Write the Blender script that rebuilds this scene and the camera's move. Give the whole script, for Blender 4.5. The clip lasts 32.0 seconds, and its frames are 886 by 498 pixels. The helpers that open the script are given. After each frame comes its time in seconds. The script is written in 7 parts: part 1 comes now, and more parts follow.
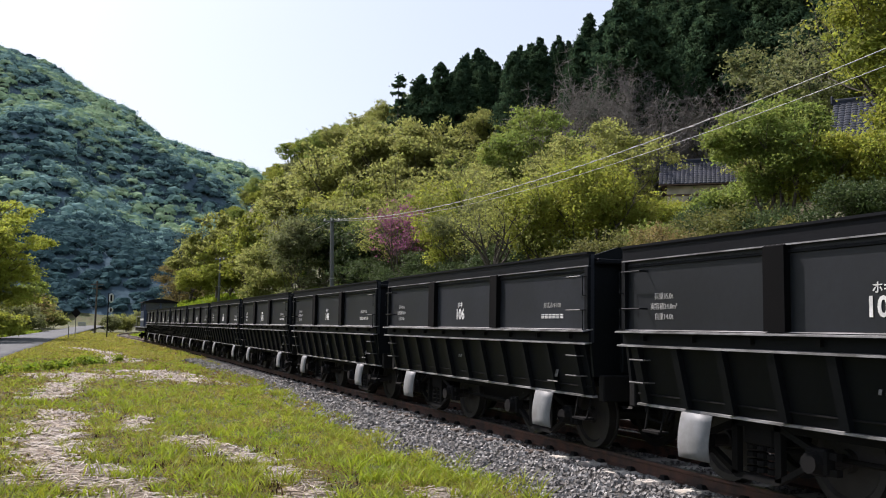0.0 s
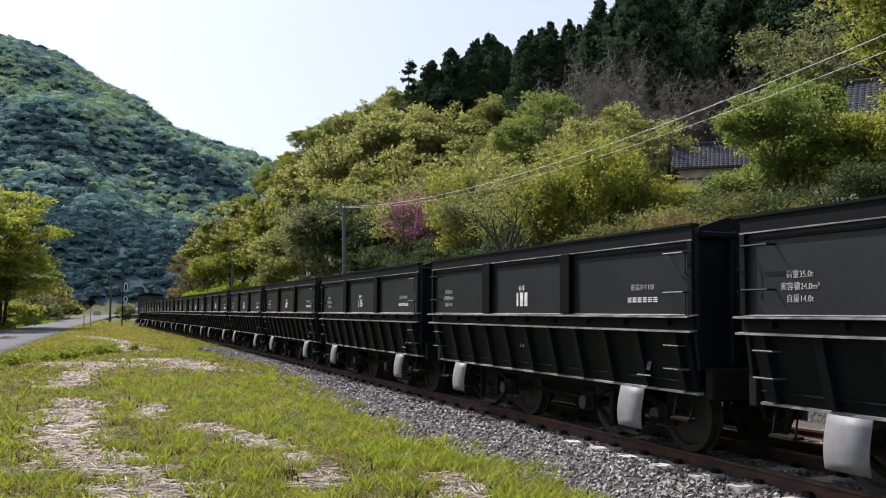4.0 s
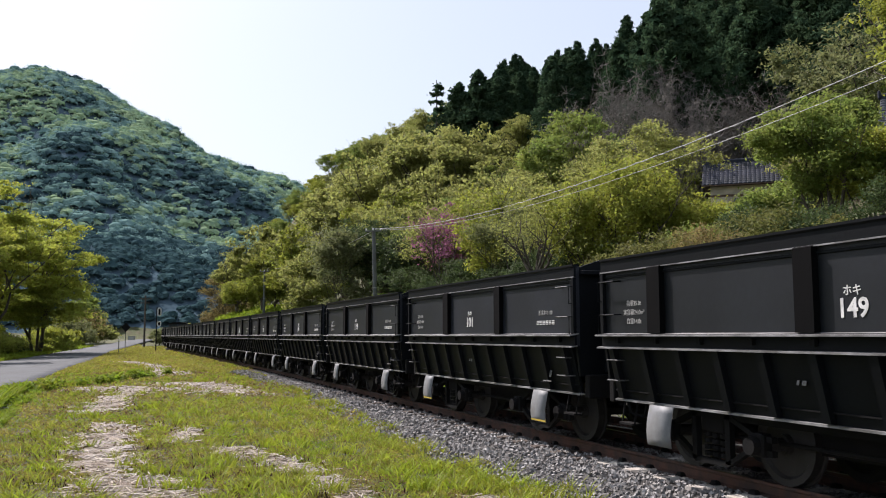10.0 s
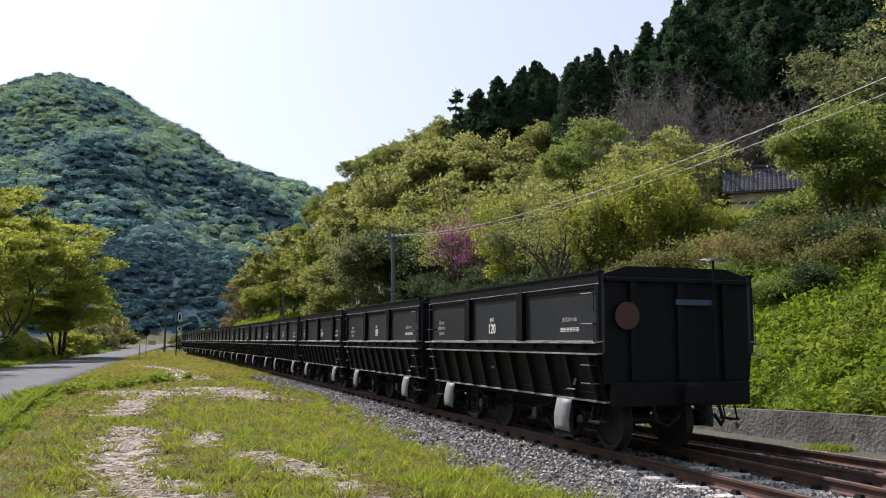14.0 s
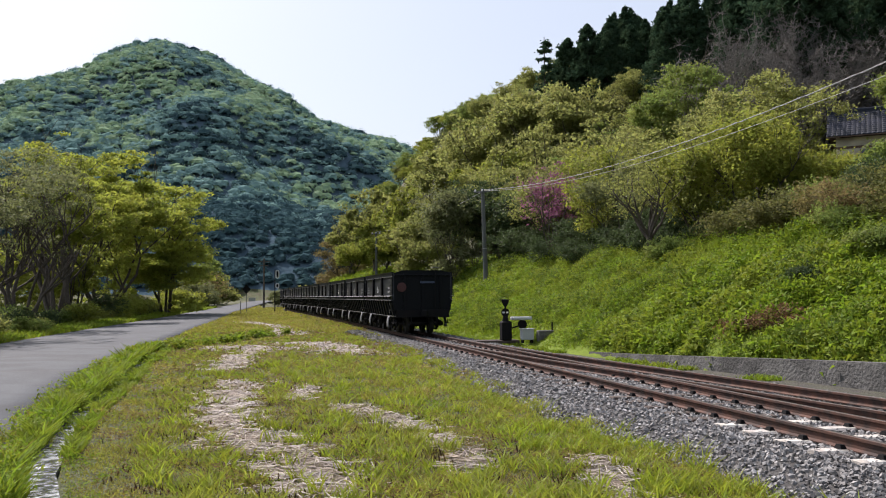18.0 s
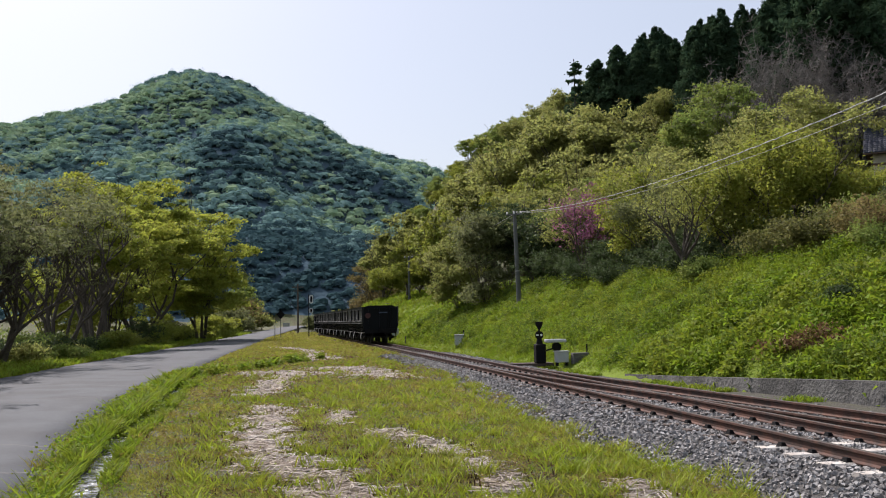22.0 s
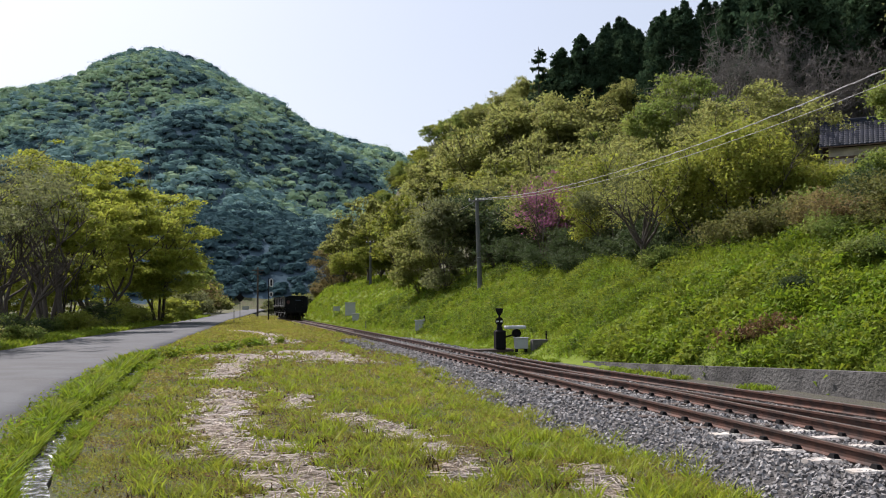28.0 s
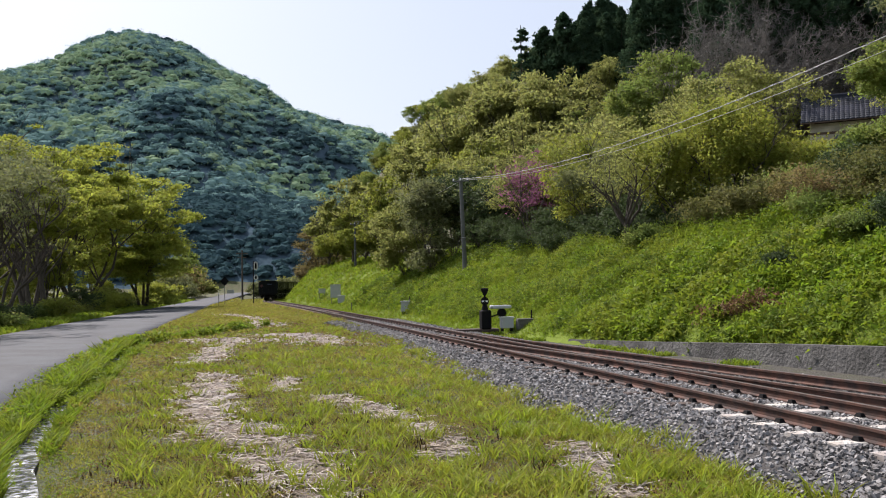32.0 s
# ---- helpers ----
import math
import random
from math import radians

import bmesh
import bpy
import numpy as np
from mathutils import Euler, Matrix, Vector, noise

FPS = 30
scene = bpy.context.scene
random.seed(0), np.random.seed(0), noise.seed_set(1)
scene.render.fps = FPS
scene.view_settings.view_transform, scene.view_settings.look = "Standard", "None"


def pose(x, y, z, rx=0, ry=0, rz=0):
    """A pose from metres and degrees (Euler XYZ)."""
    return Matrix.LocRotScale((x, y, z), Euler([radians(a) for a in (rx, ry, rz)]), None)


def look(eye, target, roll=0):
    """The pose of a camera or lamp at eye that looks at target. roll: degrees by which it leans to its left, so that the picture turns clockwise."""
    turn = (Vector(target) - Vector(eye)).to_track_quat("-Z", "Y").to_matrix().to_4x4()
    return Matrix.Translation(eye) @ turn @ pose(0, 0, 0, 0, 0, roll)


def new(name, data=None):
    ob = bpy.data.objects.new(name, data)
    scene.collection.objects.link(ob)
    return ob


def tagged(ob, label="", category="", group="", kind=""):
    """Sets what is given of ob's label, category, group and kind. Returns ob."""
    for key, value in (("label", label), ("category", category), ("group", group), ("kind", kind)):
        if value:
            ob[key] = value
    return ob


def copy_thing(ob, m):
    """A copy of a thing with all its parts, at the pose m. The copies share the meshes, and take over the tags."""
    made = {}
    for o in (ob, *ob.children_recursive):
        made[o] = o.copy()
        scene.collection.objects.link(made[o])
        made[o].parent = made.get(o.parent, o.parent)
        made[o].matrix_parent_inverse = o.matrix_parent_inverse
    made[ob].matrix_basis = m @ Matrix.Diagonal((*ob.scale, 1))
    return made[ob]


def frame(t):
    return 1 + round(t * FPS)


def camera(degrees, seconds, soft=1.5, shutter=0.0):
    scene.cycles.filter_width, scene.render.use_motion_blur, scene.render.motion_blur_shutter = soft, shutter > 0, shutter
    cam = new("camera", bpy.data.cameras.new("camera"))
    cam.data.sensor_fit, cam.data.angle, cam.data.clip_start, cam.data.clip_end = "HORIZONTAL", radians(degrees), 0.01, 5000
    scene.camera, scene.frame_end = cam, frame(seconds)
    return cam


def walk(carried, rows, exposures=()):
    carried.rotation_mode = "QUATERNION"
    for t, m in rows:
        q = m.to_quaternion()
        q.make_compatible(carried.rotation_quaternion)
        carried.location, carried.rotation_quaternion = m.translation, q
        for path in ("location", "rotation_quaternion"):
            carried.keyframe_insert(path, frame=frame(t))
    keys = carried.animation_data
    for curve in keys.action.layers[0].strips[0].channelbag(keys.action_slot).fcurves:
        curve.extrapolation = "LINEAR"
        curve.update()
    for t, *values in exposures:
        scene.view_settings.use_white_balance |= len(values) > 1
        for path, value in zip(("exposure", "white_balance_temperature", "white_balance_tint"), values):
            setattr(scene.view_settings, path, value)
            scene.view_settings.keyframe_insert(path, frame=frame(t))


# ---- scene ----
# camera: eye height 1.75 m over the meadow; z = 0 is the rail head
cam = camera(54.1, 32.0, soft=1.05)
PATH = [
    (0.0, -0.63, 5.19, -1.0), (0.5, -0.52, 5.28, -1.01), (1.0, -0.26, 5.16, -0.86), (1.5, -0.11, 4.91, -0.8),
    (2.0, -0.07, 4.62, -0.78), (2.5, -0.24, 4.34, -0.55), (4.5, 0.42, 4.27, -0.4), (5.0, 0.6, 4.56, -0.25),
    (5.5, 0.88, 4.91, -0.3), (6.0, 1.24, 5.32, -0.23), (6.5, 1.56, 5.68, -0.04), (7.0, 1.87, 5.85, 0.08),
    (7.5, 1.95, 5.85, 0.05), (8.0, 1.93, 5.81, 0.02), (8.5, 1.95, 5.73, -0.06), (9.0, 2.0, 5.65, -0.0),
    (9.5, 2.13, 5.61, 0.03), (10.0, 2.24, 5.66, 0.1), (10.5, 2.35, 5.74, 0.02), (11.0, 2.49, 5.84, 0.05),
    (11.5, 2.7, 5.94, 0.16), (12.0, 2.79, 6.03, 0.05), (12.5, 3.01, 6.12, -0.02), (13.0, 3.22, 6.17, -0.21),
    (13.5, 3.37, 6.19, -0.23), (15.5, 4.53, 5.03, -0.33), (16.0, 5.82, 4.71, -0.07), (16.5, 7.38, 4.57, 0.39),
    (17.0, 8.44, 4.14, 0.54), (17.5, 9.03, 3.64, 0.34), (18.0, 9.5, 3.09, 0.37), (18.5, 10.52, 2.76, 0.34),
    (19.0, 11.44, 2.54, 0.35), (19.5, 11.64, 2.36, 0.58), (20.0, 11.29, 2.57, 0.49), (20.5, 10.92, 2.75, 0.55),
    (21.0, 10.78, 3.1, 0.75), (21.5, 11.48, 3.88, 1.21), (22.0, 11.69, 4.65, 1.0), (22.5, 11.46, 5.1, 0.24),
    (23.0, 10.96, 5.48, -0.33), (23.5, 10.34, 5.75, -0.54), (24.0, 9.89, 5.77, -0.44), (24.5, 9.64, 5.6, -0.33),
    (25.0, 9.4, 5.12, -0.23), (25.5, 9.23, 4.57, -0.02), (27.5, 9.05, 3.79, 0.45), (28.0, 9.11, 3.67, 0.28),
    (28.5, 9.12, 3.38, 0.31), (29.0, 8.82, 3.11, 0.48), (29.5, 8.5, 2.82, 0.7), (30.0, 8.31, 2.57, 0.76),
    (30.5, 8.24, 2.52, 0.77), (31.0, 8.19, 2.58, 0.8), (31.5, 8.15, 2.55, 0.93), (32.0, 8.14, 2.38, 1.11),
]
walk(cam, [(t, pose(0, 0, 1.57, 90 + p, r, y)) for t, y, p, r in PATH],
     [(0.0, 0.69, 6420, 15), (13.5, 0.67, 6420, 15), (16.0, 0.57, 6420, 15), (20.5, 0.54, 6420, 15), (22.0, 0.42, 6420, 15), (25.5, 0.42, 6420, 15), (28.0, 0.5, 6420, 15), (32.0, 0.55, 6420, 15)])

# ---- world, sun, exposure ----
SUN_AZ, SUN_EL = 47.0, 49.0
world = bpy.data.worlds.new("world")
scene.world = world
world.use_nodes = True
wn = world.node_tree
sky = wn.nodes.new("ShaderNodeTexSky")
sky.sky_type, sky.sun_disc = "NISHITA", False
sky.sun_elevation, sky.sun_rotation = radians(SUN_EL), radians(-SUN_AZ)
sky.air_density, sky.dust_density, sky.ozone_density = 1.15, 3.0, 1.6
# thin high haze whitens the whole sky evenly
haze = wn.nodes.new("ShaderNodeMix")
haze.data_type = "RGBA"
haze.inputs["Factor"].default_value = 0.52
haze.inputs["B"].default_value = (5.2, 5.65, 6.25, 1)
wn.links.new(sky.outputs[0], haze.inputs["A"])
wn.links.new(haze.outputs["Result"], wn.nodes["Background"].inputs[0])
wn.nodes["Background"].inputs[1].default_value = 0.105
sun_data = bpy.data.lights.new("sun", "SUN")
sun_data.energy, sun_data.angle, sun_data.color = 4.9, radians(0.6), (1.0, 0.93, 0.88)
sun = new("sun", sun_data)
sun_dir = Vector((-math.sin(radians(SUN_AZ)) * math.cos(radians(SUN_EL)), math.cos(radians(SUN_AZ)) * math.cos(radians(SUN_EL)), math.sin(radians(SUN_EL))))
sun.matrix_world = look(sun_dir * 100, (0, 0, 0))

# ---- track plan ----
A0 = radians(22.42)
C0 = (7.60, 0.216)


def track_heading(s):
    s = np.asarray(s, float)
    return A0 + np.clip(s - 30, 0, 82) / 3000.0 - np.clip(s - 112, 0, 150) / 140.0


S_GRID = np.arange(-160, 300.01, 0.25)
_h = track_heading(S_GRID)
_tx = np.cumsum(-np.sin(_h) * 0.25)
_ty = np.cumsum(np.cos(_h) * 0.25)
_i0 = int(160 / 0.25)
TX, TY = _tx - _tx[_i0] + C0[0], _ty - _ty[_i0] + C0[1]


def track(s, v=0.0):
    """Plan place at s along the main track, v to the right of its middle."""
    a = track_heading(s)
    return np.interp(s, S_GRID, TX) + v * np.cos(a), np.interp(s, S_GRID, TY) + v * np.sin(a)


def uv_of(x, y):
    """Along and across the track's straight part, then across with its far bend."""
    dx, dy = np.asarray(x, float) - C0[0], np.asarray(y, float) - C0[1]
    u = -math.sin(A0) * dx + math.cos(A0) * dy
    v = math.cos(A0) * dx + math.sin(A0) * dy
    v = v + np.clip(u - 30, 0, 120) ** 2 / 6000.0
    w = v - np.clip(u - 112, 0, 70) ** 2 / 280.0 - np.clip(u - 182, 0, 400) * 0.5
    return u, v, w


def sstep(a, b, x):
    t = np.clip((np.asarray(x, float) - a) / (b - a), 0, 1)
    return t * t * (3 - 2 * t)


_rng = np.random.default_rng(3)
_WAVES = [(_rng.uniform(0, 6.28), _rng.uniform(0, 6.28), _rng.uniform(0.6, 1.5)) for _ in range(14)]


def rough(x, y, size, seed=0):
    """Soft uneven relief of about unit height."""
    z = 0.0
    for k in range(5):
        ph, dr, f = _WAVES[(k + seed) % 14]
        z = z + np.sin((np.cos(dr) * x + np.sin(dr) * y) * 6.28 * f / size + ph + 1.3 * np.sin((np.sin(dr) * x - np.cos(dr) * y) * 4.1 * f / size + ph))
    return z / 5


ROAD_Y = np.array([-60, -20, 0, 4.0, 7.6, 10.3, 13.6, 17.6, 25.1, 37.5, 60, 93.8, 140, 200])
ROAD_X = np.array([16, 0.2, -3.3, -4.3, -5.75, -7.4, -9.3, -11.2, -14.3, -18.9, -27.2, -40.0, -55.0, -74.5])
ROAD_W = np.array([6.2, 7.6, 7.8, 7.8, 7.7, 6.9, 6.4, 6.3, 6.2, 6.3, 6.0, 5.2, 4.6, 4.4])


def road_edges(y):
    r = np.interp(y, ROAD_Y, ROAD_X)
    return r - np.interp(y, ROAD_Y, ROAD_W) * 1.06, r


def road_z(y):
    return -0.24 + 0.9 * sstep(70, 200, y)


DITCH_Y = np.array([2.0, 7.1, 8.35, 9.2, 10.1, 11.1, 13.0, 14.7, 19.5, 21.9, 27.0])
DITCH_X = np.array([-3.2, -4.84, -5.72, -6.2, -6.62, -7.15, -8.1, -8.75, -10.9, -12.0, -14.1])
RIDGE = [(-760, 400, 60), (-520, 540, 136), (-440, 600, 167), (-404, 625, 180), (-375, 646, 205), (-352, 662, 215.5), (-322, 691, 210), (-300, 720, 194), (-270, 752, 169), (-240, 800, 157), (-187, 880, 146), (-40, 1010, 166), (150, 1100, 190), (500, 1200, 160)]


def mountain(x, y):
    best_d = np.full(np.shape(x), 1e9)
    best_z = np.zeros(np.shape(x))
    for (x0, y0, z0), (x1, y1, z1) in zip(RIDGE[:-1], RIDGE[1:]):
        ex, ey = x1 - x0, y1 - y0
        t = np.clip(((x - x0) * ex + (y - y0) * ey) / (ex * ex + ey * ey), 0, 1)
        d = np.hypot(x - x0 - t * ex, y - y0 - t * ey)
        near = d < best_d
        best_d = np.where(near, d, best_d)
        best_z = np.where(near, z0 + t * (z1 - z0), best_z)
    slope = np.clip(1 - best_d / 430.0, 0, 1)
    gully = (rough(x, y, 260, 3) * 28 + rough(x, y, 95, 6) * 9) * np.clip(best_d / 120, 0, 1) * np.clip(slope * 3, 0, 1)
    return best_z * slope ** 1.08 + gully


def bank_foot(u):
    return 4.75 - 1.7 * sstep(13, 31, u) - 1.05 * sstep(85, 115, u)


def ground_z(x, y):
    x, y = np.asarray(x, float), np.asarray(y, float)
    u, v, w = uv_of(x, y)
    z = -0.24 + 0.04 * rough(x, y, 6.0) + 0.0 * x
    # formation under the ballast
    bed = sstep(-3.4, -2.3, w) * (1 - sstep(2.6, 3.2, w))
    z = z - 0.10 * bed
    # grassy bank, terrace and wooded hill on the far side of the line
    b = w - bank_foot(u)
    wall = (1 - sstep(11, 28, u)) * sstep(-12, -6, u)
    ter = 1 - sstep(48, 76, u)
    cut = sstep(80, 118, u)
    rise = 5.5 - 1.5 * cut
    bank = (0.62 + 0.38 * cut) * np.clip(b - 0.2 * wall, 0, rise) + 0.25 * np.clip(b - rise, 0, 7 + 9 * ter) + wall * 0.46 * sstep(0.12, 0.3, b)
    z = z - 0.25 * wall * sstep(-2.6, -1.6, b)
    bank = bank - 0.3 * wall * (1 - sstep(0.1, 0.28, b))
    bank = bank + (0.12 * rough(x, y, 3.1, 2) + 0.07 * rough(x, y, 1.1, 6)) * sstep(0.3, 2, b)
    hv = v - 17 - 13 * ter
    top = np.interp(u, [-80, 20, 78, 137, 245, 330, 420], [14, 17, 21, 29, 40, 30, 8])
    hill = top * sstep(0, 30, hv) * (1 - 0.55 * sstep(34, 130, hv)) + 0.9 * rough(x, y, 23, 5) * sstep(2, 12, hv)
    z = z + np.where(b > 0, bank, 0.0) + hill
    # road bed, ditch and stream side
    xl, xr = road_edges(y)
    on = sstep(0, 1.2, xr + 0.9 - x) * (1 - sstep(0, 1.0, xl - 0.3 - x))
    z = z * (1 - on) + (road_z(y) - 0.05) * on
    left = np.clip(xl - 1.0 - x, 0, None)
    z = z + np.where(left > 0, road_z(y) + 0.24, 0) - 1.6 * sstep(2, 11, left) + 0.25 * rough(x, y, 9, 1) * sstep(1, 4, left)
    dd = np.abs(x - np.interp(y, DITCH_Y, DITCH_X))
    z = z - 0.32 * (1 - sstep(0.1, 0.26, dd)) * sstep(1.5, 3, y) * (1 - sstep(24, 27, y))
    near_lip = x - np.interp(y, DITCH_Y, DITCH_X) - 0.4
    z = z - 0.07 * np.exp(-(near_lip / 0.28) ** 2) * sstep(1.5, 3, y) * (1 - sstep(8.5, 11, y))
    far = sstep(150, 330, np.hypot(x, y))
    z = np.maximum(z, mountain(x, y) * sstep(120, 300, np.hypot(x + 40, y)) + z * (1 - far))
    return z


# ---- mesh helpers ----
def mesh_from(name, verts, faces, mats, smooth=False, mat_index=None):
    me = bpy.data.meshes.new(name)
    verts = np.asarray(verts, np.float32)
    faces = np.asarray(faces, np.int32)
    n, k = faces.shape
    me.vertices.add(len(verts))
    me.vertices.foreach_set("co", verts.ravel())
    me.loops.add(n * k)
    me.loops.foreach_set("vertex_index", faces.ravel())
    me.polygons.add(n)
    me.polygons.foreach_set("loop_start", np.arange(0, n * k, k, dtype=np.int32))
    me.polygons.foreach_set("loop_total", np.full(n, k, np.int32))
    me.polygons.foreach_set("use_smooth", np.full(n, bool(smooth)))
    for m in (mats if isinstance(mats, (list, tuple)) else [mats]):
        me.materials.append(m)
    if mat_index is not None:
        me.polygons.foreach_set("material_index", np.asarray(mat_index, np.int32))
    me.update(calc_edges=True)
    return me


def bm_mesh(name, bm, mat, smooth=False):
    me = bpy.data.meshes.new(name)
    bm.normal_update()
    bm.to_mesh(me)
    bm.free()
    me.materials.append(mat)
    if smooth:
        me.polygons.foreach_set("use_smooth", np.ones(len(me.polygons), bool))
    return me


def part(name, bm, mat, parent, label="", smooth=False):
    me = bm if isinstance(bm, bpy.types.Mesh) else bm_mesh(name, bm, mat, smooth)
    ob = new(name, me)
    ob.parent = parent
    if label:
        tagged(ob, label)
    return ob


def box(bm, x0, x1, y0, y1, z0, z1, bevel=0.0):
    vs = [bm.verts.new((x, y, z)) for x in (x0, x1) for y in (y0, y1) for z in (z0, z1)]
    fs = [bm.faces.new([vs[i] for i in q]) for q in ((0, 1, 3, 2), (4, 6, 7, 5), (0, 4, 5, 1), (2, 3, 7, 6), (0, 2, 6, 4), (1, 5, 7, 3))]
    if bevel:
        bmesh.ops.bevel(bm, geom=list({e for f in fs for e in f.edges}), offset=bevel, segments=1, affect="EDGES")
    return bm


def boxes(*dims, bevel=0.0):
    bm = bmesh.new()
    for d in dims:
        box(bm, *d, bevel=bevel)
    return bm


def prism(profile, x0, x1, axis="x"):
    """A closed profile of (y, z) pulled along x, or of (x, z) along y."""
    bm = bmesh.new()
    mk = (lambda a, p: (a, p[0], p[1])) if axis == "x" else (lambda a, p: (p[0], a, p[1])) if axis == "y" else (lambda a, p: (p[0], p[1], a))
    r0 = [bm.verts.new(mk(x0, p)) for p in profile]
    r1 = [bm.verts.new(mk(x1, p)) for p in profile]
    n = len(profile)
    for i in range(n):
        bm.faces.new((r0[i], r0[(i + 1) % n], r1[(i + 1) % n], r1[i]))
    bm.faces.new(r0[::-1])
    bm.faces.new(r1)
    bmesh.ops.recalc_face_normals(bm, faces=bm.faces)
    return bm


def rod(bm, a, b, r0, r1=None, sides=8, caps=True):
    a, b = Vector(a), Vector(b)
    r1 = r0 if r1 is None else r1
    q = (b - a).to_track_quat("Z", "Y")
    ra, rb = [], []
    for i in range(sides):
        t = 2 * math.pi * i / sides
        o = q @ Vector((math.cos(t), math.sin(t), 0))
        ra.append(bm.verts.new(a + o * r0))
        rb.append(bm.verts.new(b + o * r1))
    for i in range(sides):
        j = (i + 1) % sides
        bm.faces.new((ra[i], ra[j], rb[j], rb[i]))
    if caps:
        bm.faces.new(ra[::-1])
        bm.faces.new(rb)
    return bm


def tube(bm, pts, r, sides=6):
    """One bent tube through the points."""
    P = [Vector(p) for p in pts]
    rings = []
    for i, p in enumerate(P):
        q = (P[min(i + 1, len(P) - 1)] - P[max(i - 1, 0)]).to_track_quat("Z", "Y")
        rings.append([bm.verts.new(p + q @ Vector((r * math.cos(6.2832 * k / sides), r * math.sin(6.2832 * k / sides), 0))) for k in range(sides)])
    for a, b in zip(rings[:-1], rings[1:]):
        for k in range(sides):
            bm.faces.new((a[k], a[(k + 1) % sides], b[(k + 1) % sides], b[k]))
    bm.faces.new(rings[0][::-1])
    bm.faces.new(rings[-1])
    return bm


def lathe(profile, sides=24, axis="z"):
    """Turn a profile of (radius, height)."""
    bm = bmesh.new()
    rings = []
    for r, h in profile:
        ring = []
        for i in range(sides):
            t = 2 * math.pi * i / sides
            p = (r * math.cos(t), r * math.sin(t), h)
            ring.append(bm.verts.new(p if axis == "z" else (p[0], h, p[1])))
        rings.append(ring)
    for a, b in zip(rings[:-1], rings[1:]):
        for i in range(sides):
            j = (i + 1) % sides
            bm.faces.new((a[i], a[j], b[j], b[i]))
    bm.faces.new(rings[0][::-1])
    bm.faces.new(rings[-1])
    bmesh.ops.recalc_face_normals(bm, faces=bm.faces)
    return bm


# ---- materials ----
def material(name, base, rough_=0.8, metal=0.0, var=0.25, scale=3.0, fine=40.0, bump=0.2, second=None, mix_at=0.5, spec=0.5, coords="Object", island=0.0, transl=0.0, objrand=0.0, bump_dist=0.01, stretch=None, coat=0.0):
    """Principled surface with stains at one scale and grain at another; second is the colour of the stains."""
    m = bpy.data.materials.new(name)
    m.use_nodes = True
    nt = m.node_tree
    N, L = nt.nodes, nt.links
    p = N["Principled BSDF"]
    p.inputs["Roughness"].default_value = rough_
    p.inputs["Metallic"].default_value = metal
    p.inputs["Specular IOR Level"].default_value = spec
    if coat:
        p.inputs["Coat Weight"].default_value = coat
    tc = N.new("ShaderNodeTexCoord")
    src = tc.outputs[coords]
    if stretch:
        mp = N.new("ShaderNodeMapping")
        mp.inputs["Scale"].default_value = stretch
        L.new(src, mp.inputs[0])
        src = mp.outputs[0]
    big = N.new("ShaderNodeTexNoise")
    big.inputs["Scale"].default_value, big.inputs["Detail"].default_value = scale, 5
    small = N.new("ShaderNodeTexNoise")
    small.inputs["Scale"].default_value, small.inputs["Detail"].default_value = fine, 4
    L.new(src, big.inputs["Vector"])
    L.new(src, small.inputs["Vector"])
    ramp = N.new("ShaderNodeValToRGB")
    ramp.color_ramp.elements[0].position, ramp.color_ramp.elements[1].position = mix_at - 0.12, mix_at + 0.12
    L.new(big.outputs["Fac"], ramp.inputs[0])
    mix = N.new("ShaderNodeMix")
    mix.data_type = "RGBA"
    mix.inputs["A"].default_value = (*base, 1)
    mix.inputs["B"].default_value = (*(second or [c * (1 - var) for c in base]), 1)
    L.new(ramp.outputs[0], mix.inputs["Factor"])
    # grain and random change of lightness
    val = N.new("ShaderNodeMath")
    val.operation = "MULTIPLY_ADD"
    L.new(small.outputs["Fac"], val.inputs[0])
    val.inputs[1].default_value, val.inputs[2].default_value = 2 * var, 1 - var
    last = val.outputs[0]
    hue_src = None
    if island or objrand:
        g = N.new("ShaderNodeNewGeometry") if island else N.new("ShaderNodeObjectInfo")
        out = g.outputs["Random Per Island"] if island else g.outputs["Random"]
        amt = island or objrand
        v2 = N.new("ShaderNodeMath")
        v2.operation = "MULTIPLY_ADD"
        L.new(out, v2.inputs[0])
        v2.inputs[1].default_value, v2.inputs[2].default_value = 2 * amt, 1 - amt
        v3 = N.new("ShaderNodeMath")
        v3.operation = "MULTIPLY"
        L.new(last, v3.inputs[0])
        L.new(v2.outputs[0], v3.inputs[1])
        last, hue_src = v3.outputs[0], out
    hsv = N.new("ShaderNodeHueSaturation")
    L.new(mix.outputs["Result"], hsv.inputs["Color"])
    L.new(last, hsv.inputs["Value"])
    if hue_src:
        h = N.new("ShaderNodeMath")
        h.operation = "MULTIPLY_ADD"
        L.new(hue_src, h.inputs[0])
        h.inputs[1].default_value, h.inputs[2].default_value = 0.03, 0.485
        L.new(h.outputs[0], hsv.inputs["Hue"])
    L.new(hsv.outputs[0], p.inputs["Base Color"])
    if bump:
        b = N.new("ShaderNodeBump")
        b.inputs["Strength"].default_value, b.inputs["Distance"].default_value = bump, bump_dist
        L.new(small.outputs["Fac"], b.inputs["Height"])
        L.new(b.outputs[0], p.inputs["Normal"])
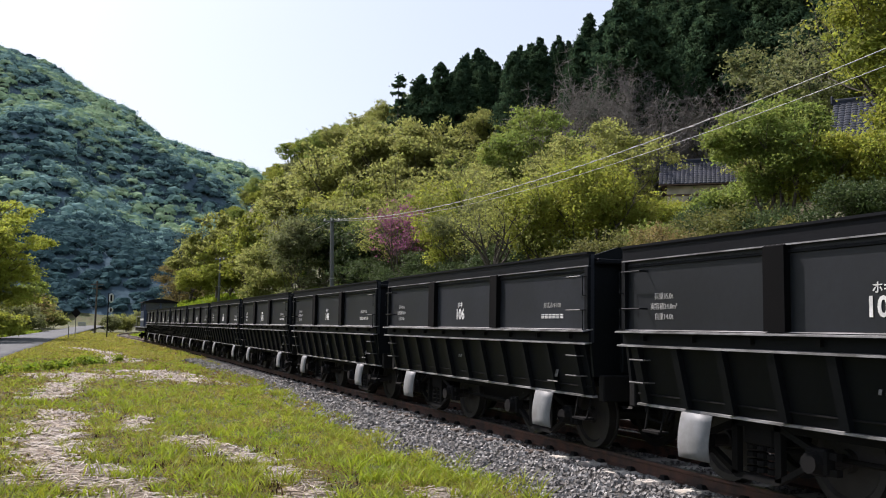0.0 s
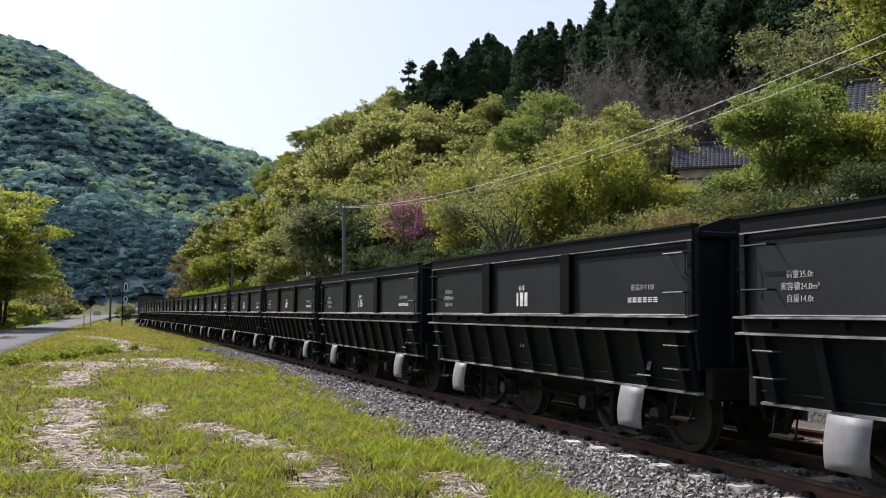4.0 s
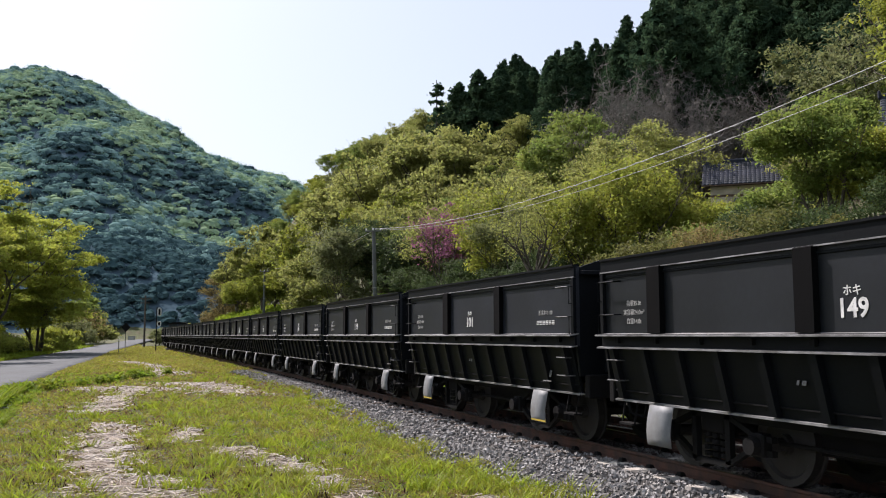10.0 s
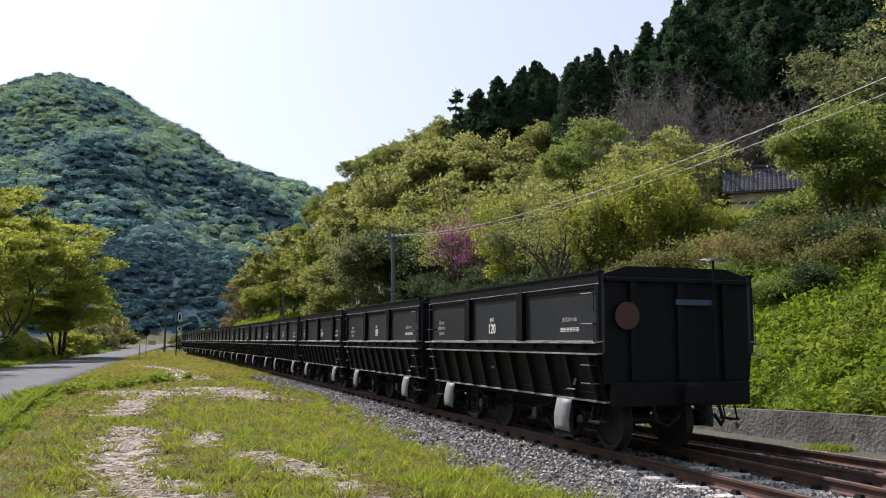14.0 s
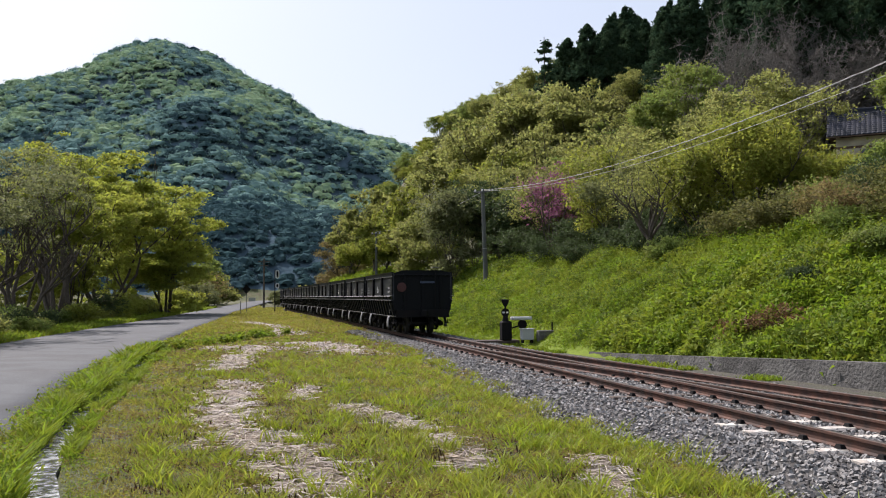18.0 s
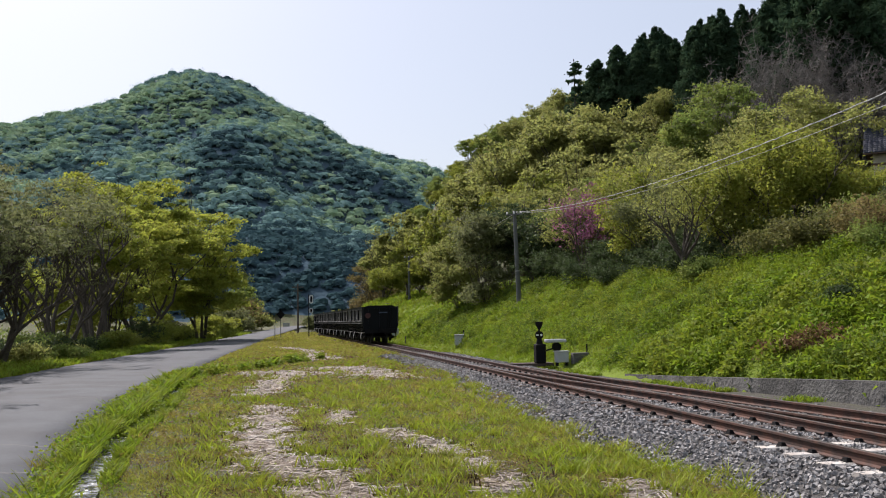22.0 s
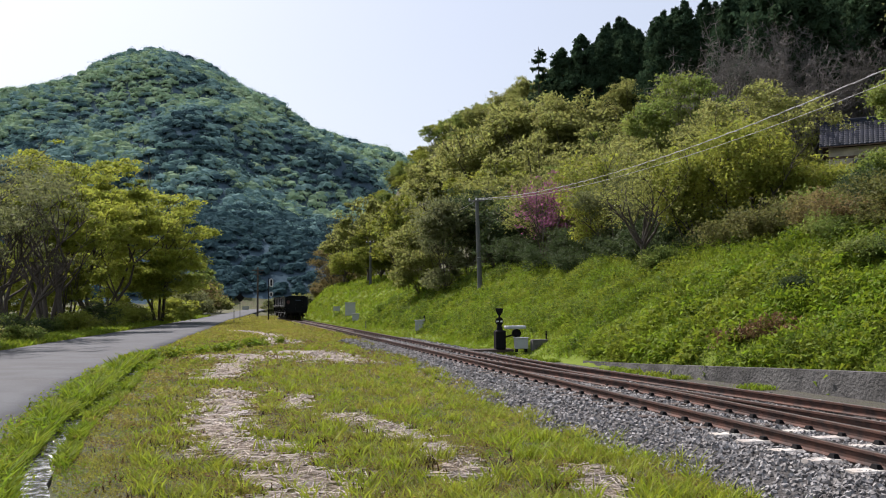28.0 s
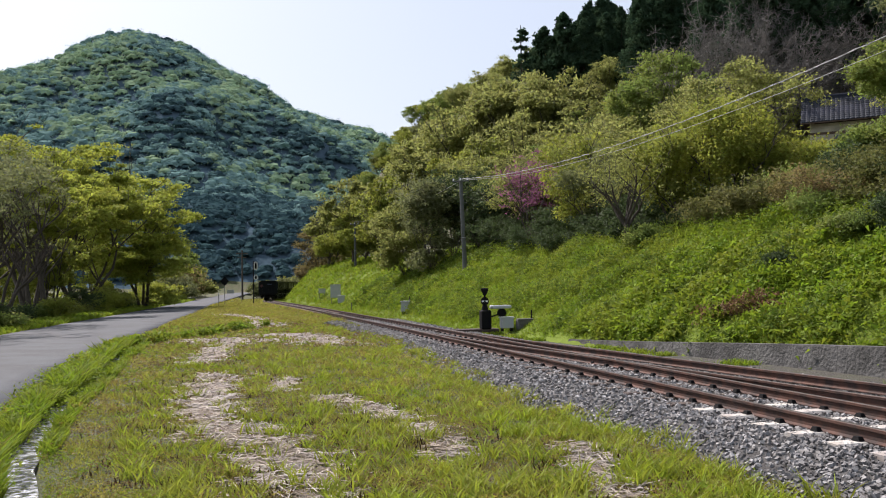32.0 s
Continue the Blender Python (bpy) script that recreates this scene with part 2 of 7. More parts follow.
    if transl:
        tr = N.new("ShaderNodeBsdfTranslucent")
        lit = N.new("ShaderNodeHueSaturation")
        lit.inputs["Value"].default_value, lit.inputs["Saturation"].default_value = 1.6, 1.05
        L.new(hsv.outputs[0], lit.inputs["Color"])
        L.new(lit.outputs[0], tr.inputs[0])
        ms = N.new("ShaderNodeMixShader")
        ms.inputs[0].default_value = transl
        L.new(p.outputs[0], ms.inputs[1])
        L.new(tr.outputs[0], ms.inputs[2])
        L.new(ms.outputs[0], N["Material Output"].inputs[0])
    return m


M = {}
# earth darkened to put shadow into the gaps of the grass
M["earth"] = material("grassy_earth", (0.055, 0.066, 0.016), 0.95, var=0.45, scale=0.5, fine=22, bump=1.0, second=(0.075, 0.062, 0.028), mix_at=0.56, coords="Object", bump_dist=0.06)
M["turf"] = material("bank_turf", (0.125, 0.172, 0.024), 0.95, var=0.35, scale=0.6, fine=9, bump=0.8, second=(0.105, 0.14, 0.022), bump_dist=0.05, spec=0.1)
M["litter"] = material("forest_floor", (0.075, 0.068, 0.035), 0.95, var=0.4, scale=0.3, fine=6, bump=0.8, second=(0.06, 0.075, 0.03), bump_dist=0.06)
# floor under the far woods tinted blue to stand for haze
M["farfloor"] = material("far_hazy_floor", (0.07, 0.105, 0.13), 0.95, var=0.25, scale=0.05, fine=0.5, bump=0.3, second=(0.055, 0.085, 0.105), spec=0.0)
M["asphalt"] = material("old_asphalt", (0.043, 0.05, 0.058), 0.85, var=0.5, scale=0.8, fine=30, bump=0.5, second=(0.028, 0.031, 0.036), mix_at=0.52)
# bed darkened so that gaps between the loose stones read as shade
M["ballast"] = material("ballast_stone", (0.075, 0.072, 0.068), 0.9, var=0.4, scale=6, fine=30, bump=1.0, bump_dist=0.05, second=(0.045, 0.041, 0.037))
M["oldballast"] = material("weedy_old_ballast", (0.055, 0.05, 0.042), 0.95, var=0.4, scale=3, fine=25, bump=1.0, bump_dist=0.05, second=(0.06, 0.06, 0.035))
M["stone"] = material("crushed_stone", (0.225, 0.22, 0.215), 0.8, var=0.25, scale=9, fine=60, bump=0.4, island=0.62, second=(0.15, 0.14, 0.13))
M["rust"] = material("rusty_rail", (0.095, 0.043, 0.028), 0.8, metal=0.1, var=0.3, scale=5, fine=80, bump=0.3, second=(0.04, 0.024, 0.019))
# grey tone paints the thin highlights along grips and rungs
M["grip"] = material("grip_highlight_steel", (0.1, 0.1, 0.1), 0.55, metal=0.2, var=0.3, scale=8, fine=60, bump=0.05, second=(0.05, 0.05, 0.05))
M["railtop"] = material("worn_rail_head", (0.066, 0.052, 0.045), 0.45, metal=0.5, var=0.2, scale=6, fine=90, bump=0.1)
M["sleeper"] = material("concrete_sleeper", (0.52, 0.5, 0.46), 0.85, var=0.15, scale=4, fine=60, bump=0.3, second=(0.36, 0.32, 0.28), objrand=0.15)
M["timber"] = material("tarred_timber", (0.085, 0.062, 0.048), 0.85, var=0.35, scale=3, fine=30, bump=0.6, stretch=(1, 6, 6), objrand=0.2)
M["concrete"] = material("weathered_concrete", (0.11, 0.107, 0.10), 0.92, var=0.5, scale=1.3, fine=14, bump=1.0, bump_dist=0.04, second=(0.045, 0.044, 0.04), mix_at=0.5)
M["black"] = material("black_wagon_paint", (0.0058, 0.0067, 0.0082), 0.5, var=0.35, scale=1.3, fine=24, bump=0.06, second=(0.0052, 0.0068, 0.0084), mix_at=0.55, objrand=0.12, spec=0.09)
# besides dust, the lighter bluish base paints the sky's sheen on the panels
M["panel"] = material("dusty_sheen_panel", (0.0112, 0.013, 0.0165), 0.42, var=0.35, scale=0.9, fine=14, bump=0.05, second=(0.017, 0.0195, 0.025), mix_at=0.5, objrand=0.35, spec=0.34)
M["blackrough"] = material("sooty_black_steel", (0.0062, 0.0064, 0.007), 0.8, var=0.35, scale=3, fine=40, bump=0.2, second=(0.0085, 0.008, 0.0078), spec=0.13)
# shade painted into the posts: blacker than panels that catch the sun
M["pitch"] = material("shaded_black_post", (0.0024, 0.0026, 0.003), 0.85, var=0.3, scale=3, fine=40, bump=0.1, second=(0.003, 0.003, 0.0034), spec=0.06)
# pale tone paints the light along wagon ledges; also serves pale steel parts
M["edge"] = material("pale_steel_highlight", (0.27, 0.27, 0.275), 0.55, metal=0.1, var=0.3, scale=3, fine=60, bump=0.1, second=(0.09, 0.089, 0.087))
M["stencil"] = material("thin_white_stencil", (0.42, 0.42, 0.41), 0.75, var=0.3, scale=20, fine=60, bump=0.0, second=(0.26, 0.26, 0.25))
M["faded"] = material("faded_lettering", (0.2, 0.2, 0.195), 0.75, var=0.4, scale=20, fine=60, bump=0.0, second=(0.07, 0.07, 0.068))
M["white"] = material("white_lettering", (0.72, 0.72, 0.70), 0.7, var=0.12, scale=9, fine=50, bump=0.0, second=(0.5, 0.5, 0.49))
M["apron"] = material("galvanised_sheet", (0.155, 0.163, 0.172), 0.6, metal=0.0, var=0.22, scale=3.5, fine=20, bump=0.15, second=(0.11, 0.112, 0.112))
M["wheel"] = material("wheel_steel", (0.03, 0.028, 0.027), 0.65, metal=0.3, var=0.3, scale=5, fine=40, bump=0.2)
M["red"] = material("red_tail_disc", (0.05, 0.009, 0.008), 0.6, var=0.2, scale=5, fine=40, bump=0.05)
M["yellow"] = material("yellow_band_paint", (0.5, 0.36, 0.04), 0.6, var=0.25, scale=6, fine=40, bump=0.05)
M["navy"] = material("navy_loco_paint", (0.03, 0.05, 0.10), 0.4, var=0.2, scale=2, fine=30, bump=0.05)
M["glass"] = material("dark_glass", (0.05, 0.06, 0.07), 0.08, var=0.1, scale=1, fine=5, bump=0.0)
M["bark"] = material("bark", (0.085, 0.07, 0.055), 0.95, var=0.35, scale=4, fine=25, bump=0.8, stretch=(4, 4, 1), bump_dist=0.02)
M["greybark"] = material("grey_bark", (0.18, 0.165, 0.15), 0.95, var=0.3, scale=4, fine=25, bump=0.8, stretch=(4, 4, 1), bump_dist=0.02)
M["pole"] = material("grey_pole", (0.1, 0.105, 0.10), 0.85, var=0.15, scale=2, fine=40, bump=0.2)
M["cable"] = material("grey_cable", (0.27, 0.27, 0.27), 0.6, var=0.1, scale=4, fine=40, bump=0.0)
M["cabinet"] = material("grey_cabinet", (0.36, 0.38, 0.38), 0.6, var=0.1, scale=3, fine=40, bump=0.05, second=(0.4, 0.41, 0.4))
M["rooftile"] = material("blue_grey_roof_tile", (0.024, 0.029, 0.041), 0.7, var=0.25, scale=4, fine=40, bump=0.1, objrand=0.25, spec=0.2)
M["plaster"] = material("cream_plaster", (0.55, 0.50, 0.38), 0.9, var=0.15, scale=1.5, fine=40, bump=0.2, second=(0.4, 0.36, 0.28))
M["wood"] = material("dark_house_wood", (0.12, 0.075, 0.05), 0.8, var=0.3, scale=2, fine=30, bump=0.3, stretch=(1, 8, 8))
M["straw"] = material("dry_straw", (0.385, 0.345, 0.305), 0.9, var=0.25, scale=3, fine=30, bump=0.1, island=0.5, second=(0.3, 0.245, 0.19))
M["mulch"] = material("straw_mulch_bed", (0.20, 0.165, 0.12), 0.95, var=0.45, scale=5, fine=45, bump=0.9, bump_dist=0.04, second=(0.11, 0.088, 0.058))
M["riverstone"] = material("pale_river_stone", (0.5, 0.49, 0.47), 0.85, var=0.2, scale=2, fine=20, bump=0.4, island=0.3, second=(0.36, 0.35, 0.33))
# sun glitter is painted into the water as white blotches
M["water"] = material("stream_water_glitter", (0.035, 0.038, 0.034), 0.06, var=0.2, scale=11, fine=9, bump=1.0, bump_dist=0.12, second=(0.75, 0.77, 0.78), mix_at=0.56, spec=1.0)


def leaf_material(name, col, second, tr=0.45, isl=0.25, spec=0.09):
    return material(name, col, 0.65, var=0.2, scale=0.5, fine=3, bump=0, second=second, island=isl, transl=tr * 0.72, spec=spec)


M["grass"] = leaf_material("grass_blades", (0.185, 0.201, 0.030), (0.235, 0.201, 0.053), 0.5, 0.32, 0.1)
M["bankgrass"] = leaf_material("bank_grass", (0.14, 0.2, 0.022), (0.172, 0.21, 0.03), 0.5, 0.28, 0.08)
# weeds darkened to imitate the shadows between lumps of grass
M["bankweed"] = leaf_material("shade_toned_weeds", (0.085, 0.125, 0.02), (0.105, 0.145, 0.026), 0.45, 0.3, 0.08)
M["drygrass"] = leaf_material("dry_grass", (0.220, 0.158, 0.080), (0.170, 0.138, 0.053), 0.3)
M["withered"] = leaf_material("withered_brown_leaves", (0.17, 0.10, 0.055), (0.13, 0.085, 0.04), 0.3, 0.4, 0.1)
M["tuft"] = leaf_material("lime_grass_tufts", (0.2, 0.245, 0.028), (0.225, 0.25, 0.04), 0.5, 0.3, 0.15)
M["stem"] = leaf_material("dark_seed_stems", (0.065, 0.035, 0.022), (0.045, 0.03, 0.02), 0.1)
M["leaf_yellow"] = leaf_material("yellow_green_leaves", (0.206, 0.22, 0.043), (0.165, 0.19, 0.04), 0.62)
M["leaf_fresh"] = leaf_material("fresh_green_leaves", (0.13, 0.174, 0.046), (0.164, 0.196, 0.051), 0.55)
M["leaf_olive"] = leaf_material("olive_leaves", (0.172, 0.187, 0.057), (0.184, 0.192, 0.066), 0.74)
M["leaf_lime"] = leaf_material("lime_spring_leaves", (0.24, 0.26, 0.05), (0.195, 0.225, 0.045), 0.7)
# evergreen leaf colour deepened to stand for shade under the trees
M["leaf_dark"] = leaf_material("shade_dark_leaves", (0.048, 0.07, 0.028), (0.062, 0.086, 0.034), 0.36)
M["leaf_pale"] = leaf_material("pale_grey_green_leaves", (0.138, 0.15, 0.07), (0.118, 0.132, 0.054), 0.55)
M["leaf_brown"] = leaf_material("bronze_leaves", (0.165, 0.128, 0.060), (0.150, 0.13, 0.05), 0.5)
M["leaf_scrub"] = leaf_material("dull_scrub_leaves", (0.105, 0.114, 0.036), (0.12, 0.118, 0.042), 0.5)
M["leaf_pink"] = leaf_material("pink_blossom", (0.25, 0.10, 0.17), (0.19, 0.09, 0.125), 0.45)
M["leaf_cedar"] = leaf_material("cedar_needles", (0.036, 0.066, 0.038), (0.048, 0.076, 0.04), 0.3, 0.3, 0.0)
# haze is put into these far leaf colours as a blue tint
M["far_dark"] = leaf_material("far_hazy_dark_leaves", (0.046, 0.086, 0.096), (0.054, 0.096, 0.1), 0.3, 0.1, 0.0)
M["far_mid"] = leaf_material("far_hazy_green_leaves", (0.162, 0.262, 0.252), (0.18, 0.282, 0.252), 0.3, 0.06, 0.0)
M["far_light"] = leaf_material("far_hazy_pale_leaves", (0.275, 0.365, 0.215), (0.25, 0.35, 0.23), 0.3, 0.06, 0.0)

# ---- ground, road, track bed ----
def build_ground():
    az = np.concatenate([np.arange(-70, 80, 0.5), np.arange(80, 290, 5.0)])
    r = 0.8 * 1.03 ** np.arange(0, 282)
    ang = np.radians(az)
    X = -np.sin(ang)[:, None] * r[None]
    Y = np.cos(ang)[:, None] * r[None]
    Z = ground_z(X, Y)
    n, k = X.shape
    idx = np.arange(n * k).reshape(n, k)
    nx = np.roll(idx, -1, axis=0)
    faces = np.stack([idx[:, :-1], nx[:, :-1], nx[:, 1:], idx[:, 1:]], -1).reshape(-1, 4)[:, ::-1]
    verts = np.stack([X, Y, Z], -1).reshape(-1, 3)
    c = len(verts)
    verts = np.vstack([verts, [[0, 0, float(ground_z(0.0, 0.0))]]])
    fx, fy = verts[faces[:, 0], 0], verts[faces[:, 0], 1]
    fu, fv, fw = uv_of(fx, fy)
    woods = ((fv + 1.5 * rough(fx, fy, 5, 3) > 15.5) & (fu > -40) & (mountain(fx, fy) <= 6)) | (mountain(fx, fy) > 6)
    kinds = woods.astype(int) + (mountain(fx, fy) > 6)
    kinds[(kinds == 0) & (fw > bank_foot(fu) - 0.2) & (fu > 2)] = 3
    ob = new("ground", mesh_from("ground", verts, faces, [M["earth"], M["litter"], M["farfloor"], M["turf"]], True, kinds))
    bm = bmesh.new()
    bm.from_mesh(ob.data)
    bm.verts.ensure_lookup_table()
    for i in range(n):
        bm.faces.new((bm.verts[c], bm.verts[int(idx[(i + 1) % n, 0])], bm.verts[int(idx[i, 0])]))
    bmesh.ops.recalc_face_normals(bm, faces=bm.faces)
    bm.to_mesh(ob.data)
    bm.free()
    return tagged(ob, "grassy valley floor rising into wooded hills", "ground", kind="structure")


build_ground()


def strip(name, ys, left, right, zs, mat, thick=0.1, cols=7, label="", category="", crown=0.0):
    """A paved strip with thickness between two edges."""
    t = np.linspace(0, 1, cols)
    X = left[:, None] * (1 - t) + right[:, None] * t
    Y = np.repeat(ys[:, None], cols, 1)
    Z = zs[:, None] + crown * (1 - (2 * t[None] - 1) ** 2) + 0.012 * rough(X, Y, 2.3, 4)
    Z2 = Z - thick
    n = len(ys)
    a = np.arange(n * cols).reshape(n, cols)
    f = [np.stack([a[:-1, :-1], a[:-1, 1:], a[1:, 1:], a[1:, :-1]], -1).reshape(-1, 4)]
    b = a + n * cols
    for c in (0, cols - 1):
        q = np.stack([a[:-1, c], a[1:, c], b[1:, c], b[:-1, c]], -1)
        f.append(q if c == 0 else q[:, ::-1])
    v = np.vstack([np.stack([X, Y, Z], -1).reshape(-1, 3), np.stack([X, Y, Z2], -1).reshape(-1, 3)])
    ob = new(name, mesh_from(name, v, np.vstack(f), mat, True))
    return tagged(ob, label, category, kind="structure")


ys = np.arange(-40, 200, 0.8)
xl, xr = road_edges(ys)
wob = 0.12 * rough(ys, ys * 0, 5.0) + 0.06 * rough(ys, ys * 0, 1.7, 3)
road = strip("road", ys, xl + wob, xr + np.roll(wob, 7), road_z(ys) + 0.015, M["asphalt"], 0.12, 9, "grey worn asphalt lane without markings", "road", crown=0.05)


def road_seam(y0, slope, t0, t1):
    """A thin tarred crack across the lane."""
    t = np.linspace(t0, t1, 26)
    mid = y0 + slope * t + 0.05 * np.sin(t * 31) + 0.03 * np.sin(t * 73)
    V = []
    for q, yy in zip(t, mid):
        for dy in (-0.022, 0.022):
            a, b = road_edges(yy + dy)
            x = a + (b - a) * q
            V.append((float(x), float(yy + dy), float(road_z(yy)) + 0.015 + 0.05 * (1 - (2 * q - 1) ** 2) + 0.012 * float(rough(x, yy, 2.3, 4)) + 0.004))
    a = np.arange(len(V)).reshape(-1, 2)
    part("tar_seam", mesh_from("tar_seam", V, np.stack([a[:-1, 0], a[:-1, 1], a[1:, 1], a[1:, 0]], -1), M["tar"]), None, road, "dark tarred crack")


M["tar"] = material("road_tar", (0.012, 0.012, 0.013), 0.6, var=0.3, scale=4, fine=40, bump=0.2)
for y0, slope, t0, t1 in ((11.2, 0.5, 0.05, 1.0), (16.5, 3.5, 0.2, 0.95), (24.0, -1.0, 0.0, 0.9), (7.5, 2.2, 0.4, 1.0)):
    road_seam(y0, slope, t0, t1)


def sweep(name, profile, ss, vfun, mat, z0=0.0):
    """A closed (v, z) profile pulled along the track at the offset vfun(s)."""
    ss = np.asarray(ss, float)
    off = vfun(ss) if callable(vfun) else np.full(len(ss), vfun)
    n, k = len(ss), len(profile)
    V = np.zeros((n, k, 3))
    for j, (pv, pz) in enumerate(profile):
        x, y = track(ss, off + pv)
        V[:, j] = np.stack([x, y, np.full(n, pz + z0)], -1)
    a = np.arange(n * k).reshape(n, k)
    nx = np.roll(a, -1, axis=1)
    f = np.stack([a[:-1], nx[:-1], nx[1:], a[1:]], -1).reshape(-1, 4)
    return mesh_from(name, V.reshape(-1, 3), f, mat)


def siding_off(s):
    s = np.asarray(s, float)
    near = 0.0042 * np.clip(36 - s, 0, 14) ** 2 + np.clip(22 - s, 0, None) * 0.1
    return np.minimum(near, 3.7)


S_ALL = np.concatenate([np.arange(-110, 60, 0.6), np.arange(60, 220, 1.5)])
bed = new("ballast_bed", sweep("ballast_bed", [(-2.6, -0.42), (-2.1, -0.27), (-1.55, -0.195), (1.5, -0.195), (2.2, -0.30), (2.6, -0.42)], S_ALL[S_ALL < 37], 0.0, M["ballast"]))
tagged(bed, "grey crushed-stone ballast bed under the rails", "ballast", kind="structure")
far_bed = new("ballast_bed", sweep("ballast_bed", [(-1.6, -0.42), (-1.25, -0.2), (1.25, -0.2), (1.9, -0.42)], S_ALL[S_ALL > 35.5], 0.0, M["oldballast"]))
tagged(far_bed, "narrow weedy ballast bed farther along the line", "ballast", kind="structure")
S_SID = np.arange(-60, 34, 0.6)
bed2 = new("ballast_bed", sweep("ballast_bed", [(-1.2, -0.42), (-1.0, -0.2), (1.5, -0.2), (2.1, -0.40)], S_SID, siding_off, M["ballast"]))
tagged(bed2, "grey crushed-stone ballast bed of the siding", "ballast", kind="structure")

RAIL = [(-0.062, -0.153), (0.062, -0.153), (0.062, -0.142), (0.012, -0.125), (0.009, -0.045), (0.032, -0.034), (0.032, -0.004), (0.024, 0.0), (-0.024, 0.0), (-0.032, -0.004), (-0.032, -0.034), (-0.009, -0.045), (-0.012, -0.125), (-0.062, -0.142)]
RAILTOP = [(-0.024, 0.0), (0.024, 0.0), (0.022, 0.003), (-0.022, 0.003)]


def build_track(name, label, ss, vfun, sides, sleeper_s, mats):
    thing = new(name)
    tagged(thing, label, "railway track", kind="structure")
    for g in sides:
        off = (lambda q: (lambda s: vfun(s) + q))(g)
        rail = part("rail", sweep("rail", RAIL, ss, off, M["rust"]), None, thing, "rusty steel rail")
        part("rail_head", sweep("rail_head", RAILTOP, ss, off, M["railtop"]), None, rail, "worn brown running surface")
    shared = {}
    for s in sleeper_s:
        mat = mats(s)
        if mat not in shared:
            if mat == "sleeper":
                shared[mat] = bm_mesh("sleeper", prism([(-0.12, -0.33), (0.12, -0.33), (0.12, -0.17), (0.09, -0.142), (-0.09, -0.142), (-0.12, -0.17)], -1.0, 1.0), M[mat])
            else:
                shared[mat] = bm_mesh("sleeper", boxes((-1.05, 1.05, -0.1, 0.1, -0.33, -0.152), bevel=0.012), M[mat])
        ob = new("sleeper", shared[mat])
        ob.parent = thing
        x, y = track(s, float(vfun(s)))
        ob.matrix_basis = pose(float(x), float(y), random.uniform(-0.008, 0.004), 0, 0, math.degrees(float(track_heading(s))) + random.uniform(-0.7, 0.7))
    return thing


build_track("railway_track", "single railway line on concrete and timber sleepers", S_ALL, lambda s: 0.0 * np.asarray(s), (-0.566, 0.566),
                         np.arange(-4, 100, 0.66), lambda s: "sleeper" if s < 13.3 else "timber")
build_track("siding_track", "rusty siding that leaves the line at a turnout", np.arange(-60, 35.5, 0.6), siding_off, (-0.566, 0.566),
                     np.arange(-4, 12, 0.66), lambda s: "sleeper")

shoulder = new("lineside_strip", sweep("lineside_strip", [(-2.9, -0.5), (-0.1, -0.5), (-0.1, -0.27), (-1.6, -0.29), (-2.9, -0.34)], np.arange(-14, 33, 0.6), lambda s: bank_foot(s), M["oldballast"]))
tagged(shoulder, "weedy earth strip between the siding and the wall", "ground", kind="structure")

# retaining wall at the foot of the bank
def build_retaining_wall():
    thing = new("retaining_wall")
    tagged(thing, "low weathered grey concrete retaining wall under the bank", "wall", kind="structure")
    edges = np.arange(-14, 31, 5.2)
    for s0, s1 in zip(edges[:-1], edges[1:]):
        ss = np.linspace(s0 + 0.004, s1 - 0.004, 10)
        top = 0.58 * (1 - sstep(11, 31, ss)) - 0.2
        V, k = [], 4
        for s, h in zip(ss, top):
            v = float(bank_foot(s))
            for pv, pz in ((-0.13, -0.45), (0.2, -0.45), (0.2, h), (-0.04, h)):
                x, y = track(s, v + pv)
                V.append((float(x), float(y), pz))
        a = np.arange(len(ss) * k).reshape(-1, k)
        nx = np.roll(a, -1, axis=1)
        f = np.vstack([np.stack([a[:-1], nx[:-1], nx[1:], a[1:]], -1).reshape(-1, 4), a[:1, ::-1], a[-1:]])
        part("wall_panel", mesh_from("wall_panel", V, f, M["concrete"]), None, thing)


build_retaining_wall()

# ---- the train ----
HW = 1.22      # half width of the box
HL = 3.72      # half length of the box
PITCH = 8.166


def text_mesh(body, size, mat, depth=0.002, heavy=0.0):
    cu = bpy.data.curves.new("text", "FONT")
    cu.body, cu.size, cu.extrude, cu.offset = body, size, depth, size * heavy
    cu.align_x, cu.align_y = "CENTER", "CENTER"
    cu.resolution_u = 3
    ob = bpy.data.objects.new("text", cu)
    scene.collection.objects.link(ob)
    dg = bpy.context.evaluated_depsgraph_get()
    me = bpy.data.meshes.new_from_object(ob.evaluated_get(dg))
    me.materials.clear()
    me.materials.append(mat)
    bpy.data.objects.remove(ob)
    return me


def wheel_mesh():
    return bm_mesh("wheel", lathe([(0.06, -0.09), (0.1, -0.09), (0.11, -0.03), (0.33, -0.015), (0.36, -0.05), (0.43, -0.05), (0.425, 0.06), (0.455, 0.065), (0.455, 0.09), (0.36, 0.09), (0.33, 0.03), (0.11, 0.05), (0.06, 0.08)], 28, axis="y"), M["wheel"], False)


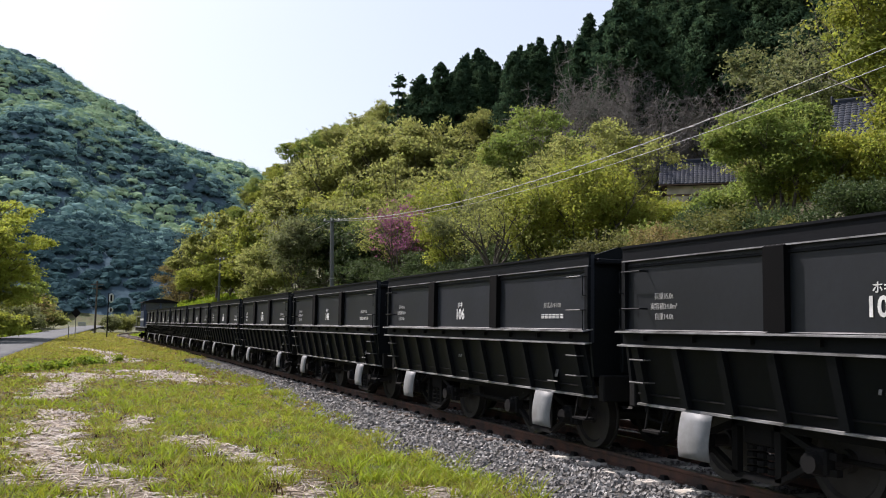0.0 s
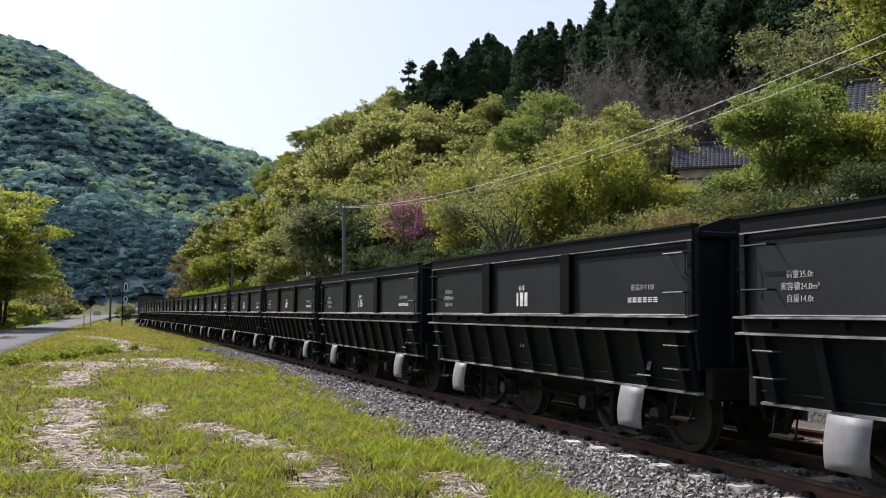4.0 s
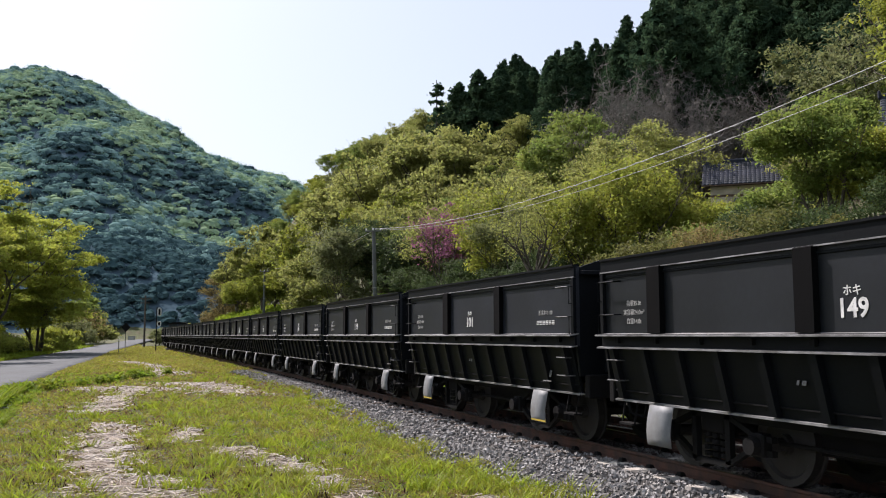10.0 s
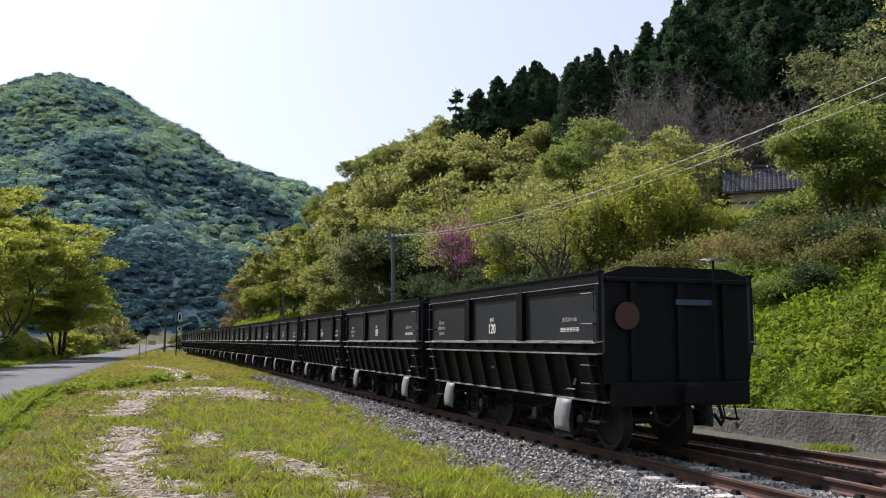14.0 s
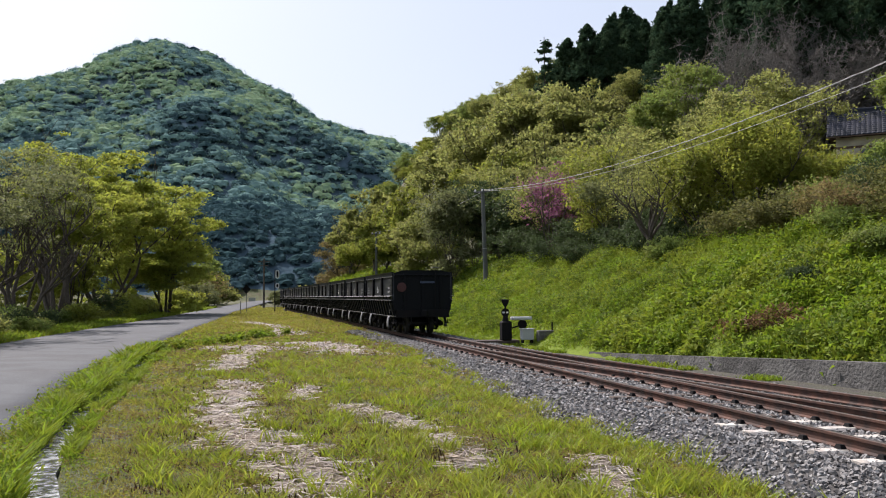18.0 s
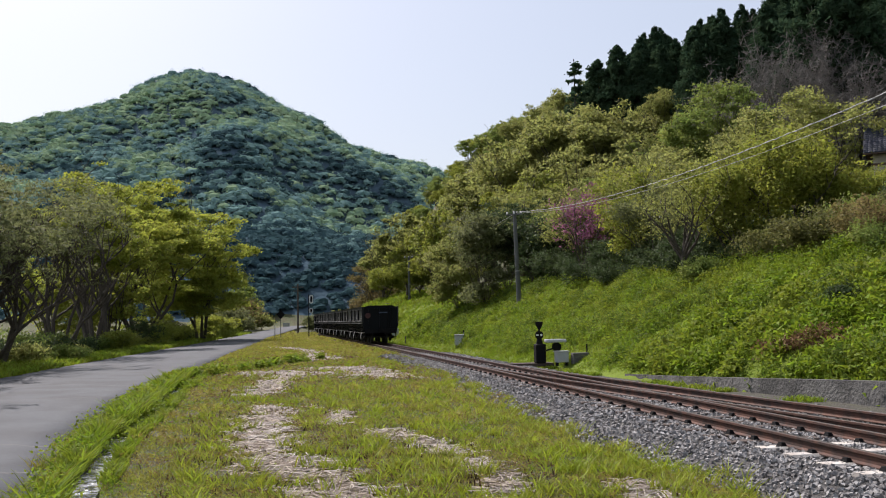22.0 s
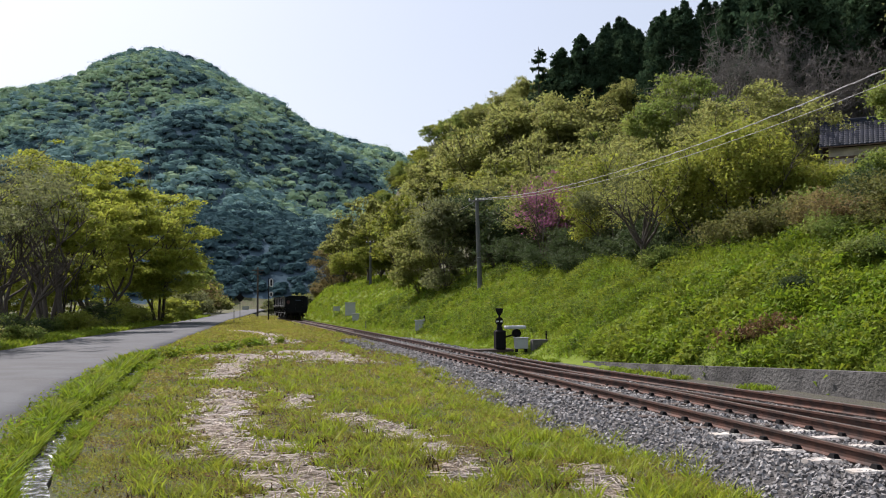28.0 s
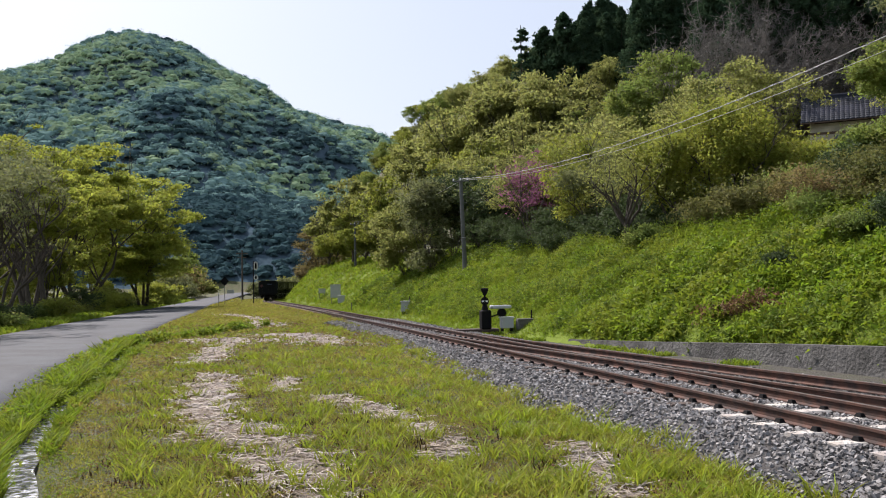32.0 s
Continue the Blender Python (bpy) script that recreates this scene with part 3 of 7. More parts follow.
def build_bogie(wagon, xc, first):
    """Arch-bar bogie under the wagon; returns its two wheelsets."""
    bogie = new("bogie")
    bogie.parent = wagon
    bogie.location = (xc, 0, 0)
    sets = []
    wm = wheel_mesh()
    for dx in (-0.78, 0.78):
        bm = bmesh.new()
        rod(bm, (0, -0.95, 0), (0, 0.95, 0), 0.07, sides=12)
        ax = part("wheelset", bm, M["wheel"], bogie)
        ax.location = (dx, 0, 0.43)
        for side in (-1, 1):
            w = part("wheel", wm, None, ax)
            w.location = (0, side * 0.535, 0)
            w.rotation_euler = (0, 0, math.pi if side > 0 else 0)
        sets.append(ax)
    for side in (-1, 1):
        bm = bmesh.new()
        y0, y1 = side * 0.86, side * 0.93
        for pts in ([(-0.98, 0.5), (-0.72, 0.52), (-0.3, 0.68), (0.3, 0.68), (0.72, 0.52), (0.98, 0.5)], [(-0.98, 0.36), (-0.62, 0.36), (-0.28, 0.17), (0.28, 0.17), (0.62, 0.36), (0.98, 0.36)]):
            for (xa, za), (xb, zb) in zip(pts[:-1], pts[1:]):
                vs = [bm.verts.new((x, y, z + dz)) for x, z in ((xa, za), (xb, zb)) for y in (y0, y1) for dz in (-0.03, 0.03)]
                for q in ((0, 1, 3, 2), (4, 6, 7, 5), (0, 4, 5, 1), (2, 3, 7, 6), (0, 2, 6, 4), (1, 5, 7, 3)):
                    bm.faces.new([vs[i] for i in q])
        box(bm, -0.33, -0.25, min(y0, y1), max(y0, y1), 0.17, 0.7)
        box(bm, 0.25, 0.33, min(y0, y1), max(y0, y1), 0.17, 0.7)
        bmesh.ops.recalc_face_normals(bm, faces=bm.faces)
        fr = part("side_frame", bm, M["blackrough"], bogie)
        for dx in (-0.78, 0.78):
            bm = bmesh.new()
            box(bm, dx - 0.12, dx + 0.12, min(side * 0.84, side * 0.98), max(side * 0.84, side * 0.98), 0.32, 0.56, bevel=0.02)
            rod(bm, (dx, side * 0.97, 0.43), (dx, side * 1.06, 0.43), 0.105, 0.09, 12)
            part("axle_box", bm, M["blackrough"], fr)
        bm = bmesh.new()
        for dx in (-0.14, 0, 0.14):
            for k in range(6):
                rod(bm, (dx, side * 0.84, 0.22 + 0.07 * k), (dx, side * 0.84, 0.265 + 0.07 * k), 0.055, 0.055, 10)
        part("spring", bm, M["blackrough"], fr)
    bm = boxes((-0.2, 0.2, -0.9, 0.9, 0.48, 0.68), bevel=0.02)
    part("bolster", bm, M["blackrough"], bogie)
    return sets


def build_wagon():
    """Hopper wagon: x ahead, y to its left, z up from the rail head."""
    wg = new("hopper_wagon")
    tagged(wg, "black steel limestone hopper wagon with white lettering", "wagon", "wagons of the train")
    # open box
    bm = bmesh.new()
    t = 0.05
    for sd in (-1, 1):
        a, b = sorted((sd * HW, sd * (HW - t)))
        box(bm, -HL, HL, a, b, 1.42, 2.52)
    body = part("body", bm, M["panel"], wg)
    for sx in (-1, 1):
        x0, x1 = sorted((sx * (HL - 0.003), sx * (HL - t)))
        yy = HW - 0.003
        bm = prism([(-yy + 0.05, 1.0), (yy - 0.05, 1.0), (yy, 1.42), (yy, 2.49), (yy - 0.4, 2.62), (-yy + 0.4, 2.62), (-yy, 2.49), (-yy, 1.42)], x0, x1)
        e = part("end_wall", bm, M["black"], wg)
        for yb in (-0.75, 0.0, 0.75):
            part("end_stiffener", boxes((min(sx * HL, sx * (HL + 0.07)), max(sx * HL, sx * (HL + 0.07)), yb - 0.05, yb + 0.05, 1.05, 2.48), bevel=0.01), M["black"], e)
        part("end_rail", boxes((min(sx * HL, sx * (HL + 0.09)), max(sx * HL, sx * (HL + 0.09)), -HW + 0.05, HW - 0.05, 2.40, 2.46), bevel=0.01), M["black"], e)
    # hand brake on the rear end
    bm = bmesh.new()
    rod(bm, (-HL - 0.14, -0.5, 1.05), (-HL - 0.14, -0.5, 2.73), 0.02, sides=8)
    brake = part("brake_shaft", bm, M["blackrough"], wg)
    bm = bmesh.new()
    ring = [(-HL - 0.14 + 0.17 * math.cos(q * 0.3927), -0.5 + 0.17 * math.sin(q * 0.3927), 2.73) for q in range(17)]
    tube(bm, ring, 0.014, 6)
    for q in range(3):
        a = q * 2.0944
        rod(bm, (-HL - 0.14, -0.5, 2.73), (-HL - 0.14 + 0.17 * math.cos(a), -0.5 + 0.17 * math.sin(a), 2.73), 0.01, sides=5)
    part("brake_wheel", bm, M["edge"], brake, "pale hand brake wheel")
    # hopper floor, sloped: a solid added to block light under the box
    bm = prism([(-3.6, 1.5), (3.6, 1.5), (1.6, 0.64), (-1.6, 0.64)], -HW + 0.3, HW - 0.3, axis="y")
    part("hopper", bm, M["blackrough"], wg)
    # chute added to keep the gap beneath the wagon dark
    part("discharge_chute", prism([(-1.2, 0.638), (1.2, 0.638), (0.8, 0.36), (-0.8, 0.36)], -0.5, 0.5, axis="y"), M["blackrough"], wg)
    part("underframe", boxes((-HL - 0.05, HL + 0.05, -0.16, 0.16, 0.72, 1.0), bevel=0.02), M["blackrough"], wg)
    for sd in (-1, 1):
        def pr(profile, x0, x1):
            return prism([(sd * y, z) for y, z in profile], x0, x1)
        # top band and lip
        part("top_band", pr([(HW + 0.003, 2.37), (HW + 0.035, 2.37), (HW + 0.035, 2.5), (HW + 0.055, 2.52), (HW + 0.055, 2.545), (HW - 0.06, 2.545), (HW - 0.06, 2.521), (HW + 0.003, 2.5)], -HL, HL), M["black"], body)
        part("band_edge", pr([(HW + 0.036, 2.362), (HW + 0.048, 2.362), (HW + 0.048, 2.376), (HW + 0.036, 2.376)], -HL, HL), M["edge"], body, "thin edge painted pale as a highlight")
        part("bead", pr([(HW + 0.002, 2.29), (HW + 0.02, 2.295), (HW + 0.02, 2.32), (HW + 0.002, 2.325)], -HL, HL), M["black"], body)
        # posts
        for x0, x1 in ((-1.25, -1.02), (1.19, 1.45)):
            part("side_post", pr([(HW + 0.002, 1.585), (HW + 0.075, 1.585), (HW + 0.075, 2.36), (HW + 0.002, 2.40)], x0, x1), M["pitch"], body)
        part("end_post", pr([(HW + 0.002, 1.585), (HW + 0.05, 1.585), (HW + 0.05, 2.36), (HW + 0.002, 2.36)], HL - 0.07, HL), M["black"], body)
        part("end_post", pr([(HW + 0.002, 1.585), (HW + 0.05, 1.585), (HW + 0.05, 2.36), (HW + 0.002, 2.36)], -HL, -HL + 0.07), M["black"], body)
        # side sill: two flanges with a recessed web
        part("side_sill", pr([(HW + 0.001, 1.42), (HW + 0.03, 1.42), (HW + 0.03, 1.54), (HW + 0.11, 1.54), (HW + 0.11, 1.575), (HW + 0.001, 1.582)], -HL, HL), M["black"], body)
        part("sill_flange", pr([(HW - 0.02, 1.576), (HW + 0.13, 1.55), (HW + 0.13, 1.566), (HW - 0.02, 1.592)], -HL - 0.02, HL + 0.02), M["edge"], body, "upper ledge painted pale as a highlight")
        part("sill_flange", pr([(HW + 0.0, 1.408), (HW + 0.10, 1.395), (HW + 0.10, 1.413), (HW + 0.0, 1.424)], -HL - 0.02, HL + 0.02), M["edge"], body, "lower ledge painted pale as a highlight")
        for k in range(9):
            x = -3.3 + k * 0.825
            part("sill_bracket", boxes((x - 0.03, x + 0.03, min(sd * (HW + 0.03), sd * (HW + 0.075)), max(sd * (HW + 0.03), sd * (HW + 0.075)), 1.465, 1.525)), M["blackrough"], body)
        # sloping skirt with ribs
        sk = part("skirt", pr([(HW - 0.02, 1.41), (HW + 0.02, 1.41), (HW - 0.13, 0.76), (HW - 0.17, 0.76)], -HL + 0.12, HL - 0.12), M["black"], wg)
        part("skirt_edge", pr([(HW - 0.17, 0.735), (HW - 0.09, 0.735), (HW - 0.09, 0.758), (HW - 0.17, 0.765)], -HL + 0.1, HL - 0.1), M["edge"], sk, "bottom edge painted pale as a highlight")
        for k in range(11):
            x = -3.42 + k * 0.684
            bm = bmesh.new()
            d = 0.07
            q = [(x - 0.05, HW + 0.02, 1.40), (x + 0.05, HW + 0.02, 1.40), (x + 0.05, HW - 0.13, 0.77), (x - 0.05, HW - 0.13, 0.77)]
            inner = [bm.verts.new((a, sd * b, c)) for a, b, c in q]
            outer = [bm.verts.new((a, sd * (b + d), c)) for a, b, c in q]
            bm.faces.new(outer)
            for i in range(4):
                j = (i + 1) % 4
                bm.faces.new((inner[i], inner[j], outer[j], outer[i]))
            bmesh.ops.recalc_face_normals(bm, faces=bm.faces)
            part("skirt_rib", bm, M["black"], sk)
        part("skirt_bead", pr([(HW - 0.115, 0.86), (HW - 0.085, 0.86), (HW - 0.085, 0.875), (HW - 0.11, 0.875)], -HL + 0.12, HL - 0.12), M["blackrough"], sk)
        # hand grips and steps at both ends
        for sx in (-1, 1):
            for zz in (2.24, 1.82):
                bm = bmesh.new()
                xa, xb = sx * (HL - 0.42), sx * (HL - 0.08)
                yo = sd * (HW + 0.1)
                tube(bm, [(xa, sd * HW, zz), (xa, yo, zz), (xb, yo, zz), (xb, sd * HW, zz)], 0.010)
                grip = part("hand_grip", bm, M["grip" if sx < 0 else "black"], wg)
                bm = bmesh.new()
                xe = sx * (HL - 0.035)
                tube(bm, [(xe, sd * HW, zz), (xe, yo, zz), (xe, yo, zz - 0.24), (xe, sd * HW, zz - 0.24)], 0.009)
                part("corner_loop", bm, M["black"], grip)
            for zz in (1.25, 1.0):
                bm = bmesh.new()
                yo = sd * (HW + 0.08)
                tube(bm, [(sx * (HL - 0.45), sd * (HW - 0.08), zz), (sx * (HL - 0.45), yo, zz), (sx * (HL - 0.2), yo, zz), (sx * (HL - 0.2), sd * (HW - 0.08), zz)], 0.010)
                part("step_rung", bm, M["grip"], wg)
            bm = bmesh.new()
            xm = sx * (HL - 0.38)
            tube(bm, [(xm - 0.14, sd * (HW - 0.16), 0.76), (xm - 0.14, sd * (HW - 0.1), 0.47), (xm + 0.14, sd * (HW - 0.1), 0.47), (xm + 0.14, sd * (HW - 0.16), 0.76)], 0.014)
            box(bm, xm - 0.15, xm + 0.15, min(sd * (HW - 0.2), sd * (HW - 0.06)), max(sd * (HW - 0.2), sd * (HW - 0.06)), 0.45, 0.475)
            part("foot_step", bm, M["blackrough"], wg)
        # sheet aprons before the wheels
        for xc in (-2.52, 2.52):
            fs = [k / 6 for k in range(7)]
            outer = [(HW - 0.03 + 0.055 * math.sin(f * 2.3), 0.74 - 0.46 * f) for f in fs]
            bm = pr(outer + [(y - 0.014, z) for y, z in outer[::-1]], xc - 0.235, xc + 0.235)
            part("apron", bm, M["apron"], wg, "pale galvanised sheet apron", smooth=True)
    # brake cylinder and pipes under the middle
    bm = bmesh.new()
    rod(bm, (-0.55, -0.75, 0.5), (0.35, -0.75, 0.5), 0.17, sides=16)
    rod(bm, (0.35, -0.75, 0.5), (0.75, -0.75, 0.5), 0.03)
    part("brake_cylinder", bm, M["blackrough"], wg)
    bm = bmesh.new()
    rod(bm, (-2.0, 0.7, 0.45), (2.0, 0.7, 0.45), 0.025)
    rod(bm, (-2.0, 0.2, 0.38), (2.0, 0.2, 0.38), 0.025)
    part("brake_rod", bm, M["blackrough"], wg)
    for sx in (-1, 1):
        bm = bmesh.new()
        box(bm, min(sx * (HL + 0.0), sx * (HL + 0.30)), max(sx * (HL + 0.0), sx * (HL + 0.30)), -0.09, 0.09, 0.76, 0.98, bevel=0.015)
        box(bm, min(sx * (HL + 0.24), sx * (HL + 0.36)), max(sx * (HL + 0.24), sx * (HL + 0.36)), -0.15, 0.13, 0.72, 1.02, bevel=0.04)
        part("coupler", bm, M["blackrough"], wg)
        part("buffer_beam", boxes((min(sx * (HL - 0.02), sx * (HL + 0.1)), max(sx * (HL - 0.02), sx * (HL + 0.1)), -1.1, 1.1, 0.7, 1.02), bevel=0.015), M["blackrough"], wg)
        for yb in (-0.55, 0.5):
            bm = bmesh.new()
            tube(bm, [(sx * (HL + 0.1), yb, 0.72), (sx * (HL + 0.2), yb, 0.5), (sx * (HL + 0.3), yb * 0.8, 0.45), (sx * (HL + 0.38), yb * 0.5, 0.6)], 0.025)
            part("air_hose", bm, M["blackrough"], wg)
    return wg


def add_lettering(wg, number, number_x=0.22):
    """White lettering on both sides; lines that cannot be read are plain bars."""
    for sd in (1, -1):
        rz = 180 if sd > 0 else 0
        def stand(ob, x, z):
            ob.matrix_basis = pose(sd * -x if sd < 0 else x, sd * (HW + 0.004), z, 90, 0, rz)
        kk = part("type_mark", TYPE_MARK, None, wg, "small white katakana type letters")
        stand(kk, number_x, 1.945)
        if number:
            nm = part("number", text_mesh(number, 0.235, M["white"], heavy=0.022), None, wg, "white painted number " + number)
        else:
            nm = part("number", NUMBER_BARS, None, wg, "white painted number too small to read")
        stand(nm, number_x, 1.79)
        for k, line in enumerate(LOAD_LINES):
            stand(part("load_text", line, None, wg, "short white line of load figures"), 3.0, 1.95 - 0.11 * k)
        stand(part("type_text", TYPE_TEXT, None, wg, "short white line of type letters"), -2.78, 1.89)
        stand(part("owner_text", OWNER_BARS, None, wg, "short white line of small painted bars"), -2.78, 1.75)
        pl = part("stencil", STENCIL, None, wg, "faded white stencil marks on the skirt")
        pl.matrix_basis = pose(0.25 if sd > 0 else -0.25, sd * (HW - 0.04), 1.18, 90 + (-13 if sd > 0 else -13), 0, rz)
        p2 = part("stencil", PLATE, None, wg, "faded white label frame on the skirt")
        p2.matrix_basis = pose(-2.75 if sd > 0 else 2.75, sd * (HW - 0.065), 1.06, 90 + (-13 if sd > 0 else -13), 0, rz)


def bars(rows, paint="white", depth=0.003):
    bm = bmesh.new()
    for x, z, w, h in rows:
        box(bm, x - w / 2, x + w / 2, z - h / 2, z + h / 2, -depth, depth)
    return bm_mesh("bars", bm, M[paint])


TYPE_MARK = text_mesh("\u30db\u30ad", 0.105, M["white"], heavy=0.01)
NUMBER_BARS = bars([(-0.13, 0, 0.05, 0.2), (0.0, 0, 0.09, 0.2), (0.14, 0, 0.09, 0.2)])
LOAD_LINES = [text_mesh(body, 0.08, M["stencil"]) for body in ("\u8377\u91cd35.0t", "\u5b9f\u5bb9\u7a4d24.0m\u00b3", "\u81ea\u91cd14.0t")]
TYPE_TEXT = text_mesh("\u5f62\u5f0f\u30db\u30ad100", 0.082, M["stencil"])
OWNER_BARS = bars([(-0.25 + 0.1 * k, 0.022 - 0.022 * j, 0.074, 0.012) for k in range(6) for j in range(3)])
STENCIL = bars([(-0.07, 0.05, 0.035, 0.05), (0.0, 0.05, 0.035, 0.05), (0.07, 0.05, 0.035, 0.05), (-0.05, -0.06, 0.03, 0.045), (0.03, -0.06, 0.05, 0.045)], "faded")
PLATE = bars([(0, 0.17, 0.26, 0.015), (0, -0.17, 0.26, 0.015), (0, 0.05, 0.26, 0.012), (-0.06, 0.11, 0.05, 0.06), (0.06, 0.11, 0.05, 0.06), (-0.07, -0.05, 0.06, 0.09), (0.05, -0.06, 0.1, 0.1)], "faded")

NUMBERS = ["120", "129", "149", "101", "119", "141", "123", "", "116", "107", "106", "148", "", "", "", "", "", ""]
first_wagon = build_wagon()
bogie_sets = build_bogie(first_wagon, HL - 1.75, True) + build_bogie(first_wagon, -HL + 1.75, False)
wagons = []
for i, num in enumerate(NUMBERS):
    wg = first_wagon if i == 0 else copy_thing(first_wagon, pose(0, 0, 0))
    wagons.append(wg)
for i, num in enumerate(NUMBERS):
    add_lettering(wagons[i], num, -0.42 if num == "149" else 0.22)
# one wagon has its side posts further apart and a third one between them
for body in [c for c in wagons[2].children if c.name.startswith("body")]:
    for post in [c for c in body.children if c.name.startswith("side_post")]:
        rear = post.data.vertices[0].co.x < 0
        post.matrix_basis = pose(-1.345 if rear else 1.16, 0, 0)
    for sd in (-1, 1):
        part("side_post", prism([(sd * y, z) for y, z in ((HW + 0.002, 1.585), (HW + 0.075, 1.585), (HW + 0.075, 2.36), (HW + 0.002, 2.40))], -0.04, 0.2), M["pitch"], body)
# yellow band along the foot of one wagon's aprons
for xc in (-2.52, 2.52):
    part("apron_band", boxes((xc - 0.236, xc + 0.236, HW + 0.006, HW + 0.016, 0.29, 0.335)), M["yellow"], wagons[3], "yellow painted band")
# red disc and blue plate on the tail
disc = part("tail_disc", lathe([(0.14, 0.0), (0.19, 0.004), (0.19, 0.016), (0.05, 0.022)], 24), M["red"], wagons[0], "round red tail marker")
disc.matrix_basis = pose(-HL - 0.075, 0.87, 1.93, 0, -90, 0)
part("tail_plate", boxes((-HL - 0.10, -HL - 0.075, -0.5, 0.1, 2.09, 2.17)), M["navy"], wagons[0], "dark blue plate")


def build_loco():
    lo = new("diesel_locomotive")
    tagged(lo, "navy blue diesel shunting locomotive with a white stripe", "locomotive")
    part("frame", boxes((-4.6, 4.6, -1.3, 1.3, 0.85, 1.15), bevel=0.03), M["blackrough"], lo)
    part("step_board", boxes((-4.75, 4.75, -1.36, 1.36, 1.15, 1.22)), M["edge"], lo, "pale footplate edge")
    part("hood", boxes((0.0, 4.2, -0.85, 0.85, 1.22, 2.55), bevel=0.08), M["navy"], lo)
    part("hood", boxes((-4.2, -3.0, -0.85, 0.85, 1.22, 2.45), bevel=0.08), M["navy"], lo)
    cab = part("cab", boxes((-3.0, -0.05, -1.3, 1.3, 1.22, 2.55), bevel=0.03), M["navy"], lo)
    for x in (-2.95, -1.55, -0.1):
        for y in (-1.25, 1.25):
            part("pillar", boxes((x - 0.06, x + 0.06, y - 0.06, y + 0.06, 2.5, 3.3)), M["navy"], cab)
    for y in (0.0,):
        part("pillar", boxes((-3.0, -2.9, y - 0.08, y + 0.08, 2.5, 3.3)), M["navy"], cab)
    for x in (-2.98, -0.12):
        part("cab_window", boxes((x - 0.01, x + 0.01, -1.15, 1.15, 2.56, 3.22)), M["glass"], cab, "dark window pane")
    rf = [(-1.42, 3.22)] + [(-1.42 + 2.84 * k / 10, 3.3 + 0.26 * math.sin(math.pi * k / 10)) for k in range(11)] + [(1.42, 3.22)]
    part("roof", prism(rf, -3.2, 0.15), M["blackrough"], lo)
    part("stripe", boxes((-3.0, -0.05, 1.305, 1.315, 1.75, 1.9)), M["white"], cab)
    part("stripe", boxes((-3.0, -0.05, -1.315, -1.305, 1.75, 1.9)), M["white"], cab)
    for x in (-4.68, 4.68):
        bm = bmesh.new()
        for y in (-1.25, -0.5, 0.5, 1.25):
            rod(bm, (x, y, 1.2), (x, y, 2.1), 0.02)
        rod(bm, (x, -1.25, 2.1), (x, 1.25, 2.1), 0.02)
        part("hand_rail", bm, M["edge"], lo)
    build_bogie(lo, 2.7, False)
    build_bogie(lo, -2.7, False)
    return lo


loco = build_loco()

# ---- trees ----
def quads(centres, size, rng, up=0.5, aspect=1.6, curl=0.25, facing=None, single=False):
    """Small leaves at the given centres: a bent kite of two triangles each, or single pointed ones."""
    n = len(centres)
    nrm = rng.normal(size=(n, 3))
    nrm[:, 2] = np.abs(nrm[:, 2]) + up
    if facing is not None:
        nrm = nrm * 0.45 + facing * 1.6
    nrm /= np.linalg.norm(nrm, axis=1)[:, None]
    d = rng.normal(size=(n, 3))
    d -= nrm * (d * nrm).sum(1)[:, None]
    d /= np.linalg.norm(d, axis=1)[:, None]
    w = np.cross(nrm, d)
    s = (np.asarray(size) * rng.uniform(0.6, 1.35, n))[:, None]
    if single:
        tip = centres + d * s * 0.55 * aspect
        tail = centres - d * s * 0.45 * aspect
        V = np.stack([tip, tail + w * s * 0.5, tail - w * s * 0.5], 1).reshape(-1, 3)
        return V, np.arange(n * 3).reshape(-1, 3)
    a = centres - d * s * 0.5 * aspect
    b = centres + w * s * 0.5 - nrm * s * curl * 0.5
    c = centres + d * s * 0.5 * aspect - nrm * s * curl
    e = centres - w * s * 0.5 - nrm * s * curl * 0.5
    V = np.stack([a, b, c, e], 1).reshape(-1, 3)
    i = np.arange(n)[:, None] * 4
    return V, np.vstack([np.hstack([i, i + 1, i + 2]), np.hstack([i, i + 2, i + 3])])


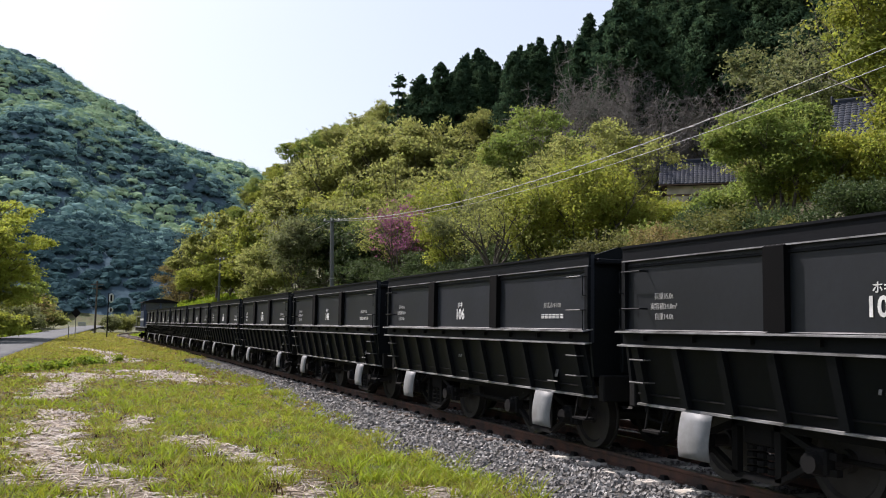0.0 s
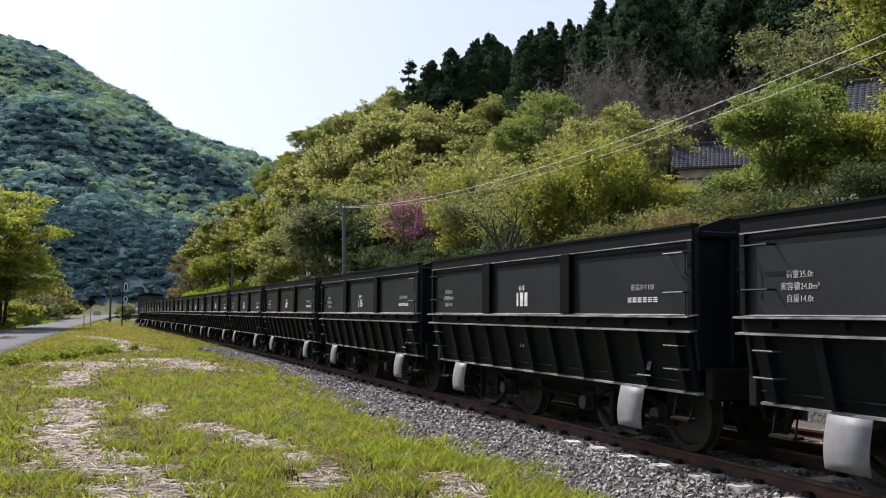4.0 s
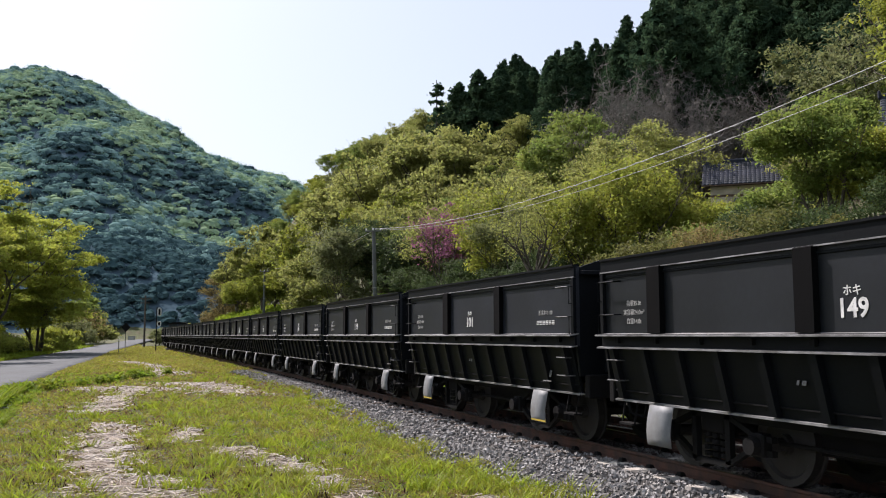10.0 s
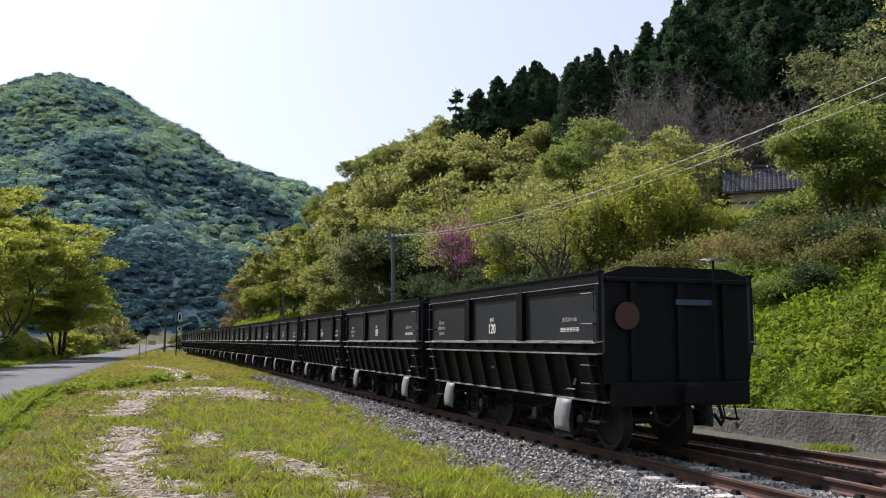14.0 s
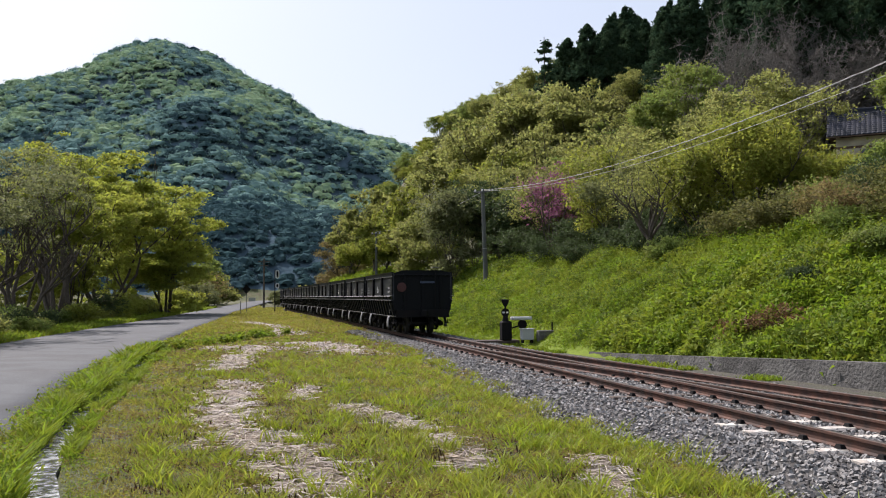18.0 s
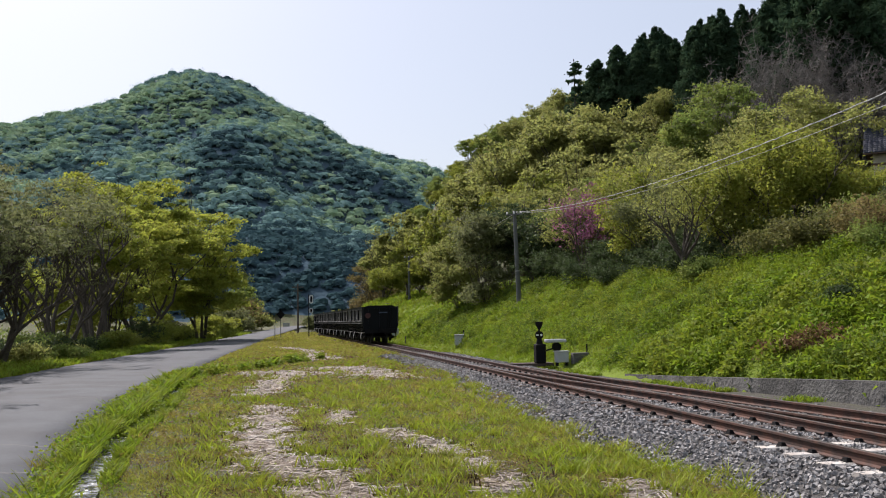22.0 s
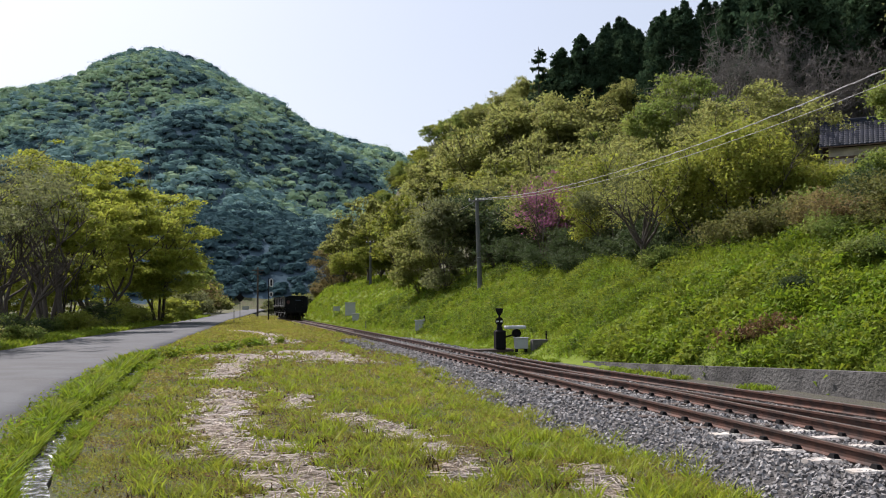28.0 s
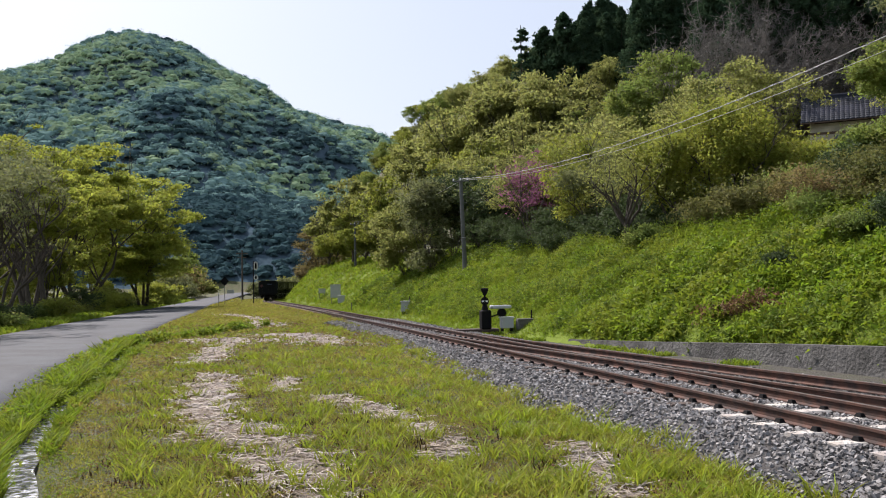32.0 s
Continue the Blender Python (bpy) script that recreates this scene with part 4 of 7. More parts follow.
def limbs(rng, height, spread, n_limb, trunk_r, fork=0.3, lean=0.0, twigs=3, stems=1, deep=2):
    """A trunk that forks into bent limbs and twigs; returns its mesh pieces and the limb ends."""
    bm = bmesh.new()
    ends = []

    def bough(p, d, length, r, depth):
        pts, steps = [p.copy()], 4
        for k in range(steps):
            d = (d + Vector((rng.normal(0, 0.16), rng.normal(0, 0.16), 0.06 + rng.normal(0, 0.08)))).normalized()
            q = pts[-1] + d * length / steps
            f0, f1 = 1 - 0.6 * k / steps, 1 - 0.6 * (k + 1) / steps
            rod(bm, pts[-1], q, r * f0, r * f1, (7, 5, 3)[min(depth, 2)], caps=False)
            pts.append(q)
        if depth >= deep or r < 0.006:
            ends.append(pts[-1])
            ends.append(pts[-2])
            return
        for k in range(twigs):
            base = pts[rng.integers(2, len(pts))]
            ang = rng.uniform(0, 6.28)
            nd = (d + Vector((math.cos(ang), math.sin(ang), 0.25)) * rng.uniform(0.6, 1.1)).normalized()
            bough(base, nd, length * (rng.uniform(0.42, 0.6) if deep > 2 else rng.uniform(0.5, 0.75)), r * (0.58 if deep > 2 else 0.42), depth + 1)
        ends.append(pts[-1])

    if stems > 1:
        # several stems from one root
        for k in range(stems):
            ang = 6.28 * k / stems + rng.uniform(-0.5, 0.5)
            tilt = rng.uniform(0.12, 0.5) * min(1.0, 1.6 * spread / height)
            d = Vector((math.cos(ang) * tilt, math.sin(ang) * tilt, 1.0)).normalized()
            p0 = Vector((math.cos(ang) * trunk_r * 1.5, math.sin(ang) * trunk_r * 1.5, -0.3))
            bough(p0, d, height * (rng.uniform(0.36, 0.5) if deep > 2 else rng.uniform(0.42, 0.6)), trunk_r * rng.uniform(0.55, 0.85), 0)
        return bm, ends
    top = Vector((lean, 0, height * fork))
    rod(bm, (0, 0, -0.4), top * 0.5, trunk_r * 1.25, trunk_r, 10, caps=False)
    rod(bm, top * 0.5, top, trunk_r, trunk_r * 0.8, 10, caps=False)
    for k in range(n_limb):
        ang = 6.28 * k / n_limb + rng.uniform(-0.4, 0.4)
        out = spread * rng.uniform(0.55, 1.0)
        tgt = Vector((math.cos(ang) * out, math.sin(ang) * out, height * rng.uniform(0.72, 0.98) - height * fork))
        bough(top.copy() * rng.uniform(0.75, 1.0), tgt.normalized(), tgt.length * 0.62, trunk_r * 0.55, 0)
    return bm, ends


def broadleaf(rng, height, spread, leaves, size, mat, bark="bark", n_limb=6, trunk_r=0.16, fork=0.3, clump=0.9, flat=0.5, name="tree", bare=0.0, stems=1, lobes=15, deep=2):
    """Meshes of a broadleaved tree: (trunk, crown)."""
    bm, ends = limbs(rng, height, spread, n_limb, trunk_r, fork, stems=stems, twigs=4 if stems > 1 else 3, deep=deep)
    trunk = bm_mesh("trunk", bm, M[bark], True)
    E = np.array([tuple(e) for e in ends])
    # lobes of foliage of uneven size, with gaps between them
    d = rng.normal(size=(lobes, 3))
    d[:, 2] = d[:, 2] * 0.9 + 0.2
    d /= np.linalg.norm(d, axis=1)[:, None]
    d *= rng.uniform(0.35, 0.86, lobes)[:, None]
    mid, half = height * (fork + 1) / 2, height * (1 - fork) * 0.5
    wide = np.clip(1.15 - np.abs(d[:, 2:3]) * 0.35, 0.5, 1.2)
    L = np.hstack([d[:, :2] * spread * wide, mid + d[:, 2:3] * half])
    per = 14
    rad = rng.uniform(0.2, 0.42, lobes)
    o = rng.normal(size=(lobes, per, 3))
    o /= np.linalg.norm(o, axis=2)[:, :, None]
    o *= (rad[:, None] * rng.uniform(0.5, 1.0, (lobes, per)) ** 0.5)[:, :, None]
    X = (L[:, None] + o * np.array([spread, spread, spread * 0.62 * min(1.0, 2 * flat)])).reshape(-1, 3)
    X[:, 2] = np.clip(X[:, 2], 0.15, height * 1.04)
    E = E[(np.hypot(E[:, 0], E[:, 1]) / spread) ** 2 + ((E[:, 2] - mid) / (half * 1.05)) ** 2 < 1.1]
    if len(E) > 90:
        E = E[rng.permutation(len(E))[:90]]
    tufts = np.vstack([E, X])
    keep = rng.random(len(tufts)) > bare
    tufts = tufts[keep]
    leaves, size = int(leaves * 2.2), size * 0.66
    pick = rng.integers(0, len(tufts), leaves)
    off = rng.normal(size=(leaves, 3)) * clump * 0.25
    off[:, 2] *= flat
    wt = rng.uniform(0.5, 1.6, len(tufts))[pick][:, None]
    V, F = quads(tufts[pick] + off * wt, size, rng, up=0.25, single=True)
    return trunk, mesh_from("crown", V, F, M[mat])


def cedar(rng, height, spread, leaves, mat="leaf_cedar"):
    """Broad uneven cone of drooping sprays with a thin leading shoot."""
    bm = bmesh.new()
    rod(bm, (0, 0, -0.4), (0, 0, height * 0.97), height * 0.016, 0.02, 8, caps=False)
    pts = []
    n = int(height * 16)
    lump = rng.uniform(0.65, 1.15, (9, 7))
    for k in range(n):
        f = rng.uniform(0.2, 1.0)
        a = rng.uniform(0, 6.28)
        r = spread * (1 - f) ** 0.62 * rng.uniform(0.6, 1.05) * lump[int(f * 8.99), int(a / 6.2832 * 6.99)] + 0.06
        e = Vector((math.cos(a) * r, math.sin(a) * r, height * f - 0.12 * r + rng.normal(0, 0.15)))
        if k % 3 == 0:
            rod(bm, (0, 0, height * f), e, 0.04 * (1.2 - f), 0.01, 4, caps=False)
        m = max(6, int(leaves / n))
        t = rng.uniform(0.3, 1.0, m)[:, None] ** 0.7
        pts.append(np.array([[0, 0, height * f]]) * (1 - t) + np.array([tuple(e)]) * t + rng.normal(size=(m, 3)) * [[0.26, 0.26, 0.3]] * (0.25 + r * 0.22))
    trunk = bm_mesh("trunk", bm, M["bark"], True)
    V, F = quads(np.vstack(pts), 0.17, rng, up=0.0, aspect=2.8, curl=0.4, single=True)
    return trunk, mesh_from("crown", V, F, M[mat])


def bare_tree(rng, height, spread):
    bm, ends = limbs(rng, height, spread, 7, 0.13, 0.22, twigs=4)
    for e in ends:
        for k in range(9):
            d = Vector(rng.normal(size=3)) + Vector((0, 0, 0.4))
            rod(bm, e, e + d.normalized() * rng.uniform(0.2, 0.55), 0.012, 0.004, 3, caps=False)
    return bm_mesh("trunk", bm, M["greybark"], True), None


def plant(name, meshes, x, y, rz, scale, label, category, group, z=None, sink=0.1):
    base = new(name)
    zz = float(ground_z(x, y)) - sink if z is None else z
    base.matrix_basis = Matrix.Translation((x, y, zz)) @ Matrix.Rotation(rz, 4, "Z") @ Matrix.Diagonal((scale, scale, scale, 1))
    tagged(base, label, category, group)
    for nm, me in zip(("trunk", "crown"), meshes):
        if me:
            part(nm, me, None, base)
    return base


def polar(az, r):
    a = radians(az)
    return -math.sin(a) * r, math.cos(a) * r


g = np.random.default_rng(11)
KIND, FAR_KIND = {}, {}
for key, mat, hh, sp, lv, sz, lab in (
        ("yellow", "leaf_yellow", 8.0, 3.7, 7200, 0.17, "broadleaved tree in yellow-green spring leaf"),
        ("fresh", "leaf_fresh", 8.5, 3.8, 7200, 0.17, "broadleaved tree in fresh green leaf"),
        ("olive", "leaf_olive", 8.5, 4.1, 6800, 0.17, "broadleaved tree with thin olive spring leaf"),
        ("pale", "leaf_pale", 8.0, 3.7, 5600, 0.155, "broadleaved tree just coming into pale leaf"),
        ("dark", "leaf_dark", 7.5, 3.4, 8000, 0.17, "dark evergreen broadleaved tree"),
        ("brown", "leaf_brown", 8.5, 3.7, 6200, 0.17, "broadleaved tree with bronze spring leaf")):
    KIND[key] = [(broadleaf(g, hh * s, sp * s, lv, sz, mat, trunk_r=0.15, fork=0.14, clump=1.0, deep=1), lab) for s in (1.0, 1.1)]
    FAR_KIND[key] = [(broadleaf(g, hh, sp, lv, sz * 1.1, mat, trunk_r=0.15, fork=0.14, n_limb=5, clump=1.0, deep=1), lab)]
CEDARS = [cedar(g, hgt, spr, 15000) for hgt, spr in ((14, 4.8), (16, 5.2), (12.5, 4.6), (13, 5.2))]
BARE = [bare_tree(g, 8.0, 3.4), bare_tree(g, 7.0, 3.0)]


def put_kind(key, x, y, scale=1.0, group="trees on the hillside", z=None, spread=True):
    pool = KIND if math.hypot(x, y) < 85 else FAR_KIND
    (meshes, lab) = pool[key][int(g.integers(0, len(pool[key])))]
    f = float(g.uniform(0.85, 1.15)) if spread else 1.0
    # broadleaved tops are capped below the dark cedars to fit the camera's view
    r = math.hypot(x, y)
    crest = 1.57 + r * math.tan(radians(float(np.interp(az_of(x, y), [-23, -21.5, -18, -8, -1, 1.5, 2], [40, 13.6, 12.4, 14.0, 15.0, 16, 40])))) - float(ground_z(x, y))
    if crest < 2.2:
        return None
    scale = min(scale, crest / (8.9 * f))
    return plant("tree", meshes, x, y, float(g.uniform(0, 6.28)), scale * f, lab, "tree", group, z)


def hill_place(u, v):
    return C0[0] - math.sin(A0) * u + math.cos(A0) * v, C0[1] + math.cos(A0) * u + math.sin(A0) * v


def az_of(x, y):
    return math.degrees(math.atan2(-x, y))


def cedar_line(az):
    """How high over the eye's level the cedars' tops stand, in degrees."""
    return float(np.interp(az, [-30, -14, -12, -8.5, -5.2, -2.6, -0.5, 1.5], [24.0, 22.0, 20.7, 18.6, 17.6, 17.6, 16.4, 15.2]))


# wooded hill across the line, with its kinds in stands
def hillside():
    for u in np.arange(6, 275, 6.0):
        for v in np.arange(12, 55, 6.0):
            x, y = hill_place(u + g.uniform(-2.2, 2.2), v + g.uniform(-2.2, 2.2))
            r, az = math.hypot(x, y), az_of(x, y)
            if az < -36 or az > 17 or r < 40 or (az < -12 and r < (66 if az > -22 else 53)):
                continue
            if v < 17 and g.random() < 0.35:
                continue
            if r > 120 and g.random() < 0.3:
                continue
            if az < 0.3 and v > (35 if az > -16 else 39) + 2 * math.sin(u * 0.3):
                for k in range(3 if r < 110 else 2):
                    ce = CEDARS[int(g.integers(0, 4))]
                    dx, dy = g.uniform(-1.8, 1.8, 2)
                    cx, cy = x + dx, y + dy
                    cr, ca = math.hypot(cx, cy), az_of(cx, cy)
                    want = 1.57 + cr * math.tan(radians(cedar_line(ca) - 1.3 * g.random() ** 1.5)) - float(ground_z(cx, cy))
                    plant("cedar", ce, cx, cy, float(g.uniform(0, 6.28)), min(1.5, max(0.45, want / 14)), "tall dark green conical cedar on the hilltop", "cedar", "cedars on the hill")
                continue
            if az < -5 and v > (29 if az > -16 else 36):
                b = BARE[int(g.integers(0, 2))]
                plant("bare_tree", b, x, y, float(g.uniform(0, 6.28)), float(g.uniform(0.8, 1.1)), "leafless grey-brown tree below the cedars", "tree", "bare trees on the hill")
                put_kind("olive" if g.random() < 0.6 else "pale", x + 2, y + 1, 0.6)
                put_kind("olive" if g.random() < 0.5 else "fresh", x - 2, y + 3, 0.5)
                continue
            p = g.random()
            key = "olive" if p < 0.5 else "yellow" if p < 0.66 else "pale" if p < 0.86 else "fresh" if p < 0.97 else "dark"
            if az > 5 and r > 80:
                key = "olive" if p < 0.22 else "yellow" if p < 0.6 else "pale" if p < 0.78 else "fresh"
            put_kind(key, x, y, 0.62 if v < 17 else 0.74 if v < 24 else 0.85)
    # stands of bronze trees where the hill meets the valley
    for az, r in ((16.3, 150), (15.6, 170), (17.0, 185), (16.2, 205)):
        put_kind("brown", *polar(az, r), 0.95)


hillside()

# ---- trees and bushes that stand out ----
def special(kind, az, r, height, spread, leaves, size, mat, label, category="tree", fork=0.14, bark="bark", n_limb=7, clump=0.9, trunk_r=0.13, bare=0.0, flat=0.5, group="", z=None, name=None, stems=1, lobes=15, deep=2, overhang=False):
    me = broadleaf(g, height, spread, int(leaves * 1.35), size * 0.8, mat, bark=bark, n_limb=n_limb, trunk_r=trunk_r, fork=fork, clump=clump, bare=bare, flat=flat, stems=stems, lobes=lobes, deep=deep)
    x, y = polar(az, r)
    # nothing grows on the lane
    kerb_l, kerb_r = road_edges(y)
    if not overhang and y > 20 and kerb_l - 0.75 * spread < x < kerb_r + 0.6 * spread:
        x = float(kerb_l) - 0.85 * spread
    return plant(name or kind, me, x, y, float(g.uniform(0, 6.28)), 1.0, label, category, group, z)


# row of trees between the road and the stream
LEFT = "trees along the road"
PALE = "grey-twigged roadside tree with sparse pale leaf"
special("tree", 40.8, 43, 9.8, 4.5, 4400, 0.16, "leaf_pale", PALE, bark="bark", group=LEFT, stems=6, lobes=26, trunk_r=0.19, fork=0.36, clump=0.7, flat=0.35, n_limb=8, deep=3)
special("tree", 36.6, 44, 10.2, 4.4, 4400, 0.16, "leaf_pale", PALE, bark="bark", group=LEFT, stems=6, lobes=26, trunk_r=0.19, fork=0.36, clump=0.7, flat=0.35, n_limb=8, deep=3)
special("tree", 33.8, 54, 11.4, 4.6, 4400, 0.16, "leaf_pale", PALE, bark="bark", group=LEFT, stems=6, lobes=26, trunk_r=0.19, fork=0.36, clump=0.7, flat=0.35, n_limb=8, deep=3)
special("tree", 31.0, 66, 14.0, 5.6, 19000, 0.22, "leaf_lime", "broad roadside tree with layered light green leaf", group=LEFT, stems=6, lobes=40, trunk_r=0.26, fork=0.26, clump=1.2, flat=0.24, n_limb=8)
special("tree", 28.6, 84, 17.6, 7.0, 23000, 0.27, "leaf_lime", "broad roadside tree with layered yellow-green leaf", group=LEFT, stems=6, lobes=42, trunk_r=0.28, fork=0.08, clump=1.5, flat=0.24, n_limb=8)
special("tree", 27.2, 94.5, 15.2, 7.0, 20000, 0.28, "leaf_lime", "spreading roadside tree with layered yellow-green leaf", group=LEFT, stems=5, lobes=42, trunk_r=0.24, fork=-0.06, clump=1.5, flat=0.26, n_limb=8, overhang=True)
special("tree", 24.8, 158, 9.0, 4.2, 3000, 0.4, "leaf_fresh", "small roadside tree in green leaf", group=LEFT, stems=5, lobes=22, trunk_r=0.14, fork=0.2)
for az, r, k in ((32.5, 76, "leaf_yellow"), (36.0, 80, "leaf_lime"), (30.2, 104, "leaf_lime"), (34.4, 94, "leaf_yellow")):
    special("tree", az, r, 9.0, 4.0, 3600, 0.32, k, "tree by the stream behind the roadside row", group=LEFT, fork=0.12)
for az, r, h, key in ((37.2, 46, 1.2, "leaf_olive"), (35.0, 48, 1.0, "leaf_fresh"), (32.0, 63, 1.8, "leaf_yellow"), (29.8, 76, 2.4, "leaf_lime"), (28.6, 84, 2.2, "leaf_yellow"), (27.0, 100, 2.6, "leaf_lime"), (26.0, 116, 2.6, "leaf_yellow"), (30.6, 74, 2.4, "leaf_dark"), (29.0, 92, 2.8, "leaf_olive")):
    special("bush", az, r, h, h * 0.9, 1200, 0.14, key, "low leafy bush under the roadside trees", "bush", stems=5, lobes=10, fork=0.05, trunk_r=0.04, clump=0.6, group="bushes under the trees")

# undergrowth between the stems of the row, half of it coloured dark as shade
for k in range(24):
    az = 27.0 + 0.95 * k
    special("bush", az, float(np.interp(az, [27, 29, 32, 36, 42, 50], [112, 92, 70, 52, 46, 37]) + g.uniform(-2, 3)), float(g.uniform(0.9, 2.0)), float(g.uniform(1.4, 2.2)), 1700, 0.15, ("leaf_dark", "leaf_olive", "leaf_dark", "leaf_fresh")[k % 4], "shady bush between the roadside trees", "bush", stems=6, lobes=12, fork=0.05, trunk_r=0.04, clump=0.7, group="bushes under the trees")
for az in np.arange(24.5, 44, 1.5):
    special("bush", float(az), float(74 + 8 * max(0.0, 32 - az) + g.uniform(0, 18)), 2.2, 2.6, 1100, 0.3, "leaf_yellow" if int(az * 2) % 3 else "leaf_lime", "bush on the far side of the stream", "bush", stems=4, lobes=10, fork=0.04, trunk_r=0.06, clump=0.9, group="bushes by the stream")

# shrubs and small trees round the end of the valley
for az, r, h, key in ((23.4, 112, 3.0, "leaf_yellow"), (22.6, 132, 2.6, "leaf_pale"), (24.0, 150, 5.5, "leaf_brown"), (21.2, 160, 2.8, "leaf_olive"), (20.2, 165, 3.0, "leaf_pale"), (19.4, 170, 3.6, "leaf_olive"), (18.5, 170, 4.2, "leaf_pale"), (22.2, 160, 5.0, "leaf_olive"), (24.3, 130, 4.0, "leaf_pale"), (17.6, 185, 5.0, "leaf_olive"), (25.0, 150, 5.0, "leaf_olive")):
    special("bush", az, r, h, h * 0.9, 1300, 0.34, key, "rounded shrub at the end of the valley", "bush", stems=5, lobes=10, fork=0.05, trunk_r=0.06, clump=0.9, group="shrubs in the valley")

# on the bank and its top
special("bush", 15.4, 112, 4.2, 3.0, 3600, 0.24, "leaf_yellow", "rounded yellow-green bush on the bank", "bush", fork=0.05, trunk_r=0.08, group="bushes on the bank")
special("bush", 13.2, 101, 5.6, 4.4, 7000, 0.24, "leaf_yellow", "broad rounded yellow-green bush on the crest of the bank", "bush", fork=0.12, trunk_r=0.08, group="bushes on the bank")
special("bush", 10.6, 66, 6.2, 2.6, 4200, 0.22, "leaf_olive", "upright olive bamboo-like thicket", "bush", fork=0.03, trunk_r=0.05, n_limb=10, group="bushes on the bank")
special("bush", 8.9, 60, 6.8, 2.6, 4600, 0.22, "leaf_pale", "upright pale thicket on the bank", "bush", fork=0.03, trunk_r=0.05, n_limb=10, group="bushes on the bank")
# these three thickets are coloured dark for the shaded hollow here
special("bush", 7.4, 62, 7.0, 2.6, 4600, 0.22, "leaf_dark", "thicket coloured dark as shade behind the utility pole", "bush", fork=0.03, trunk_r=0.05, n_limb=10, group="bushes on the bank")
special("bush", 5.6, 60, 6.0, 2.6, 4600, 0.22, "leaf_dark", "thicket coloured dark as shade behind the utility pole", "bush", fork=0.03, trunk_r=0.05, n_limb=10, group="bushes on the bank")
special("bush", 4.0, 58, 4.4, 2.6, 4600, 0.22, "leaf_dark", "thicket coloured dark as shade behind the pink tree", "bush", fork=0.03, trunk_r=0.05, n_limb=10, group="bushes on the bank")
special("blossom_tree", 2.5, 50, 6.4, 2.0, 650, 0.16, "leaf_pink", "small pink blossoming tree on the bank", "tree", fork=0.12, trunk_r=0.08, clump=0.6, bare=0.55)
special("blossom_tree", 1.6, 52, 5.6, 2.2, 500, 0.14, "leaf_pink", "small fading pink blossoming tree on the bank", "tree", fork=0.12, trunk_r=0.08, clump=0.8, bare=0.5)
special("tree", 2.2, 54, 5.6, 2.6, 3000, 0.18, "leaf_olive", "olive tree behind the pink blossom", group="trees on the bank", trunk_r=0.1)
BANK = "trees on the bank"
special("tree", -1.2, 44, 5.6, 2.4, 3200, 0.16, "leaf_yellow", "small yellow-green tree with drooping twigs", group=BANK, trunk_r=0.1)
special("tree", -3.9, 34.5, 4.2, 2.1, 1300, 0.10, "leaf_olive", "small dark-stemmed tree with pale sparse leaf", group=BANK, trunk_r=0.12, fork=0.25)
special("tree", -7.2, 35.5, 4.3, 2.0, 4200, 0.15, "leaf_yellow", "bright yellow-green bushy tree on the bank", group=BANK, stems=5, trunk_r=0.1, clump=0.6, flat=1.7, lobes=13)
special("tree", -10.2, 36.0, 4.9, 2.0, 4600, 0.15, "leaf_yellow", "bright yellow-green bushy tree on the bank", group=BANK, stems=5, trunk_r=0.12, clump=0.6, flat=1.7, lobes=13)
special("tree", -12.6, 36.5, 2.7, 2.2, 4600, 0.15, "leaf_yellow", "bright yellow-green bushy tree on the bank", group=BANK, stems=5, trunk_r=0.1, clump=0.6, flat=1.7, lobes=13)
SPRAWL = "sprawling bush on the bank"
# the dark green ones put shadow into this side of the bank by colour
for az, r, h, key, lab in ((-9.5, 31.5, 1.1, "leaf_scrub", "low olive "), (-12.5, 30.5, 1.5, "leaf_scrub", "olive "), (-15.5, 29.0, 1.5, "leaf_brown", "bronze-tinged "), (-18.8, 28.0, 1.6, "leaf_scrub", "olive "), (-22.5, 27.0, 1.7, "leaf_dark", "dark green "), (-26.5, 27.0, 1.9, "leaf_dark", "dark green "), (-14.0, 32.0, 1.6, "leaf_fresh", "fresh green "), (-17.5, 32.0, 1.7, "leaf_dark", "dark green ")):
    special("bush", az, r, h, 1.9, 3400, 0.11, key, lab + SPRAWL, "bush", stems=5, lobes=10, fork=0.04, trunk_r=0.05, group="bushes on the bank", clump=0.7)
special("tree", -18.6, 36.0, 2.4, 2.0, 5000, 0.15, "leaf_fresh", "dense bright green bushy tree below the house", group=BANK, stems=5, trunk_r=0.12, clump=0.7)
special("tree", -16.0, 38.0, 2.2, 2.0, 3600, 0.15, "leaf_yellow", "dense yellow-green bushy tree below the house", group=BANK, stems=5, trunk_r=0.1, clump=0.7)
special("tree", -24.2, 33.5, 4.0, 2.0, 4600, 0.15, "leaf_fresh", "dense bright green bushy tree below the house", group=BANK, stems=5, trunk_r=0.1, clump=0.7)
special("tree", -29.5, 32.0, 3.4, 2.4, 4600, 0.15, "leaf_yellow", "dense yellow-green bushy tree below the house", group=BANK, stems=5, trunk_r=0.1, clump=0.7)
special("tree", -22.0, 34.0, 5.4, 2.8, 11000, 0.15, "leaf_fresh", "dense bright green bushy tree below the house", group=BANK, stems=5, trunk_r=0.12, clump=0.8)
special("tree", -26.0, 33.0, 3.4, 2.6, 6500, 0.15, "leaf_yellow", "dense yellow-green bushy tree below the house", group=BANK, stems=5, trunk_r=0.12, clump=0.8)
special("tree", -29.4, 26.5, 9.4, 2.2, 8500, 0.15, "leaf_yellow", "tall yellow-green tree at the edge of the garden", group=BANK, trunk_r=0.14, fork=0.22, lobes=24)
